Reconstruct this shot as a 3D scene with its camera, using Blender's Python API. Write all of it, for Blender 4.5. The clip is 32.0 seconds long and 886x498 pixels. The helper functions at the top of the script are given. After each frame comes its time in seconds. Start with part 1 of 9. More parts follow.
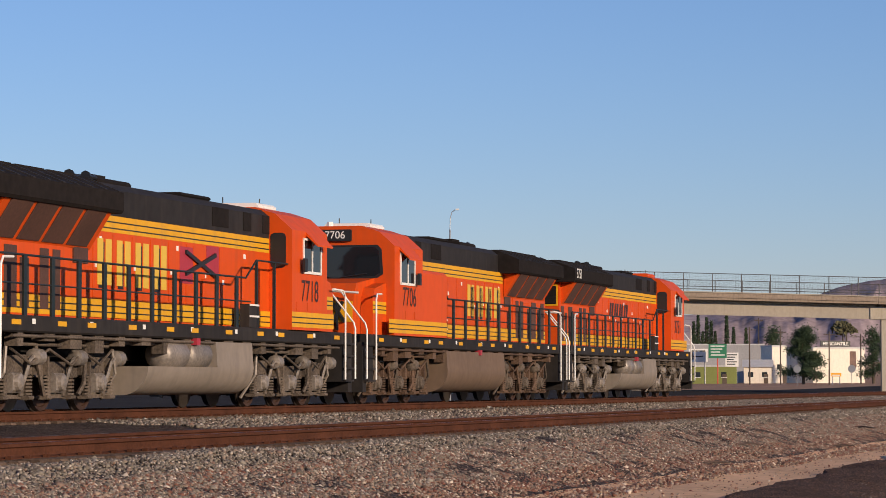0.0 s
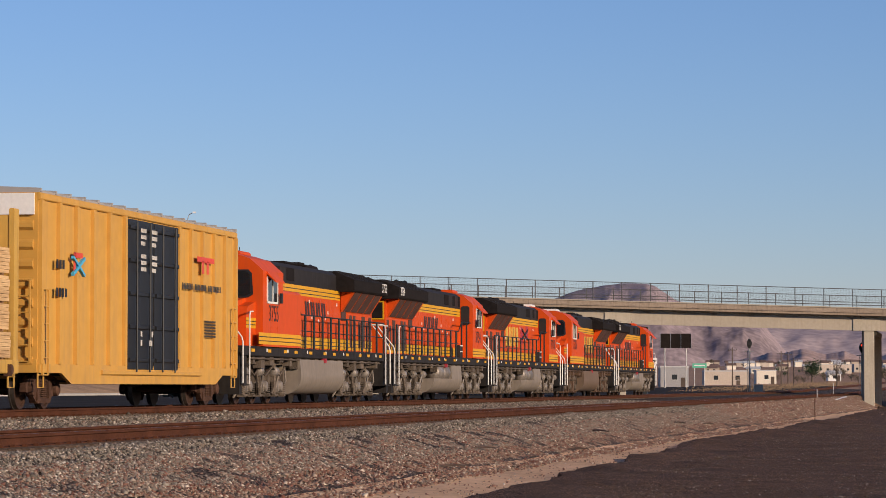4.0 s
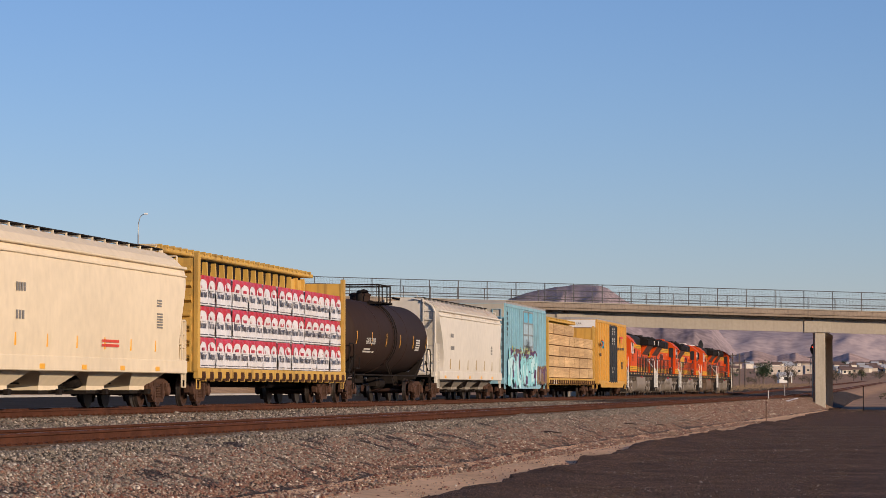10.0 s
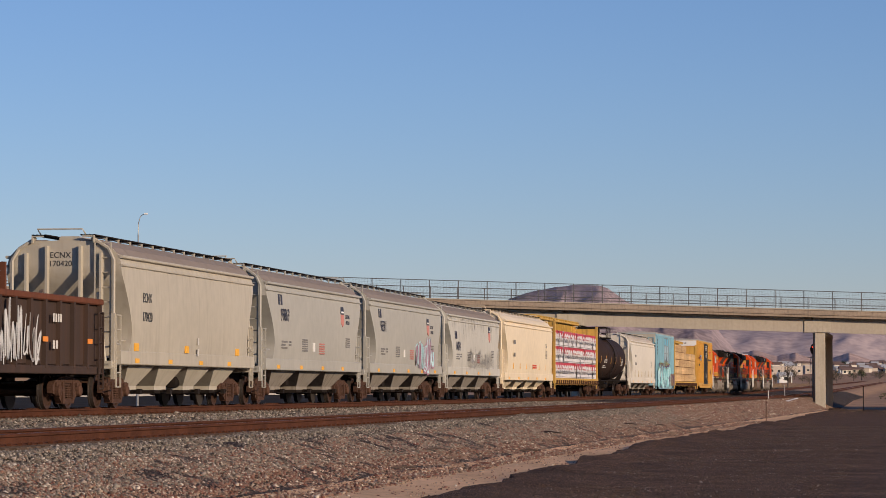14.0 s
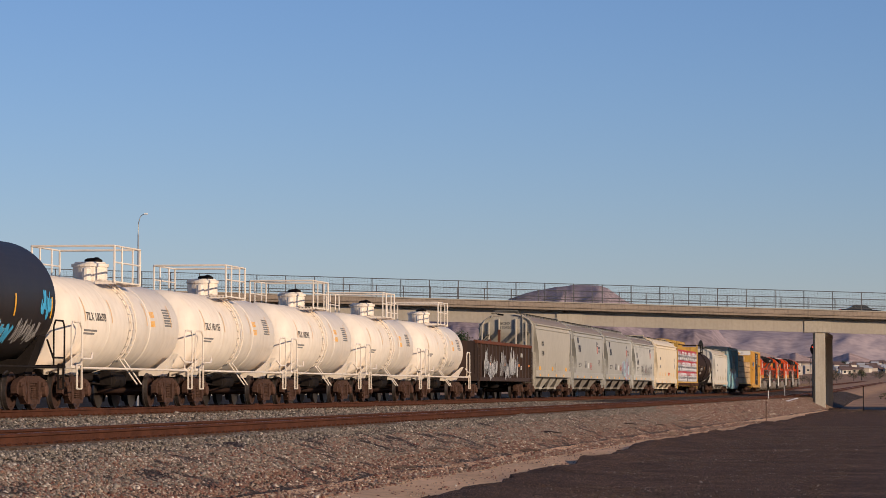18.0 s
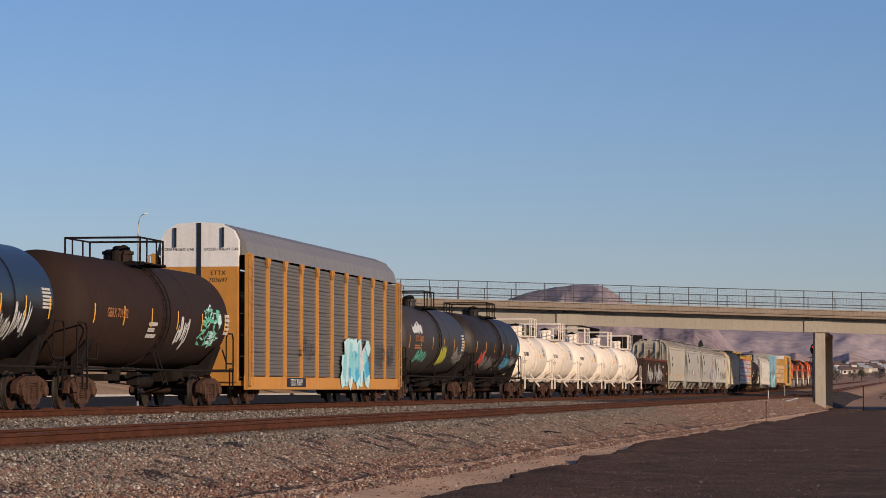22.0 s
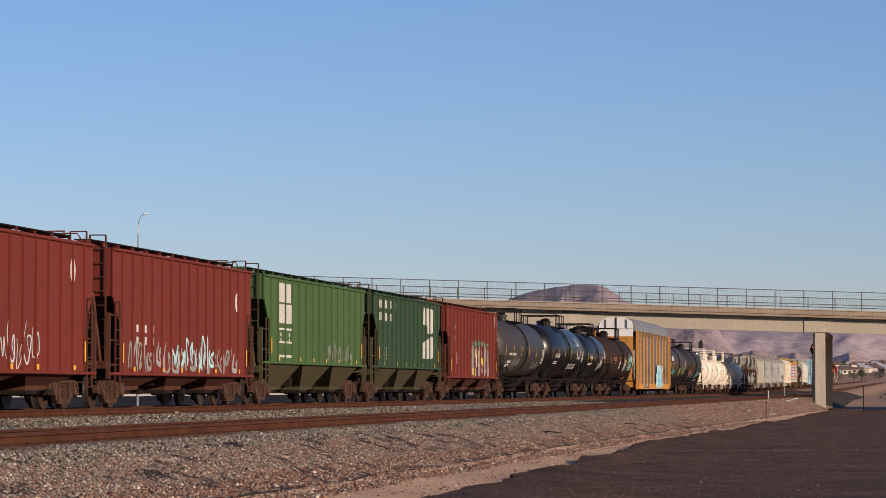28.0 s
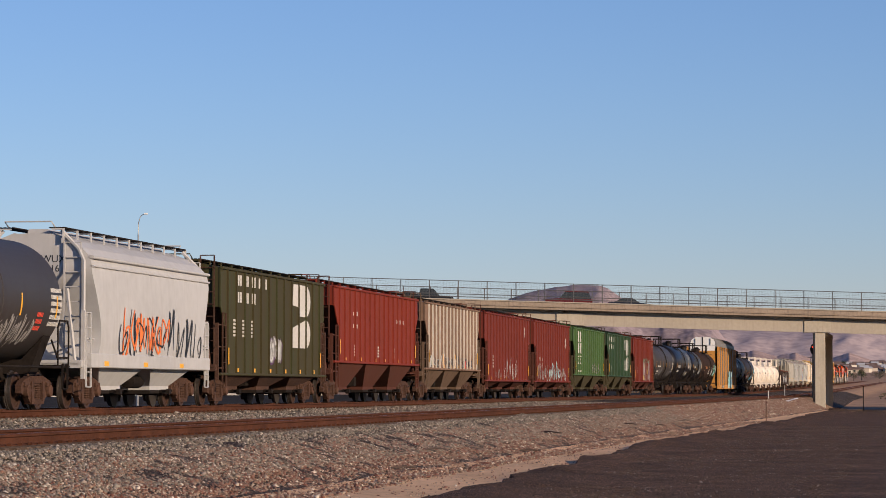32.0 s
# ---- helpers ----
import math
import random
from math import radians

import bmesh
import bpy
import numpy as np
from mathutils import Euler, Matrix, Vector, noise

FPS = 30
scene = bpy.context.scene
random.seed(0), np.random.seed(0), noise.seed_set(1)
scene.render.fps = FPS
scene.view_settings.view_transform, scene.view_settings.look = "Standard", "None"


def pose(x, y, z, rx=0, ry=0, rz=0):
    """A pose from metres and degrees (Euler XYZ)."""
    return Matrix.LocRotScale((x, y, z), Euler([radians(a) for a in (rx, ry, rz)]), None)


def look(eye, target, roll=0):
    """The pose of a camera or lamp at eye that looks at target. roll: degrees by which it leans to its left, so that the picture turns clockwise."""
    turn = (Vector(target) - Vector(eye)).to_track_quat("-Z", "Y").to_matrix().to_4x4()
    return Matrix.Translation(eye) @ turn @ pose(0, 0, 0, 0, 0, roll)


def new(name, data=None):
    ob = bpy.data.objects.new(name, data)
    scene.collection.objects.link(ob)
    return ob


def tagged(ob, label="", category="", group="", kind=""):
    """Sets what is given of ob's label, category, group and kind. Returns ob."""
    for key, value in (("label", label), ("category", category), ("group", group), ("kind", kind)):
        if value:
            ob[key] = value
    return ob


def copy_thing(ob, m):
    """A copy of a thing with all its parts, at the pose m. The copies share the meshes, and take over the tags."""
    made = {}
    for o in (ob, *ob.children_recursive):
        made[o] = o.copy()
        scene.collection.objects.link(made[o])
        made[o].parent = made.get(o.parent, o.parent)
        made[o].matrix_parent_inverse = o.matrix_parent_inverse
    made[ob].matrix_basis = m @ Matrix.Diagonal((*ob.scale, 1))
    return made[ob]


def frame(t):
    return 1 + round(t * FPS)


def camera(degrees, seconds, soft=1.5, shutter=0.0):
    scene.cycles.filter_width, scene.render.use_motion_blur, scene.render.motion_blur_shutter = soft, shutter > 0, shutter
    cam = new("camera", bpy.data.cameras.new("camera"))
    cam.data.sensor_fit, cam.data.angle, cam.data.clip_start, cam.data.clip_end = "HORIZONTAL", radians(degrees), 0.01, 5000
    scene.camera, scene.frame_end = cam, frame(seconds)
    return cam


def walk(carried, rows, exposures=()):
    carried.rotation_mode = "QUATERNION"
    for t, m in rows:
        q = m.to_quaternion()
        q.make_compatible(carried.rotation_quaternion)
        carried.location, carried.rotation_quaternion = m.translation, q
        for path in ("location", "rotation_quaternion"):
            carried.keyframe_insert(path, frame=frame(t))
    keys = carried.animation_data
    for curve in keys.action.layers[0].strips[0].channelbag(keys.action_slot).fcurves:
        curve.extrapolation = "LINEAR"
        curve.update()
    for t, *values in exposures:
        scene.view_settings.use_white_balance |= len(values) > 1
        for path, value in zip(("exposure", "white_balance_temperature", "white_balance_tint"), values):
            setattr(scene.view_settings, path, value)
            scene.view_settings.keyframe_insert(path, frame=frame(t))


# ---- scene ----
# The track runs straight; s counts metres along it, u metres towards the camera's side, z from the rail head.
TH = radians(9.219)
D0 = 22.11


def tk(s, u, z=0.0):
    """A place by the track's own measures."""
    x = -D0 * math.cos(TH) + s * math.sin(TH) + u * math.cos(TH)
    y = D0 * math.sin(TH) + s * math.cos(TH) - u * math.sin(TH)
    return Vector((x, y, z))


def tk_pose(s, u, z=0.0, turn=0.0):
    return Matrix.Translation(tk(s, u, z)) @ Matrix.Rotation(-TH + radians(turn), 4, "Z")


# ---- camera ----
EYE_Z = 0.51
FOC = 5300 / 1568
cam = camera(2 * math.degrees(math.atan(0.5 / FOC)), 32.0, soft=0.7)
PITCH = math.degrees(math.atan(247 / 5300))


def cam_row(t, turn, tilt):
    """turn and tilt in hundredths of a degree away from the resting view."""
    return t, pose(0, 0, EYE_Z, 90 + PITCH - tilt / 100, 0, turn / 100)


walk(cam, [cam_row(*r) for r in (
    (0.0, 595, 10), (0.5, 562, 10), (1.0, 541, 7), (1.5, 520, 4), (2.0, 484, 5), (2.5, 456, 6), (3.0, 400, 3),
    (3.5, 243, 4), (4.0, 92, 3), (4.5, 22, 1), (5.0, 3, 0), (5.5, 0, 0), (32.0, 0, 0))],
    exposures=((0.0, 0.0), (8.0, 0.0), (14.0, -0.09), (19.0, -0.18), (22.8, -0.18), (24.2, -0.05), (25.0, 0.0), (28.0, 0.05), (32.0, 0.07)))

# ---- light ----
SUN_EL, SUN_AZ = 15.0, 41.0   # elevation; degrees by which the sun stands behind the camera's right
world = bpy.data.worlds.new("sky")
scene.world = world
world.use_nodes = True
nt = world.node_tree
sky = nt.nodes.new("ShaderNodeTexSky")
sky.sky_type, sky.sun_disc = "NISHITA", False
sky.sun_elevation, sky.sun_rotation = radians(SUN_EL), radians(90 + SUN_AZ)
sky.altitude, sky.air_density, sky.dust_density, sky.ozone_density = 300, 1.0, 0.15, 6.0
nt.nodes["Background"].inputs["Strength"].default_value = 0.117
tone = nt.nodes.new("ShaderNodeMix")
tone.data_type, tone.blend_type = "RGBA", "MULTIPLY"
tone.inputs["Factor"].default_value = 1.0
tone.inputs["B"].default_value = (1.17, 0.94, 0.99, 1)
nt.links.new(sky.outputs[0], tone.inputs["A"])
nt.links.new(tone.outputs["Result"], nt.nodes["Background"].inputs["Color"])
sun_data = bpy.data.lights.new("sun", "SUN")
sun_data.energy, sun_data.angle, sun_data.color = 4.7, radians(0.5), (1.0, 0.79, 0.58)
sun = new("sun", sun_data)
a, e = radians(SUN_AZ), radians(SUN_EL)
to_sun = Vector((math.cos(a) * math.cos(e), -math.sin(a) * math.cos(e), math.sin(e)))
sun.matrix_basis = look(to_sun * 50, (0, 0, 0))


# ---- materials ----
def material(name, col, rough=0.6, metal=0.0, var=0.25, scale=3.0, bump=0.0, bscale=40.0, col2=None, streak=None, spec=0.5, objvar=0.0, stretch=(1, 1, 1)):
    """A surface with mottling at two scales, optional streaks of dirt (colour, amount) that run down, and fine relief."""
    m = bpy.data.materials.new(name)
    m.use_nodes = True
    n, l = m.node_tree.nodes, m.node_tree.links
    b = n["Principled BSDF"]
    b.inputs["Roughness"].default_value, b.inputs["Metallic"].default_value = rough, metal
    b.inputs["Specular IOR Level"].default_value = spec
    tc = n.new("ShaderNodeTexCoord")
    mp = n.new("ShaderNodeMapping")
    mp.inputs["Scale"].default_value = stretch
    l.new(tc.outputs["Object"], mp.inputs[0])
    big, fine = n.new("ShaderNodeTexNoise"), n.new("ShaderNodeTexNoise")
    big.inputs["Scale"].default_value, fine.inputs["Scale"].default_value = scale * 0.25, scale * 4
    big.inputs["Detail"].default_value, fine.inputs["Detail"].default_value = 5, 6
    for t in (big, fine):
        l.new(mp.outputs[0], t.inputs["Vector"])
    add = n.new("ShaderNodeMath")
    add.operation = "ADD"
    l.new(big.outputs[0], add.inputs[0]), l.new(fine.outputs[0], add.inputs[1])
    half = n.new("ShaderNodeMath")
    half.operation, half.inputs[1].default_value = "MULTIPLY", 0.5
    l.new(add.outputs[0], half.inputs[0])
    ramp = n.new("ShaderNodeValToRGB")
    ramp.color_ramp.elements[0].position, ramp.color_ramp.elements[1].position = 0.36, 0.64
    c = Vector(col)
    lo = c * (1 - var)
    hi = Vector(col2) if col2 else Vector([min(0.95, q * (1 + var)) for q in c])
    ramp.color_ramp.elements[0].color, ramp.color_ramp.elements[1].color = (*lo, 1), (*hi, 1)
    l.new(half.outputs[0], ramp.inputs[0])
    out = ramp.outputs[0]
    if streak:
        dirt, amount = streak
        mp2 = n.new("ShaderNodeMapping")
        mp2.inputs["Scale"].default_value = (2.2, 2.2, 0.16)
        l.new(tc.outputs["Object"], mp2.inputs[0])
        st = n.new("ShaderNodeTexNoise")
        st.inputs["Scale"].default_value, st.inputs["Detail"].default_value = 2.0, 8
        l.new(mp2.outputs[0], st.inputs["Vector"])
        r2 = n.new("ShaderNodeValToRGB")
        r2.color_ramp.elements[0].position, r2.color_ramp.elements[1].position = 0.5, 0.78
        r2.color_ramp.elements[1].color = (amount, amount, amount, 1)
        l.new(st.outputs[0], r2.inputs[0])
        mx = n.new("ShaderNodeMix")
        mx.data_type = "RGBA"
        l.new(r2.outputs[0], mx.inputs["Factor"]), l.new(out, mx.inputs["A"])
        mx.inputs["B"].default_value = (*dirt, 1)
        out = mx.outputs["Result"]
    if objvar:
        oi = n.new("ShaderNodeObjectInfo")
        hsv = n.new("ShaderNodeHueSaturation")
        mr = n.new("ShaderNodeMapRange")
        mr.inputs["To Min"].default_value, mr.inputs["To Max"].default_value = 1 - objvar, 1 + objvar
        l.new(oi.outputs["Random"], mr.inputs[0]), l.new(mr.outputs[0], hsv.inputs["Value"]), l.new(out, hsv.inputs["Color"])
        out = hsv.outputs[0]
    l.new(out, b.inputs["Base Color"])
    if bump:
        bn, bt = n.new("ShaderNodeBump"), n.new("ShaderNodeTexNoise")
        bt.inputs["Scale"].default_value, bt.inputs["Detail"].default_value = bscale, 4
        bn.inputs["Strength"].default_value, bn.inputs["Distance"].default_value = bump, 0.02
        l.new(tc.outputs["Object"], bt.inputs["Vector"]), l.new(bt.outputs[0], bn.inputs["Height"]), l.new(bn.outputs[0], b.inputs["Normal"])
    return m


def stones(name, cols, scale, bump=1.0, deep=0.03):
    """Loose stones: a cell pattern whose cells differ in colour, gaps painted dark as shade."""
    m = material(name, (0.3, 0.3, 0.3), 0.9, spec=0.2)
    n, l = m.node_tree.nodes, m.node_tree.links
    b = n["Principled BSDF"]
    tc = n.new("ShaderNodeTexCoord")
    v = n.new("ShaderNodeTexVoronoi")
    v.inputs["Scale"].default_value = scale
    l.new(tc.outputs["Object"], v.inputs["Vector"])
    sep = n.new("ShaderNodeSeparateColor")
    l.new(v.outputs["Color"], sep.inputs[0])
    ramp = n.new("ShaderNodeValToRGB")
    ramp.color_ramp.interpolation = "CONSTANT"
    els = ramp.color_ramp.elements
    while len(els) < len(cols):
        els.new(0.5)
    for i, c in enumerate(cols):
        els[i].position, els[i].color = i / len(cols), (*c, 1)
    l.new(sep.outputs[0], ramp.inputs[0])
    big = n.new("ShaderNodeTexNoise")
    big.inputs["Scale"].default_value, big.inputs["Detail"].default_value = 0.6, 9
    l.new(tc.outputs["Object"], big.inputs["Vector"])
    # Crevice shade: cells are painted darker towards their edges.
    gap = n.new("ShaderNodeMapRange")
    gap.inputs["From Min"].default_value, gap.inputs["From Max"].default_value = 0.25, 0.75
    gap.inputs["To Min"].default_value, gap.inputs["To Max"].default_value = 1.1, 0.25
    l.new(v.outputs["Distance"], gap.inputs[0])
    mr = n.new("ShaderNodeMapRange")
    mr.inputs["From Min"].default_value, mr.inputs["From Max"].default_value = 0.3, 0.7
    mr.inputs["To Min"].default_value, mr.inputs["To Max"].default_value = 0.6, 1.35
    l.new(big.outputs[0], mr.inputs[0])
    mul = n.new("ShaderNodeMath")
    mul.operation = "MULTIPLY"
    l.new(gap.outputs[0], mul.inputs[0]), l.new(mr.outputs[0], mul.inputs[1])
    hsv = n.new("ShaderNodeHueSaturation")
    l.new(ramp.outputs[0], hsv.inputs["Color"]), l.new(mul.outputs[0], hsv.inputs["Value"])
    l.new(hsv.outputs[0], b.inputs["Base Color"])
    bn = n.new("ShaderNodeBump")
    bn.inputs["Strength"].default_value, bn.inputs["Distance"].default_value, bn.invert = bump, deep, True
    l.new(v.outputs["Distance"], bn.inputs["Height"]), l.new(bn.outputs[0], b.inputs["Normal"])
    return m


# ---- mesh helpers ----
class Shape:
    """Collects boxes, prisms, tubes and sheets into one mesh."""

    def __init__(self):
        self.v, self.f = [], []

    def add(self, vs, fs):
        k = len(self.v)
        self.v += [tuple(p) for p in vs]
        self.f += [tuple(i + k for i in q) for q in fs]
        return self

    def box(self, x0, x1, y0, y1, z0, z1):
        vs = [(x, y, z) for z in (z0, z1) for y in (y0, y1) for x in (x0, x1)]
        return self.add(vs, [(0, 2, 3, 1), (4, 5, 7, 6), (0, 1, 5, 4), (2, 6, 7, 3), (0, 4, 6, 2), (1, 3, 7, 5)])

    def cbox(self, x0, x1, y0, y1, z0, z1, c=0.02):
        """A box along y with chamfered long edges."""
        pr = [(x0 + c, z0), (x1 - c, z0), (x1, z0 + c), (x1, z1 - c), (x1 - c, z1), (x0 + c, z1), (x0, z1 - c), (x0, z0 + c)]
        return self.prism(pr, y0, y1)

    def prism(self, pr, y0, y1, axis="y"):
        """A closed outline (counter-clockwise in x, z) drawn along y; axis 'x': outline in y, z drawn along x; 'z': x, y along z."""
        n = len(pr)
        put = {"y": lambda a, b, c: (a, c, b), "x": lambda a, b, c: (c, a, b), "z": lambda a, b, c: (a, b, c)}[axis]
        vs = [put(a, b, y0) for a, b in pr] + [put(a, b, y1) for a, b in pr]
        fs = [(i, (i + 1) % n, n + (i + 1) % n, n + i) for i in range(n)]
        return self.add(vs, fs + [tuple(range(n))[::-1], tuple(range(n, 2 * n))])

    def tube(self, pts, r, n=6, cap=True):
        """A round bar through the points."""
        pts = [Vector(p) for p in pts]
        rings = []
        for i, p in enumerate(pts):
            d = (pts[min(i + 1, len(pts) - 1)] - pts[max(i - 1, 0)]).normalized()
            a = d.orthogonal().normalized() if i == 0 else (a - d * a.dot(d)).normalized()
            b = d.cross(a)
            rr = r[i] if isinstance(r, (list, tuple)) else r
            rings.append([p + (a * math.cos(2 * math.pi * k / n) + b * math.sin(2 * math.pi * k / n)) * rr for k in range(n)])
        vs = [q for g in rings for q in g]
        fs = [(i * n + k, i * n + (k + 1) % n, (i + 1) * n + (k + 1) % n, (i + 1) * n + k) for i in range(len(pts) - 1) for k in range(n)]
        if cap:
            fs += [tuple(range(n))[::-1], tuple(range(len(vs) - n, len(vs)))]
        return self.add(vs, fs)

    def lathe(self, axis_pts, n=24, along="y", at=(0, 0, 0)):
        """Rings of (position, radius) round an axis through at."""
        vs, fs = [], []
        for p, r in axis_pts:
            for k in range(n):
                c, s = r * math.cos(2 * math.pi * k / n), r * math.sin(2 * math.pi * k / n)
                q = {"y": (c, p, s), "x": (p, c, s), "z": (c, s, p)}[along]
                vs.append((q[0] + at[0], q[1] + at[1], q[2] + at[2]))
        for i in range(len(axis_pts) - 1):
            fs += [(i * n + k, i * n + (k + 1) % n, (i + 1) * n + (k + 1) % n, (i + 1) * n + k) for k in range(n)]
        fs += [tuple(range(n))[::-1], tuple(range(len(vs) - n, len(vs)))]
        return self.add(vs, fs)

    def sheet(self, fn, us, vs_):
        """A grid sheet: fn(u, v) gives the place."""
        pts = [fn(u, v) for u in us for v in vs_]
        w = len(vs_)
        return self.add(pts, [(i * w + j, i * w + j + 1, (i + 1) * w + j + 1, (i + 1) * w + j) for i in range(len(us) - 1) for j in range(w - 1)])

    def mesh(self, name, smooth=False):
        me = bpy.data.meshes.new(name)
        me.from_pydata(self.v, [], self.f)
        bm = bmesh.new()
        bm.from_mesh(me)
        bmesh.ops.recalc_face_normals(bm, faces=bm.faces)
        bm.to_mesh(me)
        bm.free()
        if smooth:
            me.polygons.foreach_set("use_smooth", [True] * len(me.polygons))
            me.set_sharp_from_angle(angle=radians(38))
        return me


def part(name, shape, mat, parent=None, label="", smooth=False, at=None):
    """One mesh object under a thing or a part. shape: a Shape or a mesh that is already made."""
    me = shape.mesh(name, smooth) if isinstance(shape, Shape) else shape
    if mat and not me.materials:
        me.materials.append(mat)
    ob = new(name, me)
    ob.parent = parent
    if at is not None:
        ob.matrix_basis = at
    if label:
        ob["label"] = label
    return ob


def thing(name, label, category, group="", kind=""):
    return tagged(new(name), label, category, group, kind)


def text_part(name, body, size, mat, parent, place, wide=1.0, align="CENTER"):
    """Raised lettering, 4 mm thick, that faces local +x; place = centre."""
    cu = bpy.data.curves.new(name, "FONT")
    cu.body, cu.size, cu.align_x, cu.align_y, cu.extrude = body, size, align, "CENTER", 0.002
    cu.materials.append(mat)
    ob = new(name, cu)
    ob.parent = parent
    ob.matrix_basis = Matrix.Translation(place) @ Euler((radians(90), 0, radians(90))).to_matrix().to_4x4() @ Matrix.Diagonal((wide, 1, 1, 1))
    return ob

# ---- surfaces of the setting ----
# Dark ground colours: crevice shade between the scattered stones, painted in.
M_BALLAST = stones("shaded_ballast_bed", [(0.040, 0.029, 0.022), (0.096, 0.068, 0.053), (0.080, 0.046, 0.034), (0.136, 0.104, 0.082), (0.024, 0.018, 0.014), (0.088, 0.048, 0.036), (0.208, 0.164, 0.132)], 26)
M_DESERT = material("desert_soil", (0.36, 0.225, 0.145), 0.95, var=0.35, scale=0.5, bump=0.6, bscale=6, spec=0.1)
M_SAND = material("sandy_verge", (0.60, 0.385, 0.235), 0.95, var=0.25, scale=1.6, bump=0.7, bscale=14, spec=0.1)
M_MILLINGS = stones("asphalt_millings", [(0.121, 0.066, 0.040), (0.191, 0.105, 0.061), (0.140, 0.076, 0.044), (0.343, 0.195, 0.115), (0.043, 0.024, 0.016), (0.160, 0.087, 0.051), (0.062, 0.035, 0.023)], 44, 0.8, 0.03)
M_ROAD = material("road_asphalt", (0.04, 0.036, 0.034), 1.0, var=0.3, scale=1.0, bump=0.3, spec=0.03)
M_RAIL = material("rusty_rail", (0.075, 0.028, 0.015), 0.85, var=0.35, scale=6, bump=0.3, spec=0.12)
M_TREAD = material("worn_rail_head", (0.32, 0.27, 0.24), 0.35, 0.85, var=0.15, scale=4)
M_TIE = material("tie_wood", (0.11, 0.075, 0.055), 0.9, var=0.4, scale=4, bump=0.6, objvar=0.25, spec=0.1)
M_CONCRETE = material("bridge_concrete", (0.30, 0.235, 0.178), 0.9, var=0.16, scale=1.0, bump=0.25, bscale=12, streak=((0.15, 0.115, 0.09), 0.6), spec=0.2)
M_GIRDER = material("girder_concrete", (0.41, 0.355, 0.285), 0.9, var=0.08, scale=0.8, bump=0.2, bscale=12, streak=((0.28, 0.235, 0.185), 0.35), spec=0.2)
M_PALE = material("pale_painted_concrete", (0.44, 0.385, 0.305), 0.9, var=0.1, scale=1.0, bump=0.2, bscale=12, streak=((0.30, 0.245, 0.185), 0.5), spec=0.2)
M_FENCE = material("galvanised_fence", (0.16, 0.15, 0.14), 0.5, 0.6, var=0.15)


def rise(s):
    """The line climbs gently beyond the bridge."""
    if s < 300:
        return 0.0
    if s < 420:
        return 0.0045 * (s - 300) ** 2 / 240
    return 0.0045 * (s - 360)


def fall(s):
    """The verge on the camera's side drops towards the bridge."""
    t = min(1.0, max(0.0, (s - 90) / 220))
    return -0.57 * t


NEAR_U, NEAR_Z = 7.6, -0.18


def ground_z(u, s):
    """Height of the earth by the track's measures."""
    k = rise(s)
    pts = ((-4000, 40), (-900, 3), (-120, -0.75), (-12, -0.75), (-3.4, -0.70), (-2.0, -0.23), (1.6, -0.23), (5.9, -0.40), (9.4, -0.40), (12.2, -1.2), (13.6, -1.26), (60, -1.35), (600, -1.5), (4000, 10))
    z = pts[-1][1]
    for (u0, z0), (u1, z1) in zip(pts, pts[1:]):
        if u <= u1:
            z = z0 + (z1 - z0) * max(0.0, (u - u0) / (u1 - u0))
            break
    w = min(1.0, max(0.0, (u - 9.2) / 3.0))
    z += w * fall(s) * (1.0 if s < 330 else max(0.0, 1 - (s - 330) / 60))
    z += 0.62 * min(1.0, max(0.0, (-12 - u) / 31)) * min(1.0, max(0.0, (430 - s) / 110)) * (1 if u > -200 else 0)
    far = min(1100.0, max(0.0, s - 900))
    return z + k + far * far * 7e-6 - 0.04


def slope_noise(u, s):
    return 0.05 * noise.noise(Vector((u * 0.6, s * 0.25, 0))) + 0.03 * noise.noise(Vector((u * 2.1, s * 1.3, 3)))


us = [-4000, -2000, -900, -400, -200, -120, -70, -40, -20, -12, -8, -3.6, -3.4, -2.4, -2.0, 0, 2.0, 4, 5.6, 7.6, 9.2, 10.2, 11.2, 12.2, 12.9, 13.6, 16, 20, 30, 60, 120, 300, 600, 1500, 4000]
ss = [-1500, -500, -150, -60, 0] + list(range(10, 420, 10)) + [450, 500, 560, 640, 760, 900, 1100, 1400, 1800, 2400, 3200, 4300]
g = Shape().sheet(lambda u, s: tk(s, u, ground_z(u, s) - (0.2 if -3.5 < u < 40 and 5 < s < 330 else 0)), us, ss)
tagged(part("ground", g, M_DESERT, smooth=True), "dry reddish desert soil reaching to the mountains", "ground", kind="structure")


def strip(name, mat, u0, u1, s0, s1, lift, label, category, nu=14, ds=2.0, rough=1.0):
    a = np.linspace(u0, u1, nu)
    b = np.arange(s0, s1 + ds, ds)
    g = Shape().sheet(lambda u, s: tk(s, u, ground_z(u, s) + lift + rough * slope_noise(u, s)), a, b)
    return tagged(part(name, g, mat, smooth=True), label, category, kind="structure")


strip("ballast_bed", M_BALLAST, -3.3, 12.4, 10, 460, 0.05, "grey and rust-stained crushed stone ballast bed under two tracks", "ballast", nu=24)
strip("sandy_verge", M_SAND, 12.05, 15.0, 20, 330, 0.10, "pale sandy verge with pebbles beside the ballast", "ground", nu=10)

# The dark apron of old asphalt, with a broken edge.
edge = lambda s: 13.75 + 0.021 * max(0.0, 83 - s) + 0.5 * noise.noise(Vector((s * 0.06, 2, 0))) + 0.35 * noise.noise(Vector((s * 0.25, 5, 0))) + 0.18 * noise.noise(Vector((s * 0.9, 7, 0))) - 0.012 * max(0, s - 180)


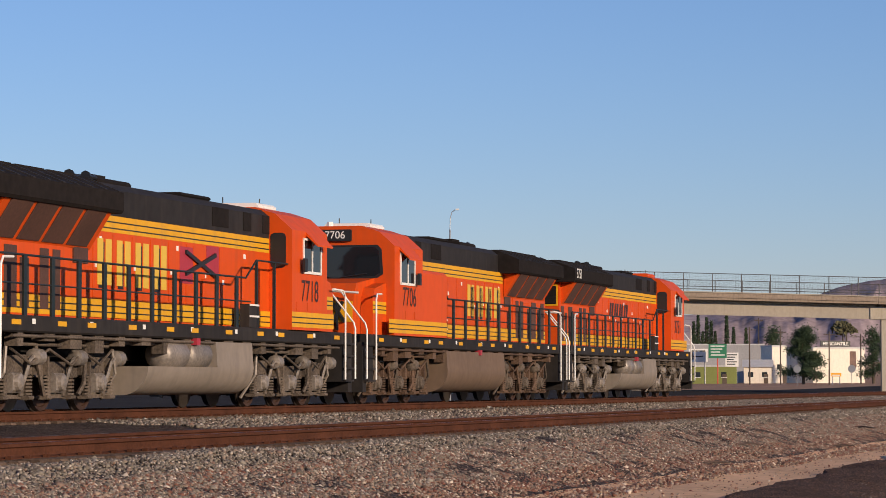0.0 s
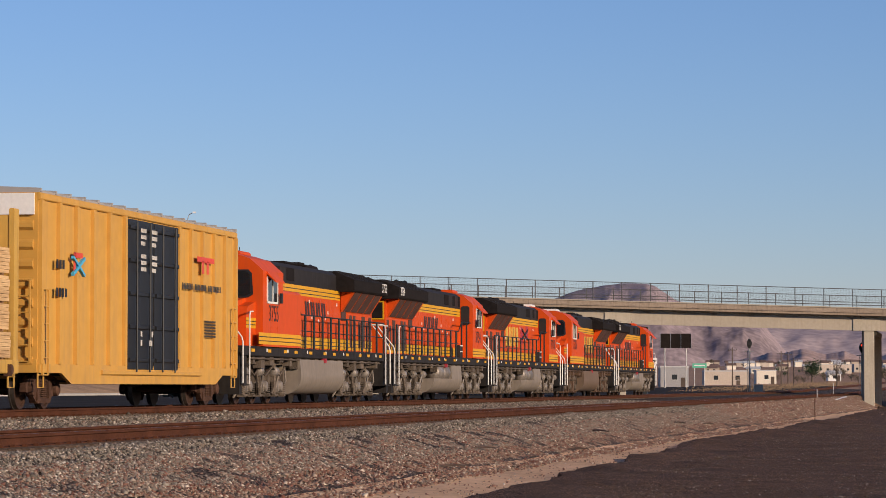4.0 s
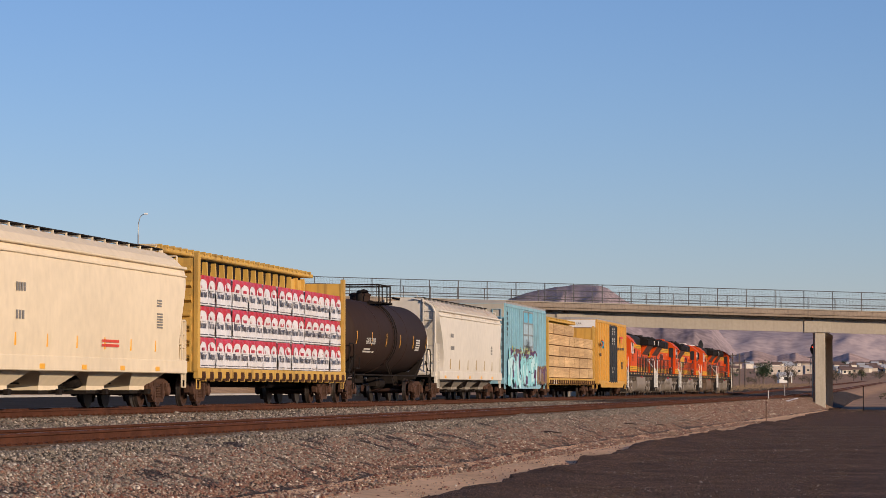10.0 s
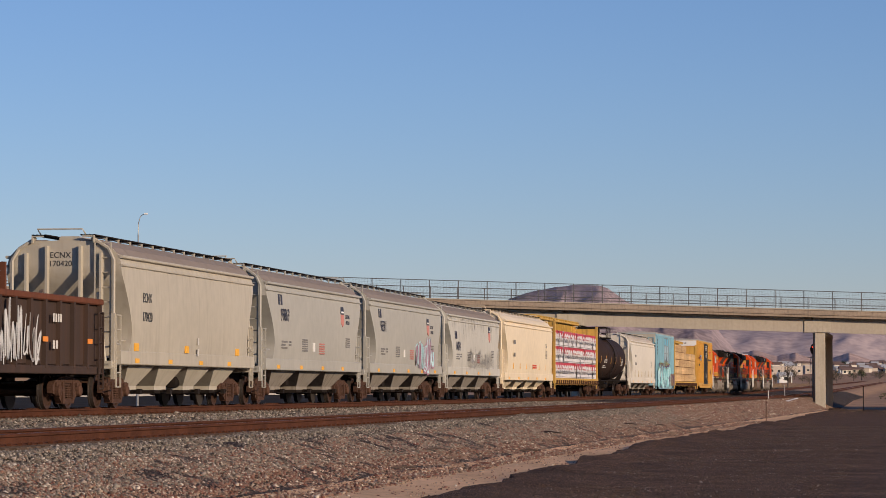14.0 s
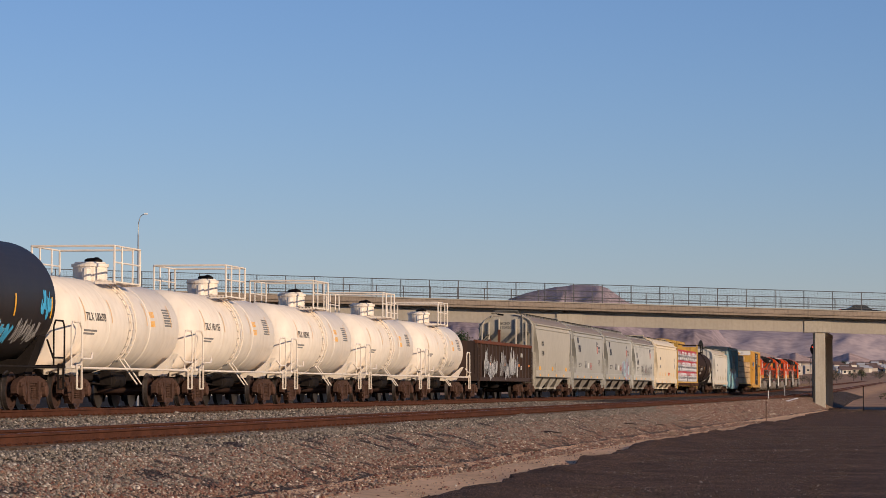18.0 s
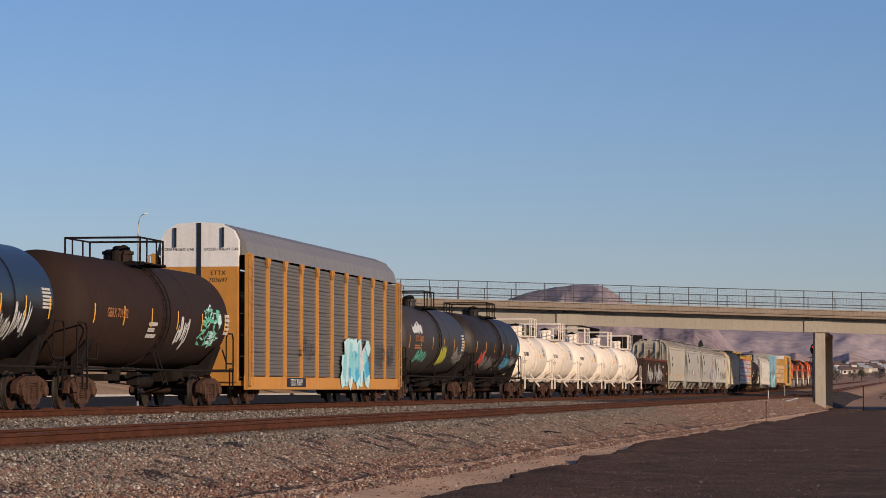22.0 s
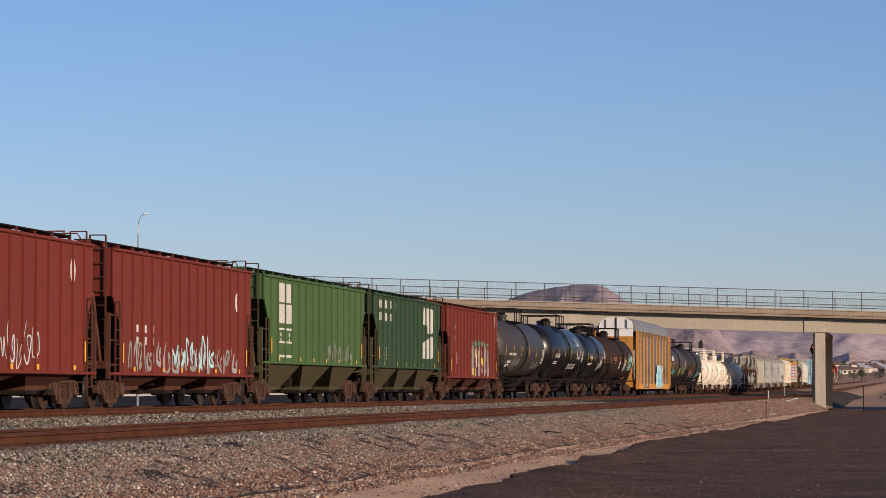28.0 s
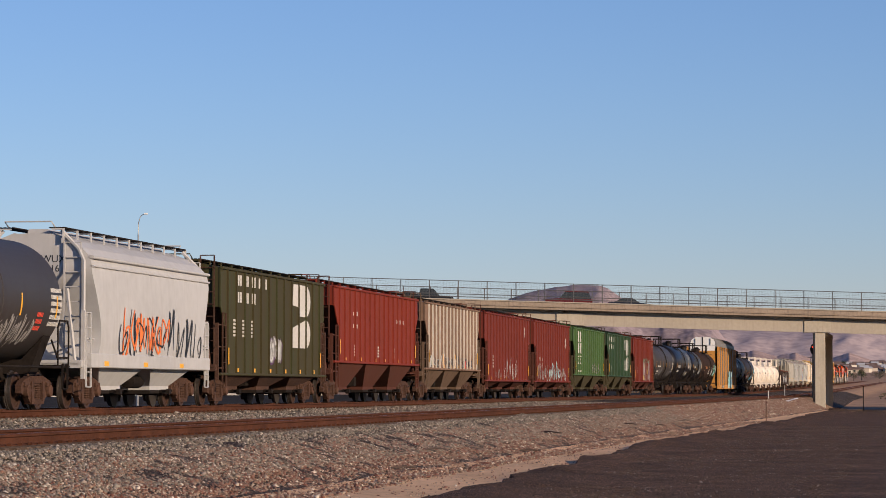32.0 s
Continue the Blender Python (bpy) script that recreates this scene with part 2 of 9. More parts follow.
def berm(q, s):
    """The apron's lip: heaped lumps of old asphalt."""
    lip = max(0.0, 1 - abs(q - 0.55) / 1.3)
    lump = 0.5 + 0.5 * noise.noise(Vector((s * 0.33, q * 0.5, 9))) + 0.35 * noise.noise(Vector((s * 1.1, q * 1.4, 4)))
    return (0.10 + 0.16 * min(1.0, max(0.0, (s - 40) / 60))) * lip * lump + 0.035 * noise.noise(Vector((s * 1.7, q * 1.9, 1)))


a = [0.0, 0.1, 0.22, 0.4, 0.6, 0.85, 1.1, 1.5, 1.9, 2.2, 3.2, 4.6, 6.5, 9, 13, 20, 45, 120]
g = Shape().sheet(lambda q, s: tk(s, edge(s) + q, ground_z(edge(s) + q, s) + (-0.05 if q == 0 else 0.11 + berm(q, s) + (1.2 if q < 2.5 else 0.35) * slope_noise(q, s))), a, np.arange(5, 318, 0.5))
tagged(part("asphalt_apron", g, M_MILLINGS, smooth=True), "dark brown-black apron of crumbled old asphalt with a ragged edge", "asphalt", kind="structure")
g = Shape().sheet(lambda q, s: tk(s, -5.6 - q * 37.4, ground_z(-5.6 - q * 37.4, s) + 0.05), [0, 0.1, 0.2, 0.35, 0.5, 0.75, 1.0], list(range(-60, 720, 30)))
tagged(part("road", g, M_ROAD), "dark asphalt road along the far side of the tracks", "road", kind="structure")

# A sandy bank with a pale kerb on the far side of the road.
def bank_z(u, s):
    return -0.02 + 2.4 * min(1.0, max(0.0, (-43.5 - u) / 16)) + 0.12 * noise.noise(Vector((u * 0.3, s * 0.1, 8)))


M_WHITEKERB = material("worn_white_kerb", (0.42, 0.39, 0.35), 0.85, var=0.2, scale=1.0, spec=0.2)
M_BANK = material("bank_sand", (0.42, 0.27, 0.155), 0.95, var=0.35, scale=0.8, bump=0.7, bscale=9, spec=0.1)
g = Shape().sheet(lambda u, s: tk(s, u, bank_z(u, s)), list(np.linspace(-43.5, -62, 12)), list(range(60, 330, 4)))
tagged(part("sandy_bank", g, M_BANK, smooth=True), "pale orange sandy bank beyond the road", "ground", kind="structure")
kerb = Shape().prism([(-43.6, -0.5), (-42.9, -0.5), (-42.9, 0.0), (-42.96, 0.05), (-43.6, 0.05)], 0, 1)
kerb.v = [tuple(tk(60 + 260 * y, x, z)) for x, y, z in kerb.v]
tagged(part("kerb", kerb, M_WHITEKERB), "pale concrete kerb along the road", "kerb", kind="structure")

# ---- tracks ----
RAIL = [(-0.07, -0.18), (0.07, -0.18), (0.07, -0.168), (0.018, -0.15), (0.009, -0.13), (0.009, -0.055), (0.036, -0.04), (0.036, -0.008), (0.028, 0), (-0.028, 0), (-0.036, -0.008), (-0.036, -0.04), (-0.009, -0.055), (-0.009, -0.13), (-0.018, -0.15), (-0.07, -0.168)]
RS = [-60, 40, 140, 240, 300, 330, 360, 390, 420, 600, 800, 1000, 1300, 1700]


def rail_shape(u, z, only=None):
    sh = Shape()
    n = len(RAIL)
    vs = [tk(s, u + a, z + b + rise(s)) for s in RS for a, b in RAIL]
    fs = [(i * n + k, i * n + (k + 1) % n, (i + 1) * n + (k + 1) % n, (i + 1) * n + k) for i in range(len(RS) - 1) for k in range(n)]
    return sh.add(vs, fs + [tuple(range(n)), tuple(range(len(vs) - n, len(vs)))])


def track(name, label, u, z, s0):
    t = thing(name, label, "railway track", kind="structure")
    for k in (-1, 1):
        part("rail", rail_shape(u + k * 0.755, z), M_RAIL, t, "rust-brown steel rail")
        g = Shape().sheet(lambda a, s: tk(s, u + k * 0.755 + a, z + 0.003 + rise(s)), [-0.02, 0.022], RS)
        part("rail_head", g, M_TREAD, t, "worn bright running surface")
    tie = Shape().cbox(-1.3, 1.3, -0.115, 0.115, -0.17, 0.0, 0.015).mesh("tie")
    tie.materials.append(M_TIE)
    plate = Shape()
    rest = Shape()
    for i in range(620):
        s = s0 + 0.54 * i
        jog = 0.05 * math.sin(i * 12.9898)
        m = tk_pose(s, u + jog, z - 0.175 + rise(s), turn=0.8 * math.sin(i * 4.7))
        if i < 290:
            part("tie", tie, None, t, at=m)
        else:
            rest.add([m @ v.co for v in tie.vertices], [tuple(p.vertices) for p in tie.polygons])
        for k in (-1, 1):
            for e in (-1, 1):
                c = tk(s, u + k * 0.755 + e * 0.105, z - 0.16 + rise(s))
                plate.box(c.x - 0.035, c.x + 0.035, c.y - 0.05, c.y + 0.05, c.z - 0.02, c.z + 0.025)
    tagged(part("far_ties", rest, M_TIE, t), kind="stuff")
    tagged(part("spikes", plate, M_RAIL, t), kind="stuff")
    return t


track("track_near", "empty mainline track with rust-brown rails on wooden ties", NEAR_U, NEAR_Z, 24)
track("track_train", "mainline track with rust-brown rails carrying the freight train", 0.0, 0.0, 44)

# ---- bridge ----
BY, BW = 305.0, 21.0
GR = -0.029


def bz(x, z):
    """A height on the bridge, which falls gently to the right; z is given where x = 19.9."""
    return z + GR * (x - 19.9)


bridge = thing("road_bridge", "beige concrete road overpass with chain-link fence crossing the tracks", "bridge", kind="structure")
BX = [-260, -80, -38.2, -12.9, 12.4, 37.7, 63.0, 88.3, 260]


def beam(sh, pr, x0, x1):
    """An outline in y, z drawn along the bridge, following its fall."""
    n = len(pr)
    vs = [(x, y, bz(x, z)) for x in (x0, x1) for y, z in pr]
    return sh.add(vs, [(i, (i + 1) % n, n + (i + 1) % n, n + i) for i in range(n)] + [tuple(range(n)), tuple(range(n, 2 * n))])


B0, B1 = BY, BY + BW
for x0, x1 in zip(BX, BX[1:]):
    part("deck", beam(Shape(), [(B0, 8.275), (B1, 8.275), (B1, 8.631), (B0, 8.631)], x0, x1 - 0.02), M_CONCRETE, bridge)
    for y in (B0 + 0.02, B1 - 0.32):
        part("parapet", beam(Shape(), [(y, 8.634), (y + 0.30, 8.634), (y + 0.26, 9.0), (y + 0.04, 9.0)], x0, x1 - 0.02), M_CONCRETE, bridge)
        part("parapet_cap", beam(Shape(), [(y - 0.05, 9.003), (y + 0.35, 9.003), (y + 0.35, 9.11), (y - 0.05, 9.11)], x0, x1 - 0.02), M_GIRDER, bridge, "pale parapet cap")
    part("deck_ledge", beam(Shape(), [(B0 - 0.10, 8.52), (B0 - 0.003, 8.52), (B0 - 0.003, 8.66), (B0 - 0.10, 8.66)], x0, x1 - 0.02), M_CONCRETE, bridge)
    for k in range(5):
        y = B0 + 0.95 + k * (BW - 2.0) / 4
        zb = 6.754 + 0.12 * k
        pr = [(y, zb), (y + 0.5, zb), (y + 0.5, zb + 0.19), (y + 0.34, zb + 0.33), (y + 0.34, 7.813), (y + 0.5, 7.957), (y + 0.5, 8.271), (y, 8.271)] if k else [(y, 6.754), (y + 0.4, 6.754), (y + 0.4, 7.976), (y + 0.5, 8.005), (y + 0.5, 8.271), (y + 0.22, 8.271), (y + 0.22, 8.005), (y, 7.976)]
        part("girder", beam(Shape(), pr, x0 + 0.1, x1 - 0.1), M_GIRDER, bridge)
for x in BX[1:-1]:
    part("bent_cap", Shape().box(x - 0.8, x + 1.95, B0 + 0.84, B0 + 2.2, bz(x, 6.754), bz(x, 7.986)).prism([(x + 0.3, B0 + 2.2), (x + 1.75, B0 + 2.2), (x + 4.6, B1 - 1.0), (x + 3.1, B1 - 1.0)], bz(x, 6.369), bz(x, 6.754), "z"), M_PALE, bridge, "pale bent cap")
    part("pier_column", Shape().prism([(x + 0.31, B0 + 1.0), (x + 1.29, B0 + 1.0), (x + 1.35, B0 + 1.06), (x + 1.35, B0 + 2.24), (x + 0.25, B0 + 2.24), (x + 0.25, B0 + 1.06)], -2.6, bz(x, 6.735), "z"), M_PALE, bridge)
    part("pier_wall", Shape().prism([(x + 3.1, B0 + 18.8), (x + 4.4, B0 + 18.8), (x + 4.6, B1 - 0.6), (x + 3.3, B1 - 0.6)], -2.6, bz(x, 6.369), "z"), M_PALE, bridge, "solid inner pier wall")
for y, tag in ((B0 + 0.17, "near"), (B1 - 0.17, "far")):
    wires, n = Shape(), 0
    for i in range(-44, 37):
        x = 19.9 + 2.935 * i - 0.72
        part("fence_post", Shape().lathe([(bz(x, 8.967), 0.045), (bz(x, 11.0), 0.05)], 6, "z", (x, y, 0)), M_FENCE, bridge)
    for z in (9.333, 9.62, 10.96):
        part("fence_rail", Shape().tube([(-115, y, bz(-115, z)), (130, y, bz(130, z))], 0.035), M_FENCE, bridge)
    for i in range(1500):
        x = -110 + 0.155 * i
        wires.box(x - 0.0035, x + 0.0035, y - 0.003, y + 0.003, bz(x, 9.256), bz(x, 10.96))
    for j in range(1, 12):
        z = 9.256 + 0.15 * j
        beam(wires, [(y - 0.004, z - 0.004), (y + 0.004, z - 0.004), (y + 0.004, z + 0.004), (y - 0.004, z + 0.004)], -110, 125)
    tagged(part("chain_link", wires, M_FENCE, bridge, "grey chain-link mesh"), kind="stuff")

# ---- rolling stock: paints ----
DUST = (0.20, 0.155, 0.115)
M_ORANGE = material("orange_paint", (0.58, 0.070, 0.006), 0.5, var=0.06, scale=0.8, streak=((0.22, 0.07, 0.03), 0.3), spec=0.22)
M_YELLOW = material("yellow_stripe_paint", (0.66, 0.33, 0.014), 0.5, var=0.06, scale=0.8, streak=(DUST, 0.25), spec=0.22)
M_LOCOBLACK = material("loco_black_paint", (0.024, 0.021, 0.020), 0.65, var=0.25, scale=1.0, streak=((0.075, 0.06, 0.05), 0.3), spec=0.15)
M_SOOT = material("sooty_roof_black", (0.016, 0.013, 0.012), 0.85, var=0.3, scale=1.5, spec=0.1)
M_RAILBLACK = material("handrail_black", (0.012, 0.018, 0.017), 0.5, var=0.1)
M_WHITE = material("white_paint", (0.78, 0.76, 0.72), 0.45, var=0.06, streak=(DUST, 0.15))
M_GLASS = material("dark_cab_glass", (0.012, 0.014, 0.018), 0.05, var=0.1, spec=0.8)
M_LOUVRE = material("louvre_dark", (0.075, 0.035, 0.025), 0.7, var=0.25, scale=4)
M_DUSTY = material("dusty_underframe", (0.12, 0.09, 0.07), 0.85, var=0.5, scale=4, bump=0.3, bscale=20, spec=0.2)
M_TANKGREY = material("dusty_fuel_tank", (0.225, 0.185, 0.148), 0.6, var=0.12, scale=1.2, streak=((0.12, 0.10, 0.085), 0.5))
M_STEEL = material("silver_reservoir", (0.42, 0.41, 0.40), 0.35, 0.5, var=0.15, scale=2, streak=(DUST, 0.4))
M_TRUCK = material("rusty_truck_casting", (0.066, 0.034, 0.023), 0.85, var=0.45, scale=4, bump=0.3, bscale=25, spec=0.2)
M_WHEEL = material("wheel_steel", (0.065, 0.034, 0.023), 0.6, 0.4, var=0.35, scale=5)
M_UNDER = material("underframe_black", (0.017, 0.013, 0.011), 0.85, var=0.35, scale=3, spec=0.1)
M_GOLD = material("gold_lettering", (0.66, 0.42, 0.05), 0.45, var=0.05)
M_INK = material("black_lettering", (0.015, 0.015, 0.016), 0.5, var=0.1)
M_CHALK = material("white_stencil", (0.58, 0.55, 0.50), 0.55, var=0.1)
M_RED = material("maroon_patch", (0.36, 0.03, 0.045), 0.5, var=0.1)
M_PALESTRIP = material("faded_reflector", (0.85, 0.55, 0.26), 0.45, var=0.1)
M_REFLECT = material("yellow_reflector", (0.85, 0.42, 0.03), 0.35, var=0.06)
M_AMBER = material("amber_reflector", (0.8, 0.25, 0.02), 0.35, var=0.06)
M_LAMP = bpy.data.materials.new("red_lamp_glow")
M_LAMP.use_nodes = True
M_LAMP.node_tree.nodes["Principled BSDF"].inputs["Base Color"].default_value = (0.5, 0.02, 0.02, 1)
M_LAMP.node_tree.nodes["Principled BSDF"].inputs["Emission Color"].default_value = (1, 0.06, 0.03, 1)
M_LAMP.node_tree.nodes["Principled BSDF"].inputs["Emission Strength"].default_value = 1.6


def paint(name, col, rough=0.5, dirt=0.3, dirtcol=DUST, var=0.08, scale=0.7, **k):
    k.setdefault("spec", 0.22)
    return material(name, col, rough, var=var, scale=scale, streak=(dirtcol, dirt), **k)


M_BOXYEL = paint("boxcar_yellow", (0.55, 0.30, 0.065), dirt=0.25)
M_BOXBLUE = paint("faded_blue_boxcar", (0.235, 0.42, 0.50), 0.6, 0.8, (0.15, 0.14, 0.13))
M_GREYBAR = paint("weathered_door_frame", (0.24, 0.27, 0.285), 0.7, 0.6, (0.10, 0.08, 0.07))
M_SKYBLUE = paint("sky_blue_door", (0.12, 0.40, 0.56), 0.55, 0.35)
M_ROOFGREY = paint("galvanised_roof", (0.42, 0.39, 0.36), 0.5, 0.4, metal=0.3)
M_RACKROOF = paint("dull_rack_roof", (0.24, 0.23, 0.225), 0.5, 0.4, metal=0.3)
# Bay paints mix grime with the shade under the sill, put into the colour.
M_BAYRED = paint("grimy_shaded_red_bay", (0.085, 0.032, 0.022), 0.75, 0.6, (0.07, 0.04, 0.03), spec=0.1)
M_BAYGREEN = paint("grimy_shaded_green_bay", (0.065, 0.055, 0.030), 0.75, 0.7, (0.07, 0.045, 0.03), spec=0.1)
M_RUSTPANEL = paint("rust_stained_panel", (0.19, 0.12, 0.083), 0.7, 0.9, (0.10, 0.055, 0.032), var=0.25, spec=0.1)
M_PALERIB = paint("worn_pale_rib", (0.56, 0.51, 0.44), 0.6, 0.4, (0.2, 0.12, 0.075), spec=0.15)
# Here too grime and underside shade share one colour.
M_BAYTAN = paint("grimy_shaded_tan_bay", (0.13, 0.085, 0.058), 0.75, 0.8, (0.06, 0.036, 0.025), spec=0.1)
M_BAYGREY = paint("grimy_shaded_grey_bay", (0.25, 0.22, 0.185), 0.75, 0.7, (0.09, 0.06, 0.045), spec=0.1)
M_ROOFRUST = paint("rusting_white_roof", (0.50, 0.44, 0.36), 0.65, 1.0, (0.30, 0.13, 0.055), var=0.2, spec=0.12)
# Dark blue that carries the neighbouring car's shade on the boxcar ends.
M_ENDBLUE = paint("shaded_blue_end", (0.05, 0.075, 0.09), 0.65, 0.5, (0.05, 0.04, 0.035))
M_PALEBLUE = paint("pale_blue_door", (0.33, 0.46, 0.53), 0.6, 0.6, (0.2, 0.18, 0.16))
M_ROOFTAUPE = paint("taupe_roof", (0.24, 0.20, 0.175), 0.75, 0.5, (0.15, 0.12, 0.10), spec=0.1)
M_LTRUCK = material("dusty_engine_truck", (0.105, 0.082, 0.064), 0.8, var=0.55, scale=5, bump=0.3, bscale=25, spec=0.2)
M_LTRUCK2 = material("brown_engine_truck", (0.10, 0.062, 0.042), 0.8, var=0.5, scale=5, bump=0.3, bscale=25, spec=0.2)
M_DULLSILVER = material("dull_silver_fitting", (0.24, 0.205, 0.175), 0.5, 0.3, var=0.35, scale=4)
M_NAME = material("dark_name_paint", (0.035, 0.014, 0.010), 0.5, var=0.15)
M_CBYEL = paint("centerbeam_yellow", (0.53, 0.32, 0.075), 0.6, 0.6, (0.13, 0.07, 0.035))
M_GREYDRIP = material("grey_run_stain", (0.29, 0.275, 0.25), 0.8, var=0.4, scale=4, spec=0.1)
M_TANBAR = material("tan_scuff_paint", (0.42, 0.30, 0.13), 0.7, var=0.2, scale=3)
M_RUSTDRIP = material("rust_stain", (0.60, 0.49, 0.37), 0.85, var=0.4, scale=4, spec=0.1)
M_HOPWHITE = paint("hopper_off_white", (0.62, 0.57, 0.49), 0.5, 0.15, (0.42, 0.28, 0.17))
M_HOPCREAM = paint("hopper_cream", (0.70, 0.585, 0.42), 0.5, 0.08)
M_HOPGREY = paint("hopper_light_grey", (0.37, 0.355, 0.315), 0.5, 0.2, (0.27, 0.25, 0.22))
M_HOPGREY2 = paint("hopper_stained_grey", (0.47, 0.45, 0.40), 0.55, 0.35, (0.20, 0.19, 0.175))
M_HOPBEIGE = paint("hopper_grey_beige", (0.42, 0.38, 0.31), 0.5, 0.3)
M_HOPRED = paint("hopper_oxide_red", (0.155, 0.027, 0.0165), 0.65, 0.5, (0.10, 0.03, 0.022))
M_HOPRED2 = paint("hopper_bright_red", (0.185, 0.027, 0.014), 0.65, 0.45, (0.16, 0.05, 0.03))
M_HOPGREEN = paint("hopper_green", (0.06, 0.115, 0.035), 0.65, 0.5, (0.08, 0.07, 0.045))
M_HOPOLIVE = paint("hopper_dark_olive", (0.052, 0.042, 0.018), 0.65, 0.6, (0.035, 0.06, 0.02))
M_HOPDARKG = paint("hopper_dark_green", (0.03, 0.062, 0.03), 0.65, 0.5, (0.075, 0.055, 0.035))
M_HOPWWU = paint("hopper_pale_grey", (0.45, 0.44, 0.43), 0.5, 0.15)
M_TKBLACK = paint("tank_black", (0.024, 0.019, 0.017), 0.48, 0.6, (0.055, 0.034, 0.024), spec=0.22)
M_TKBROWN = paint("tank_brown_black", (0.030, 0.0175, 0.0135), 0.68, 0.5, (0.048, 0.027, 0.019), spec=0.12)
M_TKGREY = paint("tank_dark_grey", (0.045, 0.038, 0.035), 0.5, 0.6, (0.04, 0.025, 0.018), spec=0.25)
M_TKGLOSS = paint("tank_glossy_black", (0.009, 0.008, 0.009), 0.3, 0.3, (0.03, 0.022, 0.018), spec=0.3)
M_TKWHITE = paint("tank_white", (0.80, 0.70, 0.58), 0.45, 0.22, (0.5, 0.33, 0.16))
M_RUSTRIM = paint("rust_red_rim", (0.13, 0.048, 0.028), 0.8, 0.6, (0.06, 0.03, 0.02), spec=0.1)
M_GOND = paint("gondola_brown_black", (0.05, 0.032, 0.025), 0.75, 0.5, (0.10, 0.05, 0.03))
M_RACKYEL = paint("autorack_yellow", (0.52, 0.235, 0.05), 0.5, 0.3)
M_RACKGREY = paint("galvanised_rack_panel", (0.175, 0.165, 0.155), 0.45, 0.35, metal=0.35)
M_WOOD = material("sawn_lumber", (0.53, 0.31, 0.14), 0.8, var=0.35, scale=2.2, stretch=(1, 0.25, 5), col2=(0.72, 0.49, 0.25), objvar=0.16)
M_GAP = material("shadow_sticker_wood", (0.22, 0.12, 0.06), 0.9, var=0.2)
M_WRAP = material("white_lumber_wrap", (0.72, 0.69, 0.69), 0.35, var=0.08, scale=2, bump=0.5, bscale=5)
M_WRAPRED = material("red_wrap_print", (0.48, 0.028, 0.045), 0.35, var=0.12, scale=2)
M_WRAPGREY = material("grey_wrap_print", (0.10, 0.09, 0.10), 0.4, var=0.1)
SPRAY = {k: material(k + "_spray_paint", c, 0.5, var=0.12, scale=3) for k, c in dict(
    aqua=(0.26, 0.60, 0.64), pale=(0.50, 0.74, 0.76), purple=(0.09, 0.03, 0.10), black=(0.02, 0.02, 0.025), white=(0.6, 0.59, 0.57), brown=(0.20, 0.11, 0.06), lime=(0.42, 0.42, 0.05),
    red=(0.65, 0.07, 0.04), orange=(0.85, 0.20, 0.04), pink=(0.40, 0.20, 0.27), blue=(0.06, 0.38, 0.62), green=(0.12, 0.45, 0.30), yellow=(0.62, 0.50, 0.08), silver=(0.30, 0.28, 0.26)).items()}


# ---- rolling stock: shared pieces ----
def wheel_shape(r, axle=True):
    sh = Shape()
    for k in (-1, 1):
        c = 0.75 * k
        sh.lathe([(c - 0.068 * k, r + 0.028), (c - 0.035 * k, r + 0.025), (c - 0.03 * k, r), (c + 0.065 * k, r - 0.008), (c + 0.065 * k, r - 0.075), (c + 0.03 * k, r - 0.09), (c + 0.02 * k, 0.16), (c + 0.08 * k, 0.13), (c + 0.10 * k, 0.09)], 26, "x")
    return sh.lathe([(-1.08, 0.085), (1.08, 0.085)], 10, "x")


M_WTREAD = material("worn_wheel_tread", (0.14, 0.115, 0.10), 0.4, 0.8, var=0.25, scale=4)
WHEEL33 = wheel_shape(0.457).mesh("wheelset", True)
WHEEL42 = wheel_shape(0.53).mesh("wheelset", True)
for me in (WHEEL33, WHEEL42):
    me.materials.append(M_WHEEL)
    me.materials.append(M_WTREAD)
    rim = max(v.co.z for v in me.vertices) - 0.05
    for f in me.polygons:
        if all(math.hypot(me.vertices[i].co.y, me.vertices[i].co.z) > rim for i in f.vertices):
            f.material_index = 1
# side frame of a freight truck: an arched casting with a spring window
SF = Shape()
SF.prism([(-0.66, 0.64), (0.66, 0.64), (0.56, 0.81), (-0.56, 0.81)], -0.08, 0.09, "x")
SF.prism([(-0.46, 0.14), (0.46, 0.14), (0.52, 0.25), (-0.52, 0.25)], -0.09, 0.11, "x")
for sg in (-1, 1):
    SF.prism([(sg * a, b) for a, b in ((0.55, 0.80), (1.08, 0.70), (1.26, 0.58), (1.24, 0.40), (1.10, 0.36), (1.04, 0.56), (0.66, 0.64))], -0.07, 0.08, "x")
    SF.prism([(sg * a, b) for a, b in ((0.44, 0.14), (0.80, 0.34), (0.98, 0.56), (0.86, 0.60), (0.68, 0.44), (0.50, 0.32))], -0.06, 0.08, "x")
    SF.prism([(sg * a, b) for a, b in ((0.36, 0.22), (0.50, 0.22), (0.54, 0.68), (0.36, 0.68))], -0.08, 0.12, "x")
for y in (-0.89, 0.89):
    SF.lathe([(0.06, 0.16), (0.16, 0.15), (0.19, 0.10)], 12, "x", (0, y, 0.457))
    SF.box(-0.02, 0.13, y - 0.2, y + 0.2, 0.56, 0.66)
SIDEFRAME = SF.mesh("side_frame", True)
SIDEFRAME.materials.append(M_TRUCK)
SP = Shape()
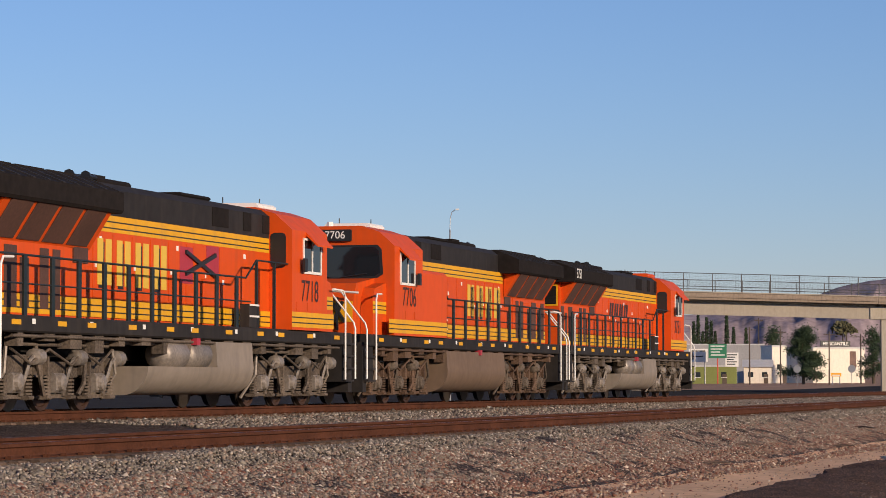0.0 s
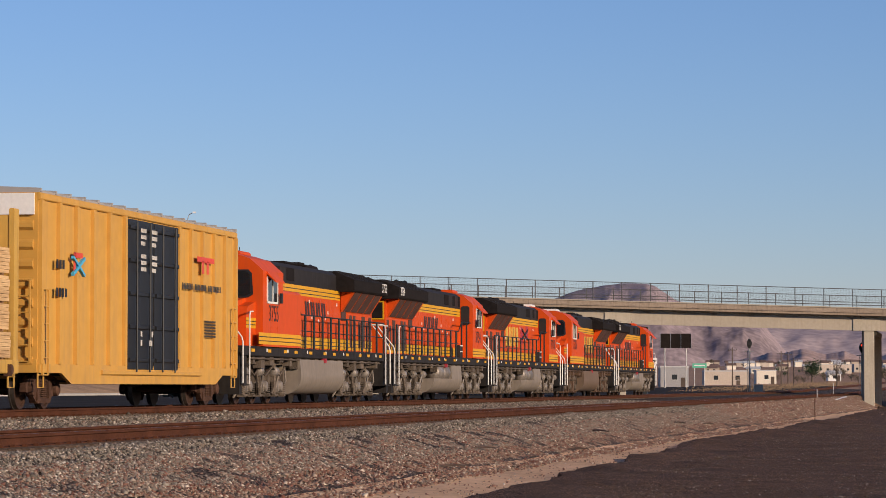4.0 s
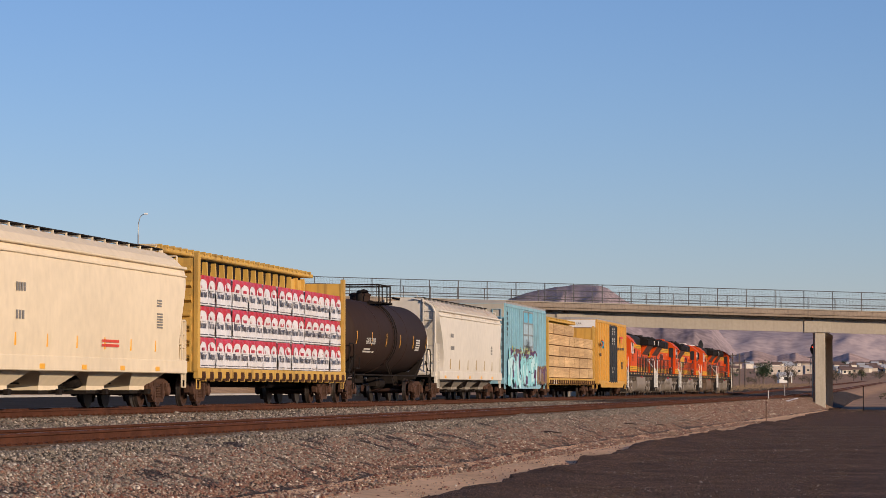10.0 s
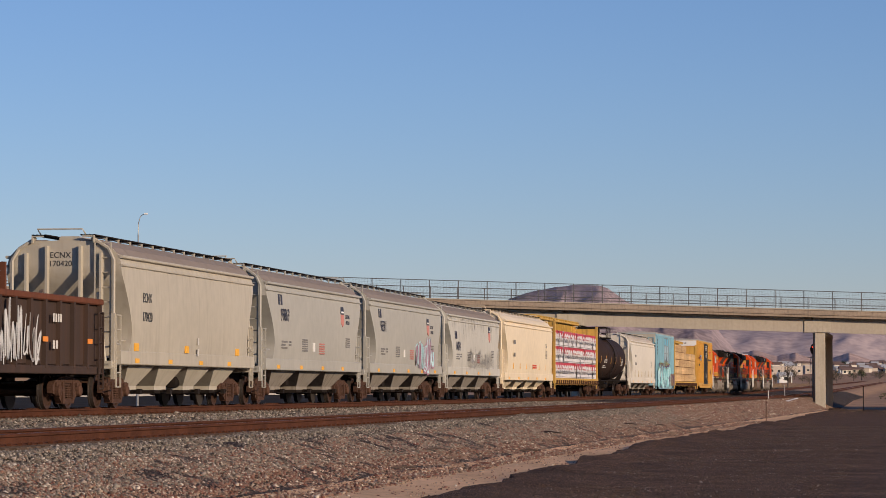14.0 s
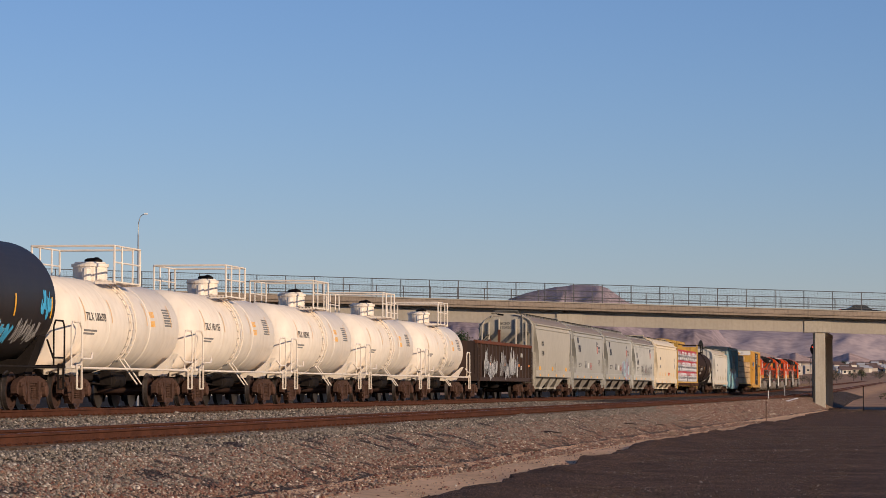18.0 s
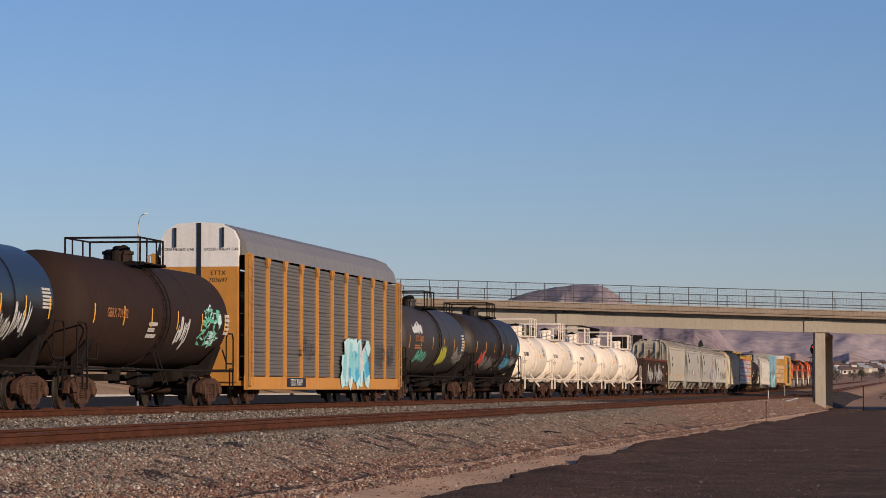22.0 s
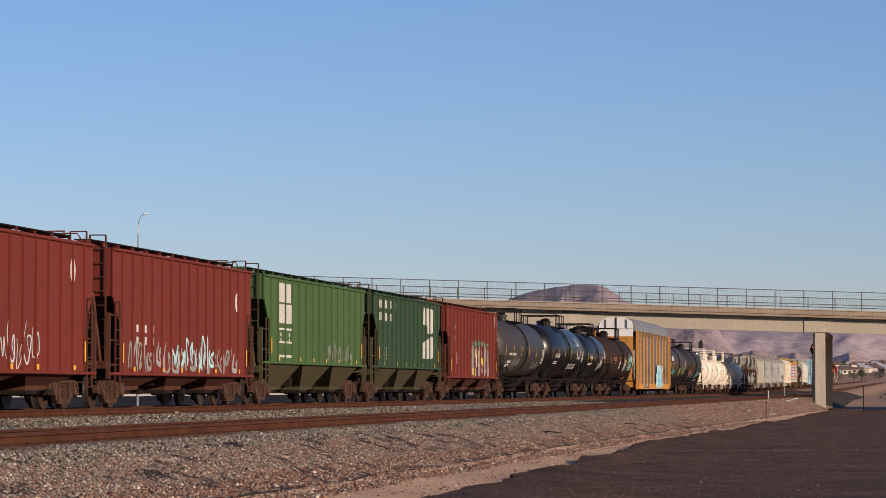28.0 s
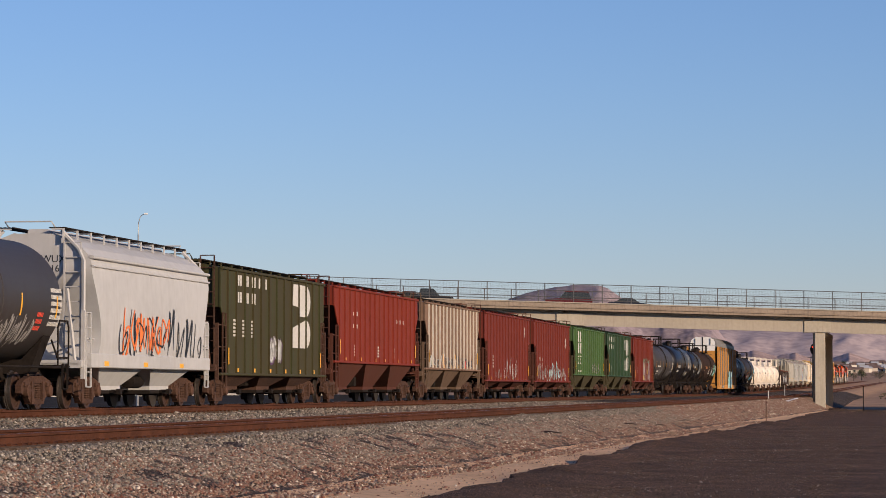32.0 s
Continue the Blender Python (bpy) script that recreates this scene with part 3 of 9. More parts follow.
for y in (-0.22, 0, 0.22):
    for k in range(7):
        SP.lathe([(0.255 + 0.045 * k, 0.095), (0.280 + 0.045 * k, 0.095)], 10, "z", (0.0, y * 1.05, 0))
SPRING = SP.mesh("spring_nest")
SPRING.materials.append(M_TRUCK)
BO = Shape().cbox(-1.04, 1.04, -0.3, 0.3, 0.56, 0.66, 0.03).box(-0.9, 0.9, -0.2, 0.2, 0.42, 0.7)
for y in (-0.42, 0.42):
    BO.box(-0.85, 0.85, y - 0.05, y + 0.05, 0.33, 0.45)
    for k in (-1, 1):
        BO.box(k * 0.75 - 0.05, k * 0.75 + 0.05, y - 0.06, y + 0.06, 0.3, 0.62)
BOLSTER = BO.mesh("truck")
BOLSTER.materials.append(M_TRUCK)
WHEELS = []   # wheelset, radius, car
TRAIN = []    # thing, its car's number


def truck(car, y, k):
    t = part("truck", BOLSTER, None, car, at=pose(0, y, 0))
    for sgn in (-1, 1):
        part("side_frame", SIDEFRAME, None, t, at=pose(sgn * 0.98, 0, 0, 0, 0, 0 if sgn > 0 else 180))
        tagged(part("spring_nest", SPRING, None, t, at=pose(sgn * 0.98, 0, 0, 0, 0, 0 if sgn > 0 else 180)), kind="stuff")
        w = part("wheelset", WHEEL33, None, t, at=pose(0, sgn * 0.89, 0.457))
        WHEELS.append((w, 0.457, k, y + sgn * 0.89))


def coupler(car, ln, z=0.85, mat=M_TRUCK):
    for k in (-1, 1):
        y = k * (ln / 2 - 0.45)
        part("coupler", Shape().cbox(-0.12, 0.12, min(y, y + k * 0.62), max(y, y + k * 0.62), z - 0.1, z + 0.12, 0.03).box(-0.17, 0.17, y + k * 0.3 - 0.14, y + k * 0.3 + 0.16, z - 0.15, z + 0.15), mat, car)
        part("air_hose", Shape().tube([(0.3, y, z - 0.05), (0.32, y + k * 0.25, z - 0.12), (0.22, y + k * 0.4, z - 0.35), (0.05, y + k * 0.5, z - 0.38)], 0.03), M_UNDER, car)


def ladder(car, mat, x, y, z0, z1, w=0.42, face="x", step=0.36, name="ladder"):
    """Two stiles with rungs; face x: on a side, y: on an end."""
    sh = Shape()
    d = 0.02
    for k in (-w / 2, w / 2):
        if face == "x":
            sh.box(x - d, x + d, y + k - d, y + k + d, z0, z1)
        else:
            sh.box(x + k - d, x + k + d, y - d, y + d, z0, z1)
    n = max(2, int((z1 - z0) / step) + 1)
    for i in range(n):
        z = z0 + (z1 - z0) * i / (n - 1)
        if face == "x":
            sh.tube([(x, y - w / 2, z), (x, y + w / 2, z)], 0.016)
        else:
            sh.tube([(x - w / 2, y, z), (x + w / 2, y, z)], 0.016)
    return part(name, sh, mat, car)


def marks(car, mat, x, y, z, rows, name="stencil", h=0.07, tilt=0.0):
    """Small unreadable lettering: bars in rows, each row a list of widths (negative: a gap)."""
    sh = Shape()
    for i, row in enumerate(rows):
        q = y
        for w in row:
            if w > 0:
                n = max(1, int(w / (h * 0.9)))
                for j in range(n):
                    a, b = q + w * j / n, q + w * (j + 0.6) / n
                    sh.box(x - 0.004, x + 0.004, a, b, z - i * h * 1.6 - h, z - i * h * 1.6)
            q += abs(w)
    return tagged(part(name, sh, mat, car), kind="stuff")


def band_marks(car, mat, r, cz, y, z, rows, h=0.07, name="stencil"):
    """The same on a tank's round flank."""
    sh = Shape()
    for i, row in enumerate(rows):
        q, zz = y, z - i * h * 1.6
        x0, x1 = math.sqrt(max(0.01, r * r - (zz - cz) ** 2)), math.sqrt(max(0.01, r * r - (zz - h - cz) ** 2))
        for w in row:
            if w > 0:
                n = max(1, int(w / (h * 0.9)))
                for j in range(n):
                    a, b = q + w * j / n, q + w * (j + 0.6) / n
                    sh.add([(x0 + 0.006, a, zz), (x0 + 0.006, b, zz), (x1 + 0.006, b, zz - h), (x1 + 0.006, a, zz - h), (x0 - 0.02, a, zz), (x0 - 0.02, b, zz), (x1 - 0.02, b, zz - h), (x1 - 0.02, a, zz - h)],
                           [(0, 1, 2, 3), (7, 6, 5, 4), (0, 4, 5, 1), (3, 2, 6, 7), (0, 3, 7, 4), (1, 5, 6, 2)])
            q += abs(w)
    return tagged(part(name, sh, mat, car), kind="stuff")


def graffiti(car, seed, y0, y1, z0, z1, x, cols, n=9, thick=0.10, flat=None, name="graffiti"):
    """Sprayed tags: tangled strokes, cell by cell, a mesh for each colour. x: place of the side, or a function of z."""
    at = x if callable(x) else (lambda z: x)
    n = max(3, n) if flat else max(4, int(n * 1.6))
    thick = thick if flat else thick * 0.72
    strokes = []
    rnd = random.Random(seed)
    for i in range(n):
        cy, cw = y0 + (y1 - y0) * (i + 0.5) / n, 0.75 * (y1 - y0) / n
        hi = (z1 - z0) * rnd.uniform(0.6, 1.05)
        lo = (z1 - z0) * rnd.uniform(-0.05, 0.18)
        pts = [(-0.5, 0.0), (-0.4, 0.95), (0.0, 0.55), (-0.15, 0.1), (0.35, 1.0), (0.3, 0.3), (0.6, 0.05)]
        if rnd.random() < 0.5:
            pts = [(-0.2, 0.9), (-0.55, 0.5), (-0.2, 0.05), (0.4, 0.15), (0.45, 0.7), (0.0, 0.45), (0.55, 0.0)]
        strokes.append([(cy + cw * (a + rnd.uniform(-0.25, 0.25)), z0 + lo + (hi - lo) * min(1.05, max(-0.05, b + rnd.uniform(-0.15, 0.15)))) for a, b in pts])
    for c, col in enumerate(cols):
        sh = Shape()
        lift = 0.006 + 0.002 * c
        fill = (5.0, 3.6, 1.5)[c] if flat and c < 3 else 1.0
        for st in strokes:
            if c > 1 and rnd.random() < 0.2:
                continue
            oy, oz = (rnd.uniform(-0.5, 0.5) * thick * c, rnd.uniform(-0.4, 0.4) * thick * c) if c > 1 else (0, 0)
            ctl = [st[0]] + st + [st[-1]]
            pts = []
            for a, b, d, e in zip(ctl, ctl[1:], ctl[2:], ctl[3:]):
                for q in (0, 0.25, 0.5, 0.75):
                    pts.append(tuple(0.5 * (2 * b[m] + (d[m] - a[m]) * q + (2 * a[m] - 5 * b[m] + 4 * d[m] - e[m]) * q * q + (3 * b[m] - a[m] - 3 * d[m] + e[m]) * q ** 3) + (oy, oz)[m] for m in (0, 1)))
            w0 = thick * rnd.uniform(0.7, 1.2) * fill
            vs, k_ = [], len(pts)
            for j, (y, z) in enumerate(pts):
                a, b = pts[max(0, j - 1)], pts[min(k_ - 1, j + 1)]
                d = Vector((b[0] - a[0], b[1] - a[1]))
                d = d.normalized() if d.length > 1e-6 else Vector((1, 0))
                w = w0 * (0.45 + 0.75 * math.sin(math.pi * (j + 0.5) / k_))
                for k in (-0.5, 0.5):
                    zz = z + d.x * w * k
                    vs.append((at(zz) + lift, y - d.y * w * k * 1.6, zz))
            sh.add(vs, [(2 * j, 2 * j + 2, 2 * j + 3, 2 * j + 1) for j in range(k_ - 1)])
        tagged(part(name, sh, SPRAY[col], car, col + " sprayed lettering"), kind="stuff")


def burner(car, seed, y0, y1, z0, z1, x, base, fills, line, n):
    """A large sprayed piece: a dark ground of overlapping patches, angular filled bars letter by letter, and outlines."""
    at = x if callable(x) else (lambda z: x)
    rnd = random.Random(seed)
    w, h = (y1 - y0) / n, z1 - z0
    ground, lines = Shape(), Shape()
    mesh = [Shape() for _ in fills]
    flat = lambda pts, d: [(at(z) + d, y, min(z1 + 0.15, max(z0 - 0.1, z))) for y, z in pts]
    for i in range(n):
        c = y0 + w * (i + 0.5)
        for q in range(3):
            cy, cz_, m = c + rnd.uniform(-0.4, 0.4) * w, z0 + h * (0.2 + 0.3 * q), rnd.randrange(6, 9)
            rr = [rnd.uniform(0.7, 1.15) for _ in range(m)]
            ground.add(flat([(cy + 0.58 * w * rr[k] * math.cos(6.283 * k / m), cz_ + 0.22 * h * rr[k] * math.sin(6.283 * k / m)) for k in range(m)], 0.003 + 0.0004 * q + 0.0001 * i), [tuple(range(m))])
        for q in range(rnd.randrange(5, 7)):
            up = rnd.random() < 0.6
            a = Vector((c + rnd.uniform(-0.45, 0.3) * w, z0 + h * rnd.uniform(0.02, 0.35 if up else 0.8)))
            b = a + (Vector((rnd.uniform(-0.15, 0.3) * w, h * rnd.uniform(0.45, 0.65))) if up else Vector((w * rnd.uniform(0.4, 0.75), h * rnd.uniform(-0.1, 0.2))))
            d = (b - a).normalized()
            s = Vector((-d.y, d.x)) * (0.19 if up else 0.12) * (w if up else h) * rnd.uniform(0.8, 1.3)
            cut = d * s.length * rnd.uniform(-0.6, 0.6)
            quad = [a - s, b - s * rnd.uniform(0.6, 1.2) + cut, b + s, a + s * rnd.uniform(0.6, 1.2) - cut]
            k = rnd.randrange(len(fills))
            lift = 0.006 + 0.0006 * q + 0.0001 * i
            mesh[k].add(flat([(v.x, v.y) for v in quad], lift), [(0, 1, 2, 3)])
            e0, e1 = quad[2], quad[3]
            o = s.normalized() * 0.028
            lines.add(flat([(e0.x, e0.y), (e1.x, e1.y), (e1.x + o.x, e1.y + o.y), (e0.x + o.x, e0.y + o.y)], lift + 0.0003), [(0, 1, 2, 3)])
    tagged(part("graffiti", ground, SPRAY[base], car, base + " sprayed ground"), kind="stuff")
    for f, m in zip(fills, mesh):
        if m.v:
            tagged(part("graffiti", m, SPRAY[f], car, f + " sprayed letters"), kind="stuff")
    tagged(part("graffiti", lines, SPRAY[line], car, line + " sprayed outlines"), kind="stuff")


def eave_drips(car, seed, half, sill, eave, n, long, wide, mat):
    """Stains that run down a curved flank from the roof edge."""
    rnd = random.Random(seed)
    sh = Shape()
    for _ in range(n):
        y, w, l = rnd.uniform(-half, half), wide * rnd.uniform(0.3, 1.0), long * rnd.random() ** 2 + 0.05
        zs = [eave - 0.02 - l * q / 4 for q in range(5)]
        vs = [(flank_x(z, sill, eave) + 0.004, y + sg * w * math.sqrt(max(0.02, 1 - q / 4)) * rnd.uniform(0.6, 1.1), z) for q, z in enumerate(zs) for sg in (-1, 1)]
        sh.add(vs, [(2 * q, 2 * q + 1, 2 * q + 3, 2 * q + 2) for q in range(4)])
    return tagged(part("rust_streak", sh, mat, car, "stains below the roof edge"), kind="stuff")


def underframe(car, ln, mat, z0=0.78, z1=1.08, brake=True):
    part("centre_sill", Shape().cbox(-0.32, 0.32, -ln / 2 + 0.5, ln / 2 - 0.5, z0, z1, 0.03), mat, car)
    if brake:
        part("brake_reservoir", Shape().lathe([(-0.75, 0.08), (-0.7, 0.2), (0.35, 0.2), (0.4, 0.08)], 12, "y", (0.75, ln * 0.06, 0.72)), M_UNDER, car, smooth=True)
        part("brake_rod", Shape().tube([(0.5, -ln * 0.3, 0.66), (0.6, 0, 0.6), (0.5, ln * 0.3, 0.66)], 0.025), M_UNDER, car)
        part("brake_valve", Shape().cbox(0.55, 0.85, -ln * 0.09 - 0.25, -ln * 0.09 + 0.2, 0.6, 0.95), M_UNDER, car)


def side_steps(car, mat, ln, x=1.45, z=1.1):
    for k in (-1, 1):
        for sgn in (-1, 1):
            y = k * (ln / 2 - 1.0)
            sh = Shape().tube([(sgn * x, y - 0.2, z), (sgn * x, y - 0.2, 0.5), (sgn * x, y + 0.2, 0.5), (sgn * x, y + 0.2, z)], 0.022)
            part("stirrup_step", sh.tube([(sgn * x, y - 0.2, 0.78), (sgn * x, y + 0.2, 0.78)], 0.02), mat, car)


# ---- rolling stock: kinds of car (local y forward, x towards the camera's side, z from the rail) ----
def start_car(name, label, category, k, group=""):
    c = thing(name, label, category, group)
    TRAIN.append((c, k))
    return c


def hopper_bays(car, mat, n, half, z1, dark=M_UNDER):
    """Sloping discharge hoppers with gates below the sill."""
    w = 2 * half / n
    for i in range(n):
        c = -half + w * (i + 0.5)
        sh = Shape()
        top, bot = w * 0.47, w * 0.2
        vs = []
        for z, hy, hx in ((z1, top, 1.40), (0.58, bot, 1.0), (0.46, bot, 1.0)):
            vs += [(-hx, c - hy, z), (hx, c - hy, z), (hx, c + hy, z), (-hx, c + hy, z)]
        fs = [(0, 1, 2, 3), (8, 9, 10, 11)]
        for r in (0, 4):
            fs += [(r + j, r + (j + 1) % 4, r + 4 + (j + 1) % 4, r + 4 + j) for j in range(4)]
        part("hopper_bay", sh.add(vs, fs), mat, car)
        part("outlet_gate", Shape().cbox(-1.02, 1.02, c - bot - 0.06, c + bot + 0.06, 0.37, 0.47, 0.02).tube([(-1.32, c + 0.2, 0.45), (1.32, c + 0.2, 0.45)], 0.035).box(1.0, 1.3, c - 0.05, c + 0.05, 0.40, 0.46).box(1.22, 1.32, c - 0.12, c + 0.12, 0.36, 0.5), dark, car)


def hopper_ends(car, mat, ln, lb, cut, zs, top=4.1, inset=None):
    """End platforms, sloping end sheets, ladders and posts."""
    for k in (-1, 1):
        y0, y1 = k * (lb - 0.15), k * (ln / 2 - 0.42)
        part("end_platform", Shape().cbox(-1.42, 1.42, min(k * (ln / 2 - 0.75), y1), max(k * (ln / 2 - 0.75), y1), 1.02, 1.22, 0.03).box(-1.35, 1.35, min(y0 - k * cut, y1), max(y0 - k * cut, y1), 1.10, 1.15), mat, car)
        for sx in (-1, 1):
            part("corner_post", Shape().box(sx * 1.40 - 0.05, sx * 1.40 + 0.05, y1 - k * 0.24 - 0.05, y1 - k * 0.24 + 0.05, 0.75, 2.45).tube([(sx * 1.40, y1 - k * 0.24, 2.4), (sx * 1.42, k * (lb - cut * 0.35), 2.4)], 0.025).tube([(sx * 1.40, y1 - k * 0.24, 1.75), (sx * 1.42, k * (lb - cut * 0.7), 1.75)], 0.025), mat, car)
            ladder(car, mat, sx * 1.47, y1 - k * 0.48 if inset is None else k * (lb - inset), 0.55, 2.4 if inset is None else 2.75, 0.42)
        ladder(car, mat, 1.05, k * (lb + 0.06), 1.2, top + 0.35, 0.42, "y")
        part("end_brace", Shape().tube([(-1.2, y1 - k * 0.2, 1.2), (-0.9, k * lb, 3.0)], 0.05).tube([(1.2, y1 - k * 0.2, 1.2), (0.9, k * lb, 3.0)], 0.05), mat, car)
    part("hand_brake", Shape().lathe([(0, 0.28), (0.05, 0.28)], 14, "y", (-0.5, -lb - 0.3, 2.5)).box(-0.62, -0.38, -lb - 0.28, -lb - 0.02, 2.2, 2.75), mat, car)


def roof_walk(car, mat, half, z, u0=0.48, u1=0.82, sup=1.15, wall=0.95, zr=4.2):
    for sx in (-1, 1):
        sh = Shape()
        for j in range(4):
            u = u0 + (u1 - u0) * j / 3
            sh.box(sx * u - 0.025, sx * u + 0.025, -half, half, z - 0.03, z)
        n = int(2 * half / 0.6)
        for i in range(n + 1):
            y = -half + 2 * half * i / n
            sh.box(min(sx * u0, sx * u1), max(sx * u0, sx * u1), y - 0.02, y + 0.02, z - 0.035, z - 0.01)
        part("running_board", sh, M_UNDER, car, "open steel roof walk")
        n = int(2 * half / sup)
        for i in range(n + 1 if sx > 0 else 4):
            y = -half + 2 * half * i / (n if sx > 0 else 3)
            part("walk_bracket", Shape().box(sx * u1 - 0.02, sx * u1 + 0.02, y - 0.035, y + 0.035, zr - 0.05, z - 0.03).box(min(sx * u1, sx * u1 - sx * 0.3), max(sx * u1, sx * u1 - sx * 0.3), y - 0.03, y + 0.03, z - 0.07, z - 0.03), mat, car)
    for k in (-1, 1):
        part("end_grab", Shape().tube([(-0.6, k * half, z), (-0.6, k * (half + 0.3), z + 0.12), (0.6, k * (half + 0.3), z + 0.12), (0.6, k * half, z)], 0.02), mat, car)


def flank_x(z, sill, eave):
    """How far out a smooth hopper's flank is at a height."""
    return 1.484 + 0.11 * math.sin(math.pi * (0.15 + 0.75 * (z - sill) / (eave - sill)))


def flank_patch(car, name, mat, pts, label="", sill=1.22, eave=3.86):
    """A flat painted shape, an outline in y, z, that lies on the curved flank."""
    n = len(pts)
    vs = [(flank_x(z, sill, eave) + d, y, z) for d in (0.006, -0.03) for y, z in pts]
    fs = [tuple(range(n)), tuple(range(n, 2 * n))] + [(i, (i + 1) % n, n + (i + 1) % n, n + i) for i in range(n)]
    return part(name, Shape().add(vs, fs), mat, car, label)


def covered_hopper(k, ln, mat, label, bays, top=4.35, eave=3.78, sill=1.22, cut=1.25, bulge=0.06, seams=9, walkmat=None, bayshade=None, group="", endmat=None, roofmat=None):
    """A smooth-sided covered hopper with curved flanks."""
    car = start_car("covered_hopper", label, "railway wagon", k, group)
    endmat = endmat or mat
    lb = ln / 2 - 0.95
    mid = sill + 1.15
    # outline from the sill over the roof; the ends are cut back more and more towards the sill
    lv = [sill + 0.06 + (eave - sill - 0.06) * q for q in (0, 0.08, 0.16, 0.26, 0.36, 0.48, 0.60, 0.72, 0.84, 0.93)]
    up = [(1.47 + 0.11 * math.sin(math.pi * (0.15 + 0.75 * (z - sill) / (eave - sill))), z) for z in lv]
    up += [(1.47, eave), (1.28, eave + 0.20), (0.95, eave + 0.40), (0.5, top - 0.03), (0.0, top)]
    pr = up + [(-a, b) for a, b in up[-2::-1]]
    n, m = len(pr), seams * 2
    vs = []
    for i in range(m + 1):
        q = -1 + 2 * i / m
        d = bulge * 0.2 * (1 if i % 2 else 0)
        for a, b in pr:
            back = 0.85 * cut * math.sin(math.pi * min(1.0, max(0.0, (b - sill) / (0.84 * (eave - sill)))) ** 0.55)
            dd = d if sill + 0.3 < b < eave - 0.1 else 0
            vs.append((a + (dd if a > 0 else -dd), q * (lb - back), b))
    fs = [(i * n + j, i * n + j + 1, (i + 1) * n + j + 1, (i + 1) * n + j) for i in range(m) for j in range(n - 1)]
    fs += [(i * n, (i + 1) * n, (i + 1) * n + n - 1, i * n + n - 1) for i in range(m)]
    for e in (0, m * n):
        fs += [(e + j, e + j + 1, e + n - 2 - j, e + n - 1 - j) for j in range(n // 2)]
    part("body", Shape().add(vs, fs), mat, car, smooth=True)
    part("roof_sheet", Shape().prism([(1.43, eave + 0.05), (1.26, eave + 0.23), (0.93, eave + 0.43), (0.5, top), (0.5, top - 0.05), (0.93, eave + 0.36), (1.2, eave + 0.1)], -lb + 0.05, lb - 0.05), roofmat or M_ROOFTAUPE, car, "dusty sloping roof sheet")
    part("roof_sheet", Shape().prism([(-1.43, eave + 0.05), (-1.26, eave + 0.23), (-0.93, eave + 0.43), (-0.5, top), (-0.5, top - 0.05), (-0.93, eave + 0.36), (-1.2, eave + 0.1)], -lb + 0.05, lb - 0.05), roofmat or M_ROOFTAUPE, car, "dusty sloping roof sheet")
    for k2 in (-1, 1):
        for sx in (-1, 1):
            part("end_post", Shape().tube([(sx * 1.36, k2 * (lb + 0.12), 1.2), (sx * 1.36, k2 * (lb + 0.12), eave - 0.1), (sx * 1.2, k2 * (lb + 0.05), eave + 0.2), (sx * 0.75, k2 * (lb + 0.02), top + 0.05)], 0.05), endmat, car)
    for sx in (-1, 1):
        a, b = sorted((sx * 1.44, sx * 1.56))
        part("side_sill", Shape().cbox(a, b, -lb - 0.1, lb + 0.1, sill - 0.12, sill + 0.24, 0.02), mat, car)
        part("roof_rail", Shape().cbox(min(sx * 1.44, sx * 1.58), max(sx * 1.44, sx * 1.58), -lb, lb, eave - 0.05, eave + 0.03, 0.02), mat, car)
        part("roof_rail", Shape().cbox(min(sx * 1.47, sx * 1.58), max(sx * 1.47, sx * 1.58), -lb, lb, eave - 0.26, eave - 0.21, 0.015), mat, car)
        for q in range(int(lb * 1.1)):
            y = -lb + cut + 0.4 + q * (2 * (lb - cut) - 0.8) / max(1, int(lb * 1.1) - 1)
            if q % 2 == 0 and sx > 0:
                part("reflector", Shape().box(min(sx * 1.55, sx * 1.57), max(sx * 1.55, sx * 1.57), y - 0.2, y + 0.2, sill - 0.07, sill + 0.05), M_REFLECT, car)
    part("hatch_trough", Shape().cbox(-0.28, 0.28, -lb + 0.5, lb - 0.5, top - 0.05, top + 0.12, 0.04), endmat, car)
    # bayshade: a darker paint that carries the shade below the sill
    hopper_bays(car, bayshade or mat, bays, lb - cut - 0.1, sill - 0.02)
    hopper_ends(car, endmat, ln, lb, cut, sill, eave)
    roof_walk(car, walkmat or mat, lb + 0.1, top + 0.14, zr=eave + 0.4)
    underframe(car, ln, M_UNDER)
    coupler(car, ln)
    for q in (-1, 1):
        truck(car, q * (ln / 2 - 2.15), k)
    return car


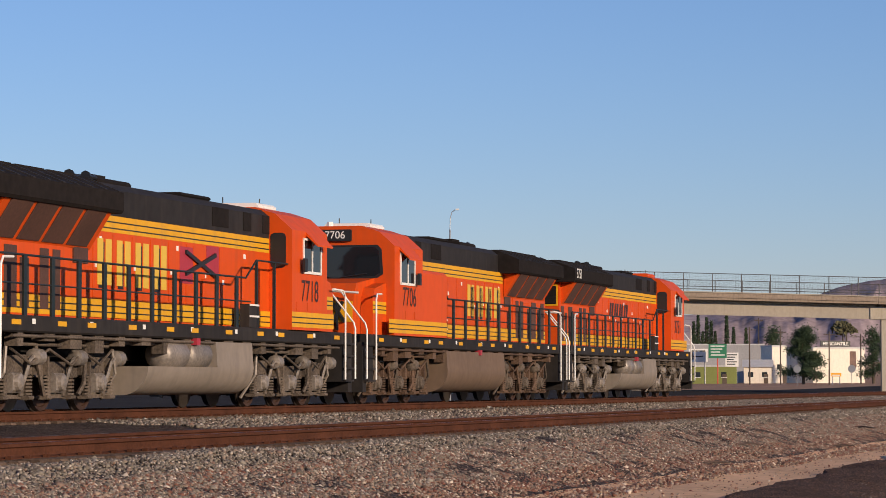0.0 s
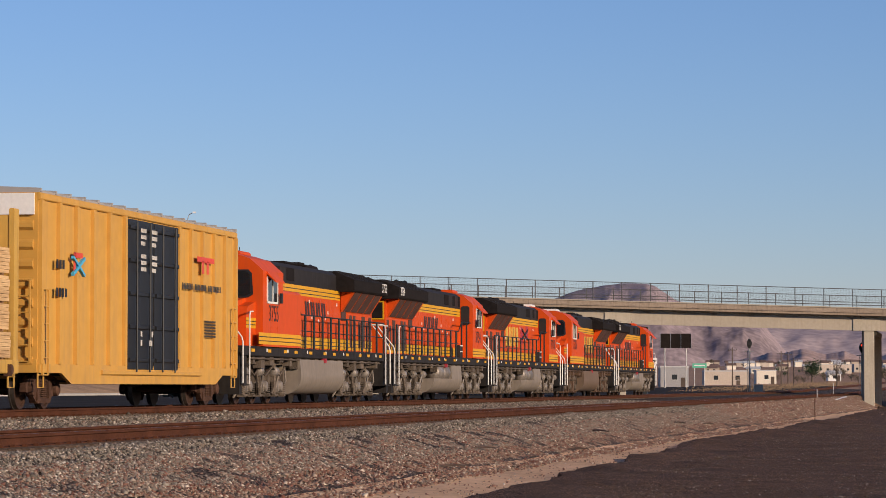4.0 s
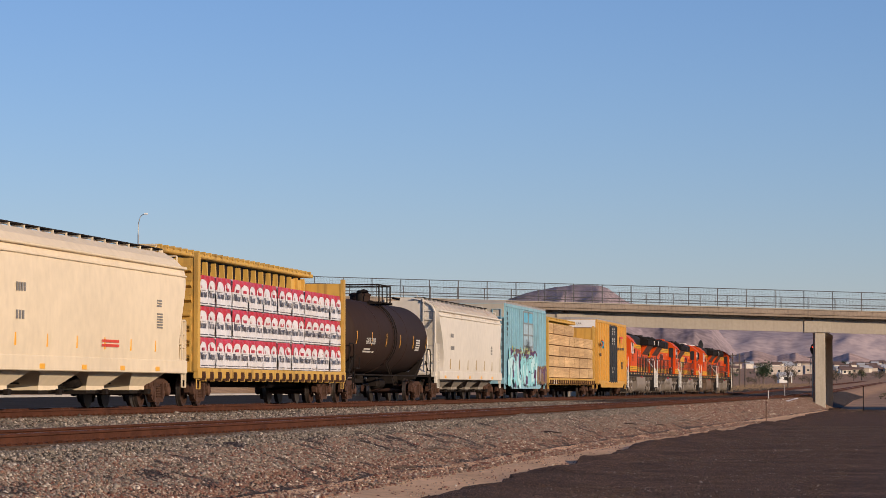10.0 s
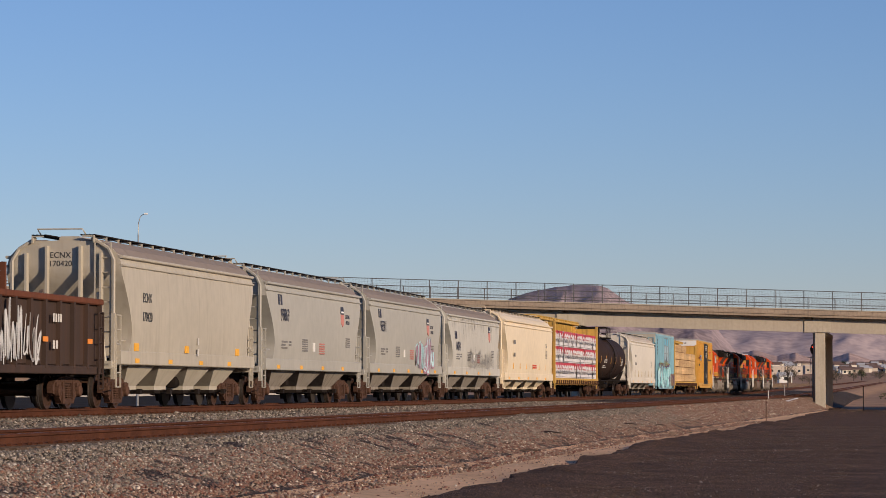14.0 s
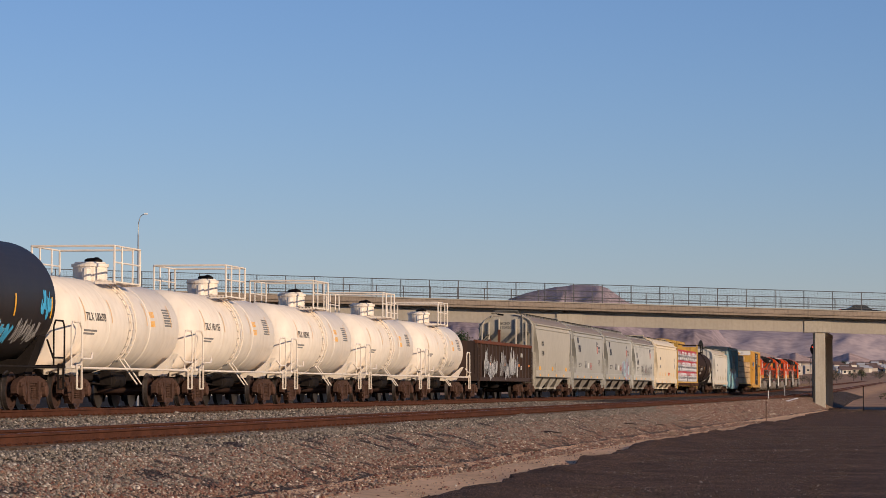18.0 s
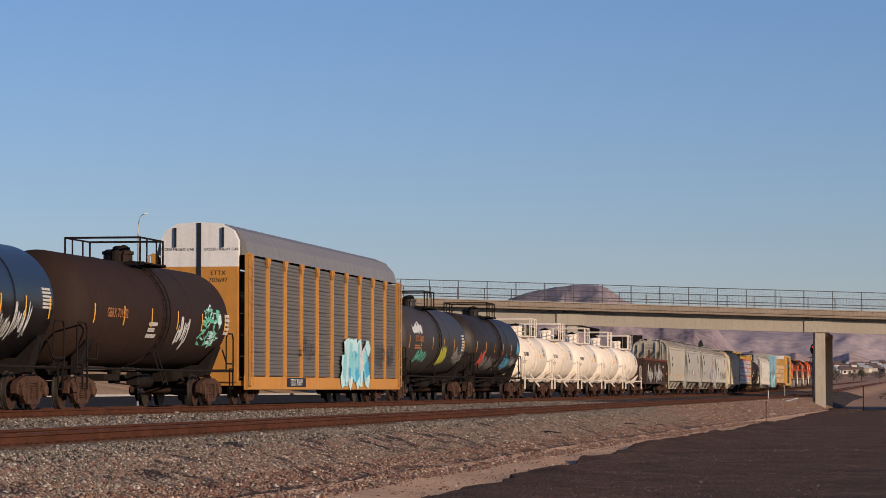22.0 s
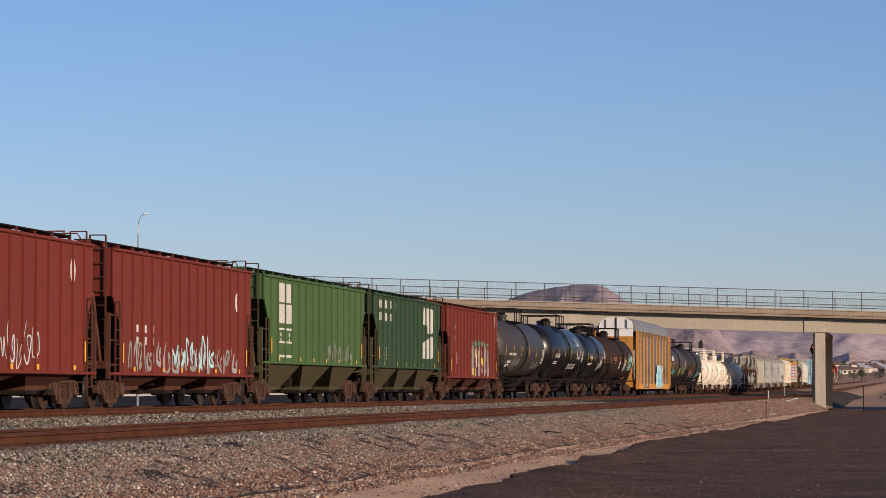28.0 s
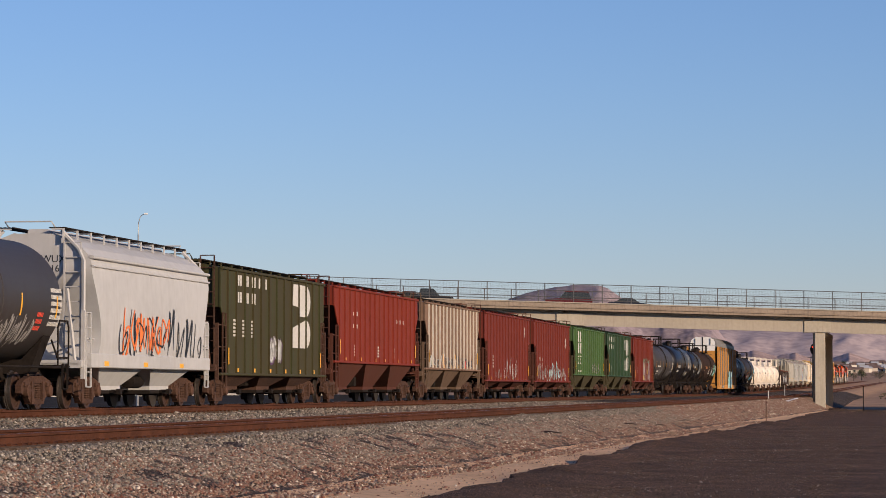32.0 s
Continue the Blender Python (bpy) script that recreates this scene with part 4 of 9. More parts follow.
def ribbed_hopper(k, ln, mat, label, bays=3, top=4.27, eave=4.10, sill=1.25, ribs=15, baymat=None, ribmat=None, group=""):
    """A covered hopper with flat sides and outside posts."""
    car = start_car("ribbed_hopper", label, "railway wagon", k, group)
    lb, cut = ln / 2 - 0.95, 0.78
    mid, knee = sill + 1.95, sill + 1.15
    pr = [(1.42, mid), (1.42, eave), (1.0, eave + 0.09), (0.4, top), (-0.4, top), (-1.0, eave + 0.09), (-1.42, eave), (-1.42, mid)]
    part("body", Shape().prism(pr, -lb + 0.02, lb - 0.02), mat, car)
    # The darker bay paint also stands in for shade on these end sheets.
    part("lower_body", Shape().prism([(-lb + 0.1, mid + 0.02), (-lb + 2.3, sill + 0.02), (lb - 2.3, sill + 0.02), (lb - 0.1, mid + 0.02)], -1.39, 1.39, "x"), baymat or mat, car, "sloping end sheets, their colour darkened for the shade of the sides")
    for sx in (-1, 1):
        lo = lambda a, b: (min(sx * a, sx * b), max(sx * a, sx * b))
        part("side_sheet", Shape().prism([(-lb, mid), (-lb + cut, knee), (-lb + cut, sill), (lb - cut, sill), (lb - cut, knee), (lb, mid), (lb, eave), (-lb, eave)], *lo(1.40, 1.44), "x"), mat, car)
        part("side_sill", Shape().cbox(*lo(1.36, 1.50), -lb - 0.2, lb + 0.2, sill - 0.08, sill, 0.02), mat, car)
        part("top_chord", Shape().cbox(*lo(1.40, 1.50), -lb, lb, eave - 0.05, eave + 0.03, 0.015), mat, car)
        for i in range(ribs):
            y = (lb - cut - 0.05) * (-1 + 2 * i / (ribs - 1))
            part("side_post", Shape().prism([(sx * 1.44, y - 0.03), (sx * 1.495, y - 0.028), (sx * 1.495, y + 0.028), (sx * 1.44, y + 0.03)], sill, eave - 0.05, "z"), ribmat or mat, car)
        for q in range(6 if sx > 0 else 0):
            y = (lb - cut - 0.05) * (-1 + 2 * (round((q + 0.5) / 6 * (ribs - 1)) + 0.25) / (ribs - 1))
            part("reflector", Shape().box(*lo(1.441, 1.455), y - 0.10, y + 0.10, sill + 0.03, sill + 0.15), M_REFLECT, car)
        for k2 in (-1, 1):
            part("slope_edge", Shape().tube([(sx * 1.43, k2 * lb, mid), (sx * 1.43, k2 * (lb - cut), knee), (sx * 1.43, k2 * (lb - cut), sill)], 0.03), mat, car)
            if sx > 0:
                part("reflector", Shape().box(1.496, 1.504, k2 * (lb - cut - 0.05) - 0.05, k2 * (lb - cut - 0.05) + 0.05, sill + 0.25, sill + 0.75), M_REFLECT, car, "upright yellow reflector strip")
    for i in range(5):
        y = -lb + 1.5 + i * (2 * lb - 3.0) / 4
        part("roof_hatch", Shape().cbox(-0.45, 0.45, y - 1.2, y + 1.2, top - 0.02, top + 0.06, 0.02), mat, car)
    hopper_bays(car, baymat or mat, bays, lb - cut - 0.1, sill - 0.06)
    # Ladders and end posts wear the bay paint, their shade put into colour.
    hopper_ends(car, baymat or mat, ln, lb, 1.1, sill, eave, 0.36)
    roof_walk(car, mat, lb + 0.1, top + 0.09, 0.45, 0.8, 1.4, 1.1, eave + 0.1)
    underframe(car, ln, M_UNDER)
    coupler(car, ln)
    for q in (-1, 1):
        truck(car, q * (ln / 2 - 2.15), k)
    return car


def boxcar(k, ln, mat, label, top, eave, sill, door0, door1, doormat, ribs, roofmat, endmat=None, ribw=0.14, rodmat=None, panels=None):
    car = start_car("boxcar", label, "railway wagon", k)
    lb, w = ln / 2 - 0.75, 1.45
    part("body", Shape().box(-w, w, -lb, lb, sill + 0.25, eave), mat, car)
    for k2 in (-1, 1):
        sh = Shape()
        for i in range(9):
            z = sill + 0.5 + i * (eave - sill - 0.8) / 8
            sh.prism([(k2 * lb, z - 0.12), (k2 * (lb + 0.07), z - 0.05), (k2 * (lb + 0.07), z + 0.05), (k2 * lb, z + 0.12)], -w + 0.1, w - 0.1, "x")
        part("end_corrugation", sh, endmat or mat, car)
        part("end_sill", Shape().cbox(-w, w, k2 * lb - 0.05, k2 * lb + 0.12, sill + 0.25, sill + 0.55, 0.02), mat, car)
        ladder(car, mat, 1.1, k2 * (lb + 0.12), sill + 0.5, eave - 0.3 if top < 4.9 else 2.9, 0.42, "y")
        for sx in (-1, 1):
            ladder(car, mat, sx * (w + 0.08), k2 * (lb - 0.35), sill + 0.2, 2.7, 0.42)
    for sx in (-1, 1):
        a, b = sorted((sx * (w - 0.02), sx * (w + 0.06)))
        part("side_sill", Shape().prism([(-lb, sill + 0.45), (-lb, sill + 0.25), (-lb + 1.6, sill + 0.25), (-lb + 2.4, sill), (lb - 2.4, sill), (lb - 1.6, sill + 0.25), (lb, sill + 0.25), (lb, sill + 0.45)], a, b, "x"), mat, car)
        part("top_chord", Shape().cbox(a, b, -lb, lb, eave - 0.16, eave, 0.02), mat, car)
        span = [(-lb, door0), (door1, lb)]
        for y0, y1 in span:
            n = max(2, round(ribs * (y1 - y0) / (2 * lb)))
            for i in range(n + 1):
                y = y0 + 0.12 + (y1 - y0 - 0.24) * i / n
                part("side_post", Shape().prism([(sx * w, y - ribw * 0.62), (sx * (w + 0.09), y - ribw * 0.6), (sx * (w + 0.09), y + ribw * 0.6), (sx * w, y + ribw * 0.62)], sill + 0.45, eave - 0.16, "z"), mat, car)
        mid = (door0 + door1) / 2
        for y0, y1 in ((door0, mid), (mid, door1)):
            d = part("plug_door", Shape().cbox(min(sx * w, sx * (w + 0.07)), max(sx * w, sx * (w + 0.07)), y0 + 0.05, y1 - 0.05, sill + 0.35, eave - 0.2, 0.02), doormat, car)
            if panels:
                z0, z1 = sill + 0.42, eave - 0.26
                fr = Shape()
                for i in range(7):
                    z = z0 + (z1 - z0) * i / 6
                    fr.box(min(sx * (w + 0.07), sx * (w + 0.11)), max(sx * (w + 0.07), sx * (w + 0.11)), y0 + 0.06, y1 - 0.06, z - 0.035, z + 0.035)
                    if i < 6:
                        part("door_panel", Shape().box(min(sx * (w + 0.07), sx * (w + 0.076)), max(sx * (w + 0.07), sx * (w + 0.076)), y0 + 0.12, y1 - 0.12, z + 0.035, z + (z1 - z0) / 6 - 0.035), panels[0] if i == 5 else panels[1], d, "bright blue upper panel" if i == 5 else "")
                for y in (y0 + 0.05, y1 - 0.12):
                    fr.box(min(sx * (w + 0.07), sx * (w + 0.11)), max(sx * (w + 0.07), sx * (w + 0.11)), y, y + 0.07, z0, z1)
                part("door_frame", fr, rodmat or doormat, d, "grey door frame bars")
            for i in range(0 if panels else 5):
                z = sill + 0.6 + i * (eave - sill - 1.0) / 4
                part("door_rib", Shape().cbox(min(sx * (w + 0.07), sx * (w + 0.12)), max(sx * (w + 0.07), sx * (w + 0.12)), y0 + 0.12, y1 - 0.12, z - 0.05, z + 0.05, 0.015), doormat, d)
            for q in () if panels else (0.25, 0.75):
                y = y0 + (y1 - y0) * q
                part("lock_rod", Shape().tube([(sx * (w + 0.15), y, sill + 0.3), (sx * (w + 0.15), y, eave - 0.25)], 0.025), rodmat or doormat, d)
        part("door_track", Shape().cbox(min(sx * w, sx * (w + 0.12)), max(sx * w, sx * (w + 0.12)), door0 - 2.2, door1 + 2.2, sill + 0.22, sill + 0.33, 0.02), mat, car)
    # ridged roof
    sh = Shape().prism([(-w - 0.03, eave), (w + 0.03, eave), (w + 0.03, eave + 0.05), (0, top), (-w - 0.03, eave + 0.05)], -lb, lb)
    n = int(ln / 1.2)
    for i in range(n + 1):
        y = -lb + 0.08 + (2 * lb - 0.16) * i / n
        sh.prism([(-w - 0.05, eave + 0.02), (w + 0.05, eave + 0.02), (w + 0.05, eave + 0.10), (0, top + 0.06), (-w - 0.05, eave + 0.10)], y - 0.06, y + 0.06)
    part("roof", sh, roofmat, car)
    underframe(car, ln, M_UNDER)
    coupler(car, ln)
    side_steps(car, mat, ln, w)
    for q in (-1, 1):
        truck(car, q * (ln / 2 - 2.4), k)
    return car


def centerbeam(k, ln, label, top=4.6):
    car = start_car("centerbeam_flatcar", label, "railway wagon", k)
    lb = ln / 2 - 0.7
    part("deck", Shape().box(-1.42, 1.42, -lb, lb, 0.98, 1.08), M_CBYEL, car)
    for sx in (-1, 1):
        part("side_sill", Shape().cbox(min(sx * 1.36, sx * 1.5), max(sx * 1.36, sx * 1.5), -lb, lb, 0.80, 1.10, 0.02), M_CBYEL, car)
        n = 22
        for i in range(n):
            y = -lb + 0.6 + (2 * lb - 1.2) * i / (n - 1)
            part("winch", Shape().lathe([(-0.09, 0.10), (0.09, 0.10)], 8, "x", (sx * 1.47, y, 0.88)).box(sx * 1.5 - 0.09, sx * 1.5 + 0.09, y - 0.16, y - 0.10, 0.74, 1.0), M_TRUCK, car)
            part("strap_anchor", Shape().box(sx * 1.47 - 0.06, sx * 1.47 + 0.06, y + 0.16, y + 0.26, 0.72, 0.82), M_CBYEL, car)
    for k2 in (-1, 1):
        y = k2 * lb
        a, b = min(y, y - k2 * 0.28), max(y, y - k2 * 0.28)
        blk = part("bulkhead", Shape().box(-1.44, 1.44, a, b, 1.08, top - 0.35), M_CBYEL, car)
        for sx in (-1, 1):
            part("bulkhead_post", Shape().cbox(min(sx * 1.36, sx * 1.48), max(sx * 1.36, sx * 1.48), a - 0.02, b + 0.02, 1.0, top - 0.2, 0.02), M_CBYEL, blk)
        for i in range(7):
            z = 1.4 + i * 0.42
            part("bulkhead_rib", Shape().prism([(y, z - 0.11), (y + k2 * 0.16, z - 0.04), (y + k2 * 0.16, z + 0.04), (y, z + 0.11)], -1.3, 1.3, "x"), M_CBYEL, blk)
        part("gusset", Shape().prism([(a if k2 > 0 else b, top - 0.25), (y - k2 * 2.9, top - 0.25), (y - k2 * 2.9, top - 0.6), (y - k2 * 1.4, 3.3), (a if k2 > 0 else b, 3.2)], -0.06, 0.06, "x"), M_CBYEL, car)
        ladder(car, M_CBYEL, 1.1, y + k2 * 0.2, 1.0, 2.6, 0.42, "y")
    part("top_chord", Shape().cbox(-0.30, 0.30, -lb, lb, top - 0.13, top, 0.03), M_CBYEL, car)
    # Sheet added so that the gaps between the centre posts look dark.
    part("centre_web", Shape().box(-0.02, 0.02, -lb + 0.9, lb - 0.9, 3.1, top - 0.16), M_UNDER, car, "dark sheet added behind the open centre posts")
    sh = Shape()
    for i in range(int(2 * lb / 0.75)):
        y = -lb + 0.3 + 0.75 * i
        sh.lathe([(-0.34, 0.06), (0.34, 0.06)], 6, "x", (0, y, top + 0.02))
    tagged(part("chord_roller", sh, M_CBYEL, car), kind="stuff")
    n = 19
    for i in range(n):
        y = -lb + 0.9 + (2 * lb - 1.8) * i / (n - 1)
        part("centre_post", Shape().prism([(-0.32, 1.08), (0.32, 1.08), (0.16, top - 0.2), (-0.16, top - 0.2)], y - 0.06, y + 0.06), M_CBYEL, car)
        if i < n - 1:
            part("diagonal", Shape().tube([(0, y, 1.1), (0, y + (2 * lb - 1.8) / (n - 1), top - 0.3)], 0.03), M_CBYEL, car)
    underframe(car, ln, M_UNDER, 0.55, 1.0)
    coupler(car, ln)
    side_steps(car, M_CBYEL, ln, 1.42)
    for q in (-1, 1):
        truck(car, q * (ln / 2 - 2.6), k)
    return car


def lumber(k, ln):
    """Stacked bundles of sawn boards on both sides of the beam."""
    load = thing("lumber_load", "stacked bundles of pale sawn lumber strapped on a flatcar", "lumber")
    TRAIN.append((load, k))
    lb = ln / 2 - 1.05
    rnd = random.Random(5)
    n, rows = 9, 5
    hz = 0.61
    for sx in (-1, 1):
        for i in range(n):
            y0, y1 = -lb + 2 * lb * i / n + 0.02, -lb + 2 * lb * (i + 1) / n - 0.02
            for j in range(rows):
                if j == rows - 1 and i > 4:
                    continue
                z0 = 1.10 + j * hz
                d = rnd.uniform(0.0, 0.035)
                nb, pr = 7, [(0.38, z0 + 0.045)]
                for q in range(nb):
                    za, zb = z0 + 0.045 + q * (hz - 0.05) / nb, z0 + 0.045 + (q + 0.9) * (hz - 0.05) / nb
                    x1 = 1.40 + d + rnd.uniform(-0.015, 0.015)
                    pr += [(x1, za), (x1, zb)] + ([(1.36, zb + 0.001), (1.36, z0 + 0.044 + (q + 1) * (hz - 0.05) / nb)] if q < nb - 1 else [(0.38, zb)])
                sh = Shape().prism([(sx * a_, b_) for a_, b_ in pr], y0 + rnd.uniform(0, 0.03), y1 - rnd.uniform(0, 0.03))
                b = part("lumber_pack", sh, M_WOOD, load)
                st = Shape()
                for q in (0.15, 0.5, 0.85):
                    y = y0 + (y1 - y0) * q
                    st.box(min(sx * 0.38, sx * 1.38), max(sx * 0.38, sx * 1.38), y - 0.05, y + 0.05, z0, z0 + 0.045)
                tagged(part("sticker", st, M_GAP, b), kind="stuff")
    return load


def wrapped_lumber(k, ln):
    """Lumber bundles in printed white wraps with a red upper band."""
    load = thing("wrapped_lumber_load", "lumber bundles in white plastic wraps with red print on a flatcar", "lumber")
    TRAIN.append((load, k))
    lb = ln / 2 - 1.05
    rnd = random.Random(8)
    n, rows, hz = 10, 3, 0.90
    for sx in (-1, 1):
        for i in range(n):
            for j in range(rows):
                y0, y1 = -lb + 2 * lb * i / n + 0.015, -lb + 2 * lb * (i + 1) / n - 0.015
                z0 = 1.10 + j * hz
                ph = rnd.uniform(0, 6)
                def flank(q, h):
                    bulge = 0.014 * math.sin(ph + 9 * q) + 0.018 * math.sin(3.1 * h + ph) + 0.012 * math.sin(23 * q + 7 * h)
                    return (sx * (1.40 + bulge - 0.05 * max(0, h - 0.9) * 8 * 0.1), y0 + (y1 - y0) * q, z0 + 0.03 + (hz - 0.04) * h - 0.012 * abs(math.sin(5 * q + ph)) * (1 - h))
                sh = Shape().sheet(flank, [a / 12 for a in range(13)], [a / 8 for a in range(9)])
                sh.box(min(sx * 0.38, sx * 1.345), max(sx * 0.38, sx * 1.345), y0, y1, z0 + 0.01, z0 + hz - 0.005)
                b = part("wrapped_lumber_pack", sh, M_WRAP, load, smooth=True)
                red, white, grey = Shape(), Shape(), Shape()
                off = lambda p, d: (p[0] + sx * d, p[1], p[2])
                red.sheet(lambda q, h: off(flank(q, h), 0.006), [a / 12 for a in range(13)], [0.56 + 0.04 * a for a in range(12)])
                for m in range(2):
                    c = 0.25 + 0.5 * m + rnd.uniform(-0.02, 0.02)
                    arch = [(c - 0.19, 0.50), (c + 0.19, 0.50)] + [(c + 0.19 * math.cos(a), 0.68 + 0.18 * math.sin(a)) for a in [math.pi * q / 8 for q in range(9)]]
                    white.add([off(flank(*p), 0.024) for p in arch], [tuple(range(len(arch)))])
                    red.sheet(lambda q, h: off(flank(q, h), 0.032), [c - 0.10, c, c + 0.10], [0.56, 0.61, 0.66])
                    for g_ in range(6):
                        h1 = 0.50 if g_ in (0, 1) else 0.44
                        grey.sheet(lambda q, h: off(flank(q, h), 0.028), [c - 0.20 + 0.07 * g_, c - 0.16 + 0.07 * g_], [0.27, h1])
                grey.sheet(lambda q, h: off(flank(q, h), 0.010), [a / 6 for a in range(7)], [0.05, 0.08])
                part("white_print", white, M_WRAP, b)
                part("red_print", red, M_WRAPRED, b)
                part("grey_print", grey, M_WRAPGREY, b)
    return load


def tank_car(k, ln, mat, label, r, cz, railmat, strap=True, marksmat=M_CHALK, bars=True, group="", railing=1, seed=1, ladder_mat=None, platform_full=True):
    car = start_car("tank_car", label, "railway wagon", k, group)
    lt = ln / 2 - 1.0
    hd = r * 0.42
    prof = [(-lt, 0.05), (-lt + 0.03, r * 0.35), (-lt + hd * 0.22, r * 0.62), (-lt + hd * 0.5, r * 0.82), (-lt + hd * 0.8, r * 0.95), (-lt + hd, r)]
    prof += [(0, r * 1.0)] + [(-a, b) for a, b in prof[::-1]]
    part("tank", Shape().lathe(prof, 56, "y", (0, 0, cz)), mat, car, smooth=True)
    for y in (-lt * 0.36, lt * 0.36) if strap else ():
        part("weld_band", Shape().lathe([(y - 0.05, r + 0.001), (y - 0.03, r + 0.012), (y + 0.03, r + 0.012), (y + 0.05, r + 0.001)], 48, "y", (0, 0, cz)), mat, car, smooth=True)
    part("middle_band", Shape().lathe([(-0.09, r + 0.001), (-0.08, r + 0.022), (0.08, r + 0.022), (0.09, r + 0.001)], 48, "y", (0, 0, cz)), mat, car, smooth=True)
    # manway, valves and platform with rails
    zt = cz + r
    mr, mh = (0.40, 0.34) if railing == 1 else (0.46, 0.50)
    mw = part("manway", Shape().lathe([(zt - 0.1, mr), (zt + mh - 0.14, mr), (zt + mh - 0.13, mr + 0.04), (zt + mh - 0.05, mr + 0.04), (zt + mh - 0.04, mr - 0.03), (zt + mh, mr - 0.06), (zt + mh, 0.02)], 24, "z", (0, 0.35, 0)), mat, car, "bolted manway dome")
    part("hatch_cover", Shape().lathe([(zt + mh, 0.24), (zt + mh + 0.06, 0.24), (zt + mh + 0.10, 0.16), (zt + mh + 0.11, 0.02)], 16, "z", (0.12, 0.25, 0)), M_UNDER, mw)
    part("vent_valve", Shape().lathe([(zt + mh, 0.09), (zt + mh + 0.13, 0.08), (zt + mh + 0.15, 0.02)], 10, "z", (0.1, 0.62, 0)), M_UNDER, mw)
    part("valve", Shape().lathe([(zt - 0.05, 0.12), (zt + 0.3, 0.12), (zt + 0.34, 0.05)], 10, "z", (0.1, -0.35, 0)), railmat, car)
    ph, pw, rh = (1.22, 1.05, 0.60) if railing == 1 else (1.28, 1.12, 0.86)
    for sx in (-1, 1):
        sh = Shape()
        for j in range(5):
            x = sx * (0.62 + 0.12 * j)
            sh.box(x - 0.03, x + 0.03, -ph, ph, zt - 0.10, zt - 0.06)
        part("platform", sh.box(min(sx * 0.6, sx * 1.14), max(sx * 0.6, sx * 1.14), -ph, -ph + 0.05, zt - 0.14, zt - 0.05).box(min(sx * 0.6, sx * 1.14), max(sx * 0.6, sx * 1.14), ph - 0.05, ph, zt - 0.14, zt - 0.05), railmat, car)
        rl = Shape().tube([(sx * pw, -ph, zt - 0.1), (sx * pw, -ph, zt + rh), (sx * pw, ph, zt + rh), (sx * pw, ph, zt - 0.1)], 0.03)
        if railing > 1:
            rl.tube([(sx * pw, -ph, zt + rh * 0.5), (sx * pw, ph, zt + rh * 0.5)], 0.025)
        part("guard_rail", rl, railmat, car)
        for y in (-ph * 0.42, ph * 0.42):
            part("rail_post", Shape().tube([(sx * pw, y, zt - 0.1), (sx * pw, y, zt + rh)], 0.026), railmat, car)
    for y in (-ph, ph):
        part("guard_rail", Shape().tube([(-pw, y, zt + rh), (pw, y, zt + rh)], 0.03), railmat, car)
    # side ladder that follows the shell
    for sx in (-1, 1):
        sh = Shape()
        arc = [(sx * (r + 0.09) * math.cos(q), cz + (r + 0.09) * math.sin(q)) for q in [radians(-42 + 9.5 * i) for i in range(13)]]
        for y in (-0.22, 0.22):
            sh.tube([(sx * 1.46, y, 0.62)] + [(a, y, b) for a, b in arc], 0.022)
        for a, b in arc:
            sh.tube([(a, -0.22, b), (a, 0.22, b)], 0.016)
        part("ladder", sh, ladder_mat or railmat, car)
        for k2 in (-1, 1):
            part("grab_rail", Shape().tube([(sx * 1.44, k2 * (lt - 1.2), cz - r * 0.62), (sx * 1.5, k2 * (lt - 0.9), 1.25), (sx * 1.5, k2 * (lt - 0.1), 1.25)], 0.026), railmat, car)
        for k2 in (-1, 1):
            ye = k2 * (ln / 2 - 0.55)
            part("corner_rail", Shape().tube([(sx * 1.38, ye - k2 * 0.9, 1.02), (sx * 1.38, ye - k2 * 0.9, 2.0), (sx * 1.38, ye - k2 * 0.75, 2.15), (sx * 1.38, ye - k2 * 0.12, 2.15), (sx * 1.38, ye, 2.0), (sx * 1.38, ye, 1.02)], 0.024), railmat, car)
            ladder(car, railmat, sx * 1.44, ye - k2 * 0.5, 0.5, 1.1, 0.42)
    zb = cz - r
    for k2 in (-1, 1):
        y = k2 * (ln / 2 - 2.1)
        part("saddle", Shape().prism([(-1.3, cz - r * 0.55), (-0.95, 0.86), (0.95, 0.86), (1.3, cz - r * 0.55), (0.75, zb + 0.1), (-0.75, zb + 0.1)], y - 0.3, y + 0.3), M_UNDER if mat is not M_TKWHITE else mat, car)
        part("stub_sill", Shape().cbox(-0.3, 0.3, min(y - k2 * 1.6, k2 * (ln / 2 - 0.45)), max(y - k2 * 1.6, k2 * (ln / 2 - 0.45)), 0.72, 1.02, 0.03), M_UNDER, car)
        part("end_platform", Shape().cbox(-1.4, 1.4, min(k2 * (ln / 2 - 0.5), k2 * (ln / 2 - 1.35)), max(k2 * (ln / 2 - 0.5), k2 * (ln / 2 - 1.35)), 1.0, 1.08, 0.02), M_UNDER if mat is not M_TKWHITE else mat, car)
    part("bottom_rail", Shape().tube([(1.42, -lt + 0.4, 1.02), (1.42, lt - 0.4, 1.02)], 0.03).tube([(-1.42, -lt + 0.4, 1.02), (-1.42, lt - 0.4, 1.02)], 0.03), railmat, car)
    part("bottom_outlet", Shape().lathe([(zb - 0.45, 0.16), (zb + 0.1, 0.22)], 12, "z", (0, 0, 0)).tube([(0, 0.1, zb - 0.3), (0.9, 0.1, zb - 0.35)], 0.04), M_UNDER, car)
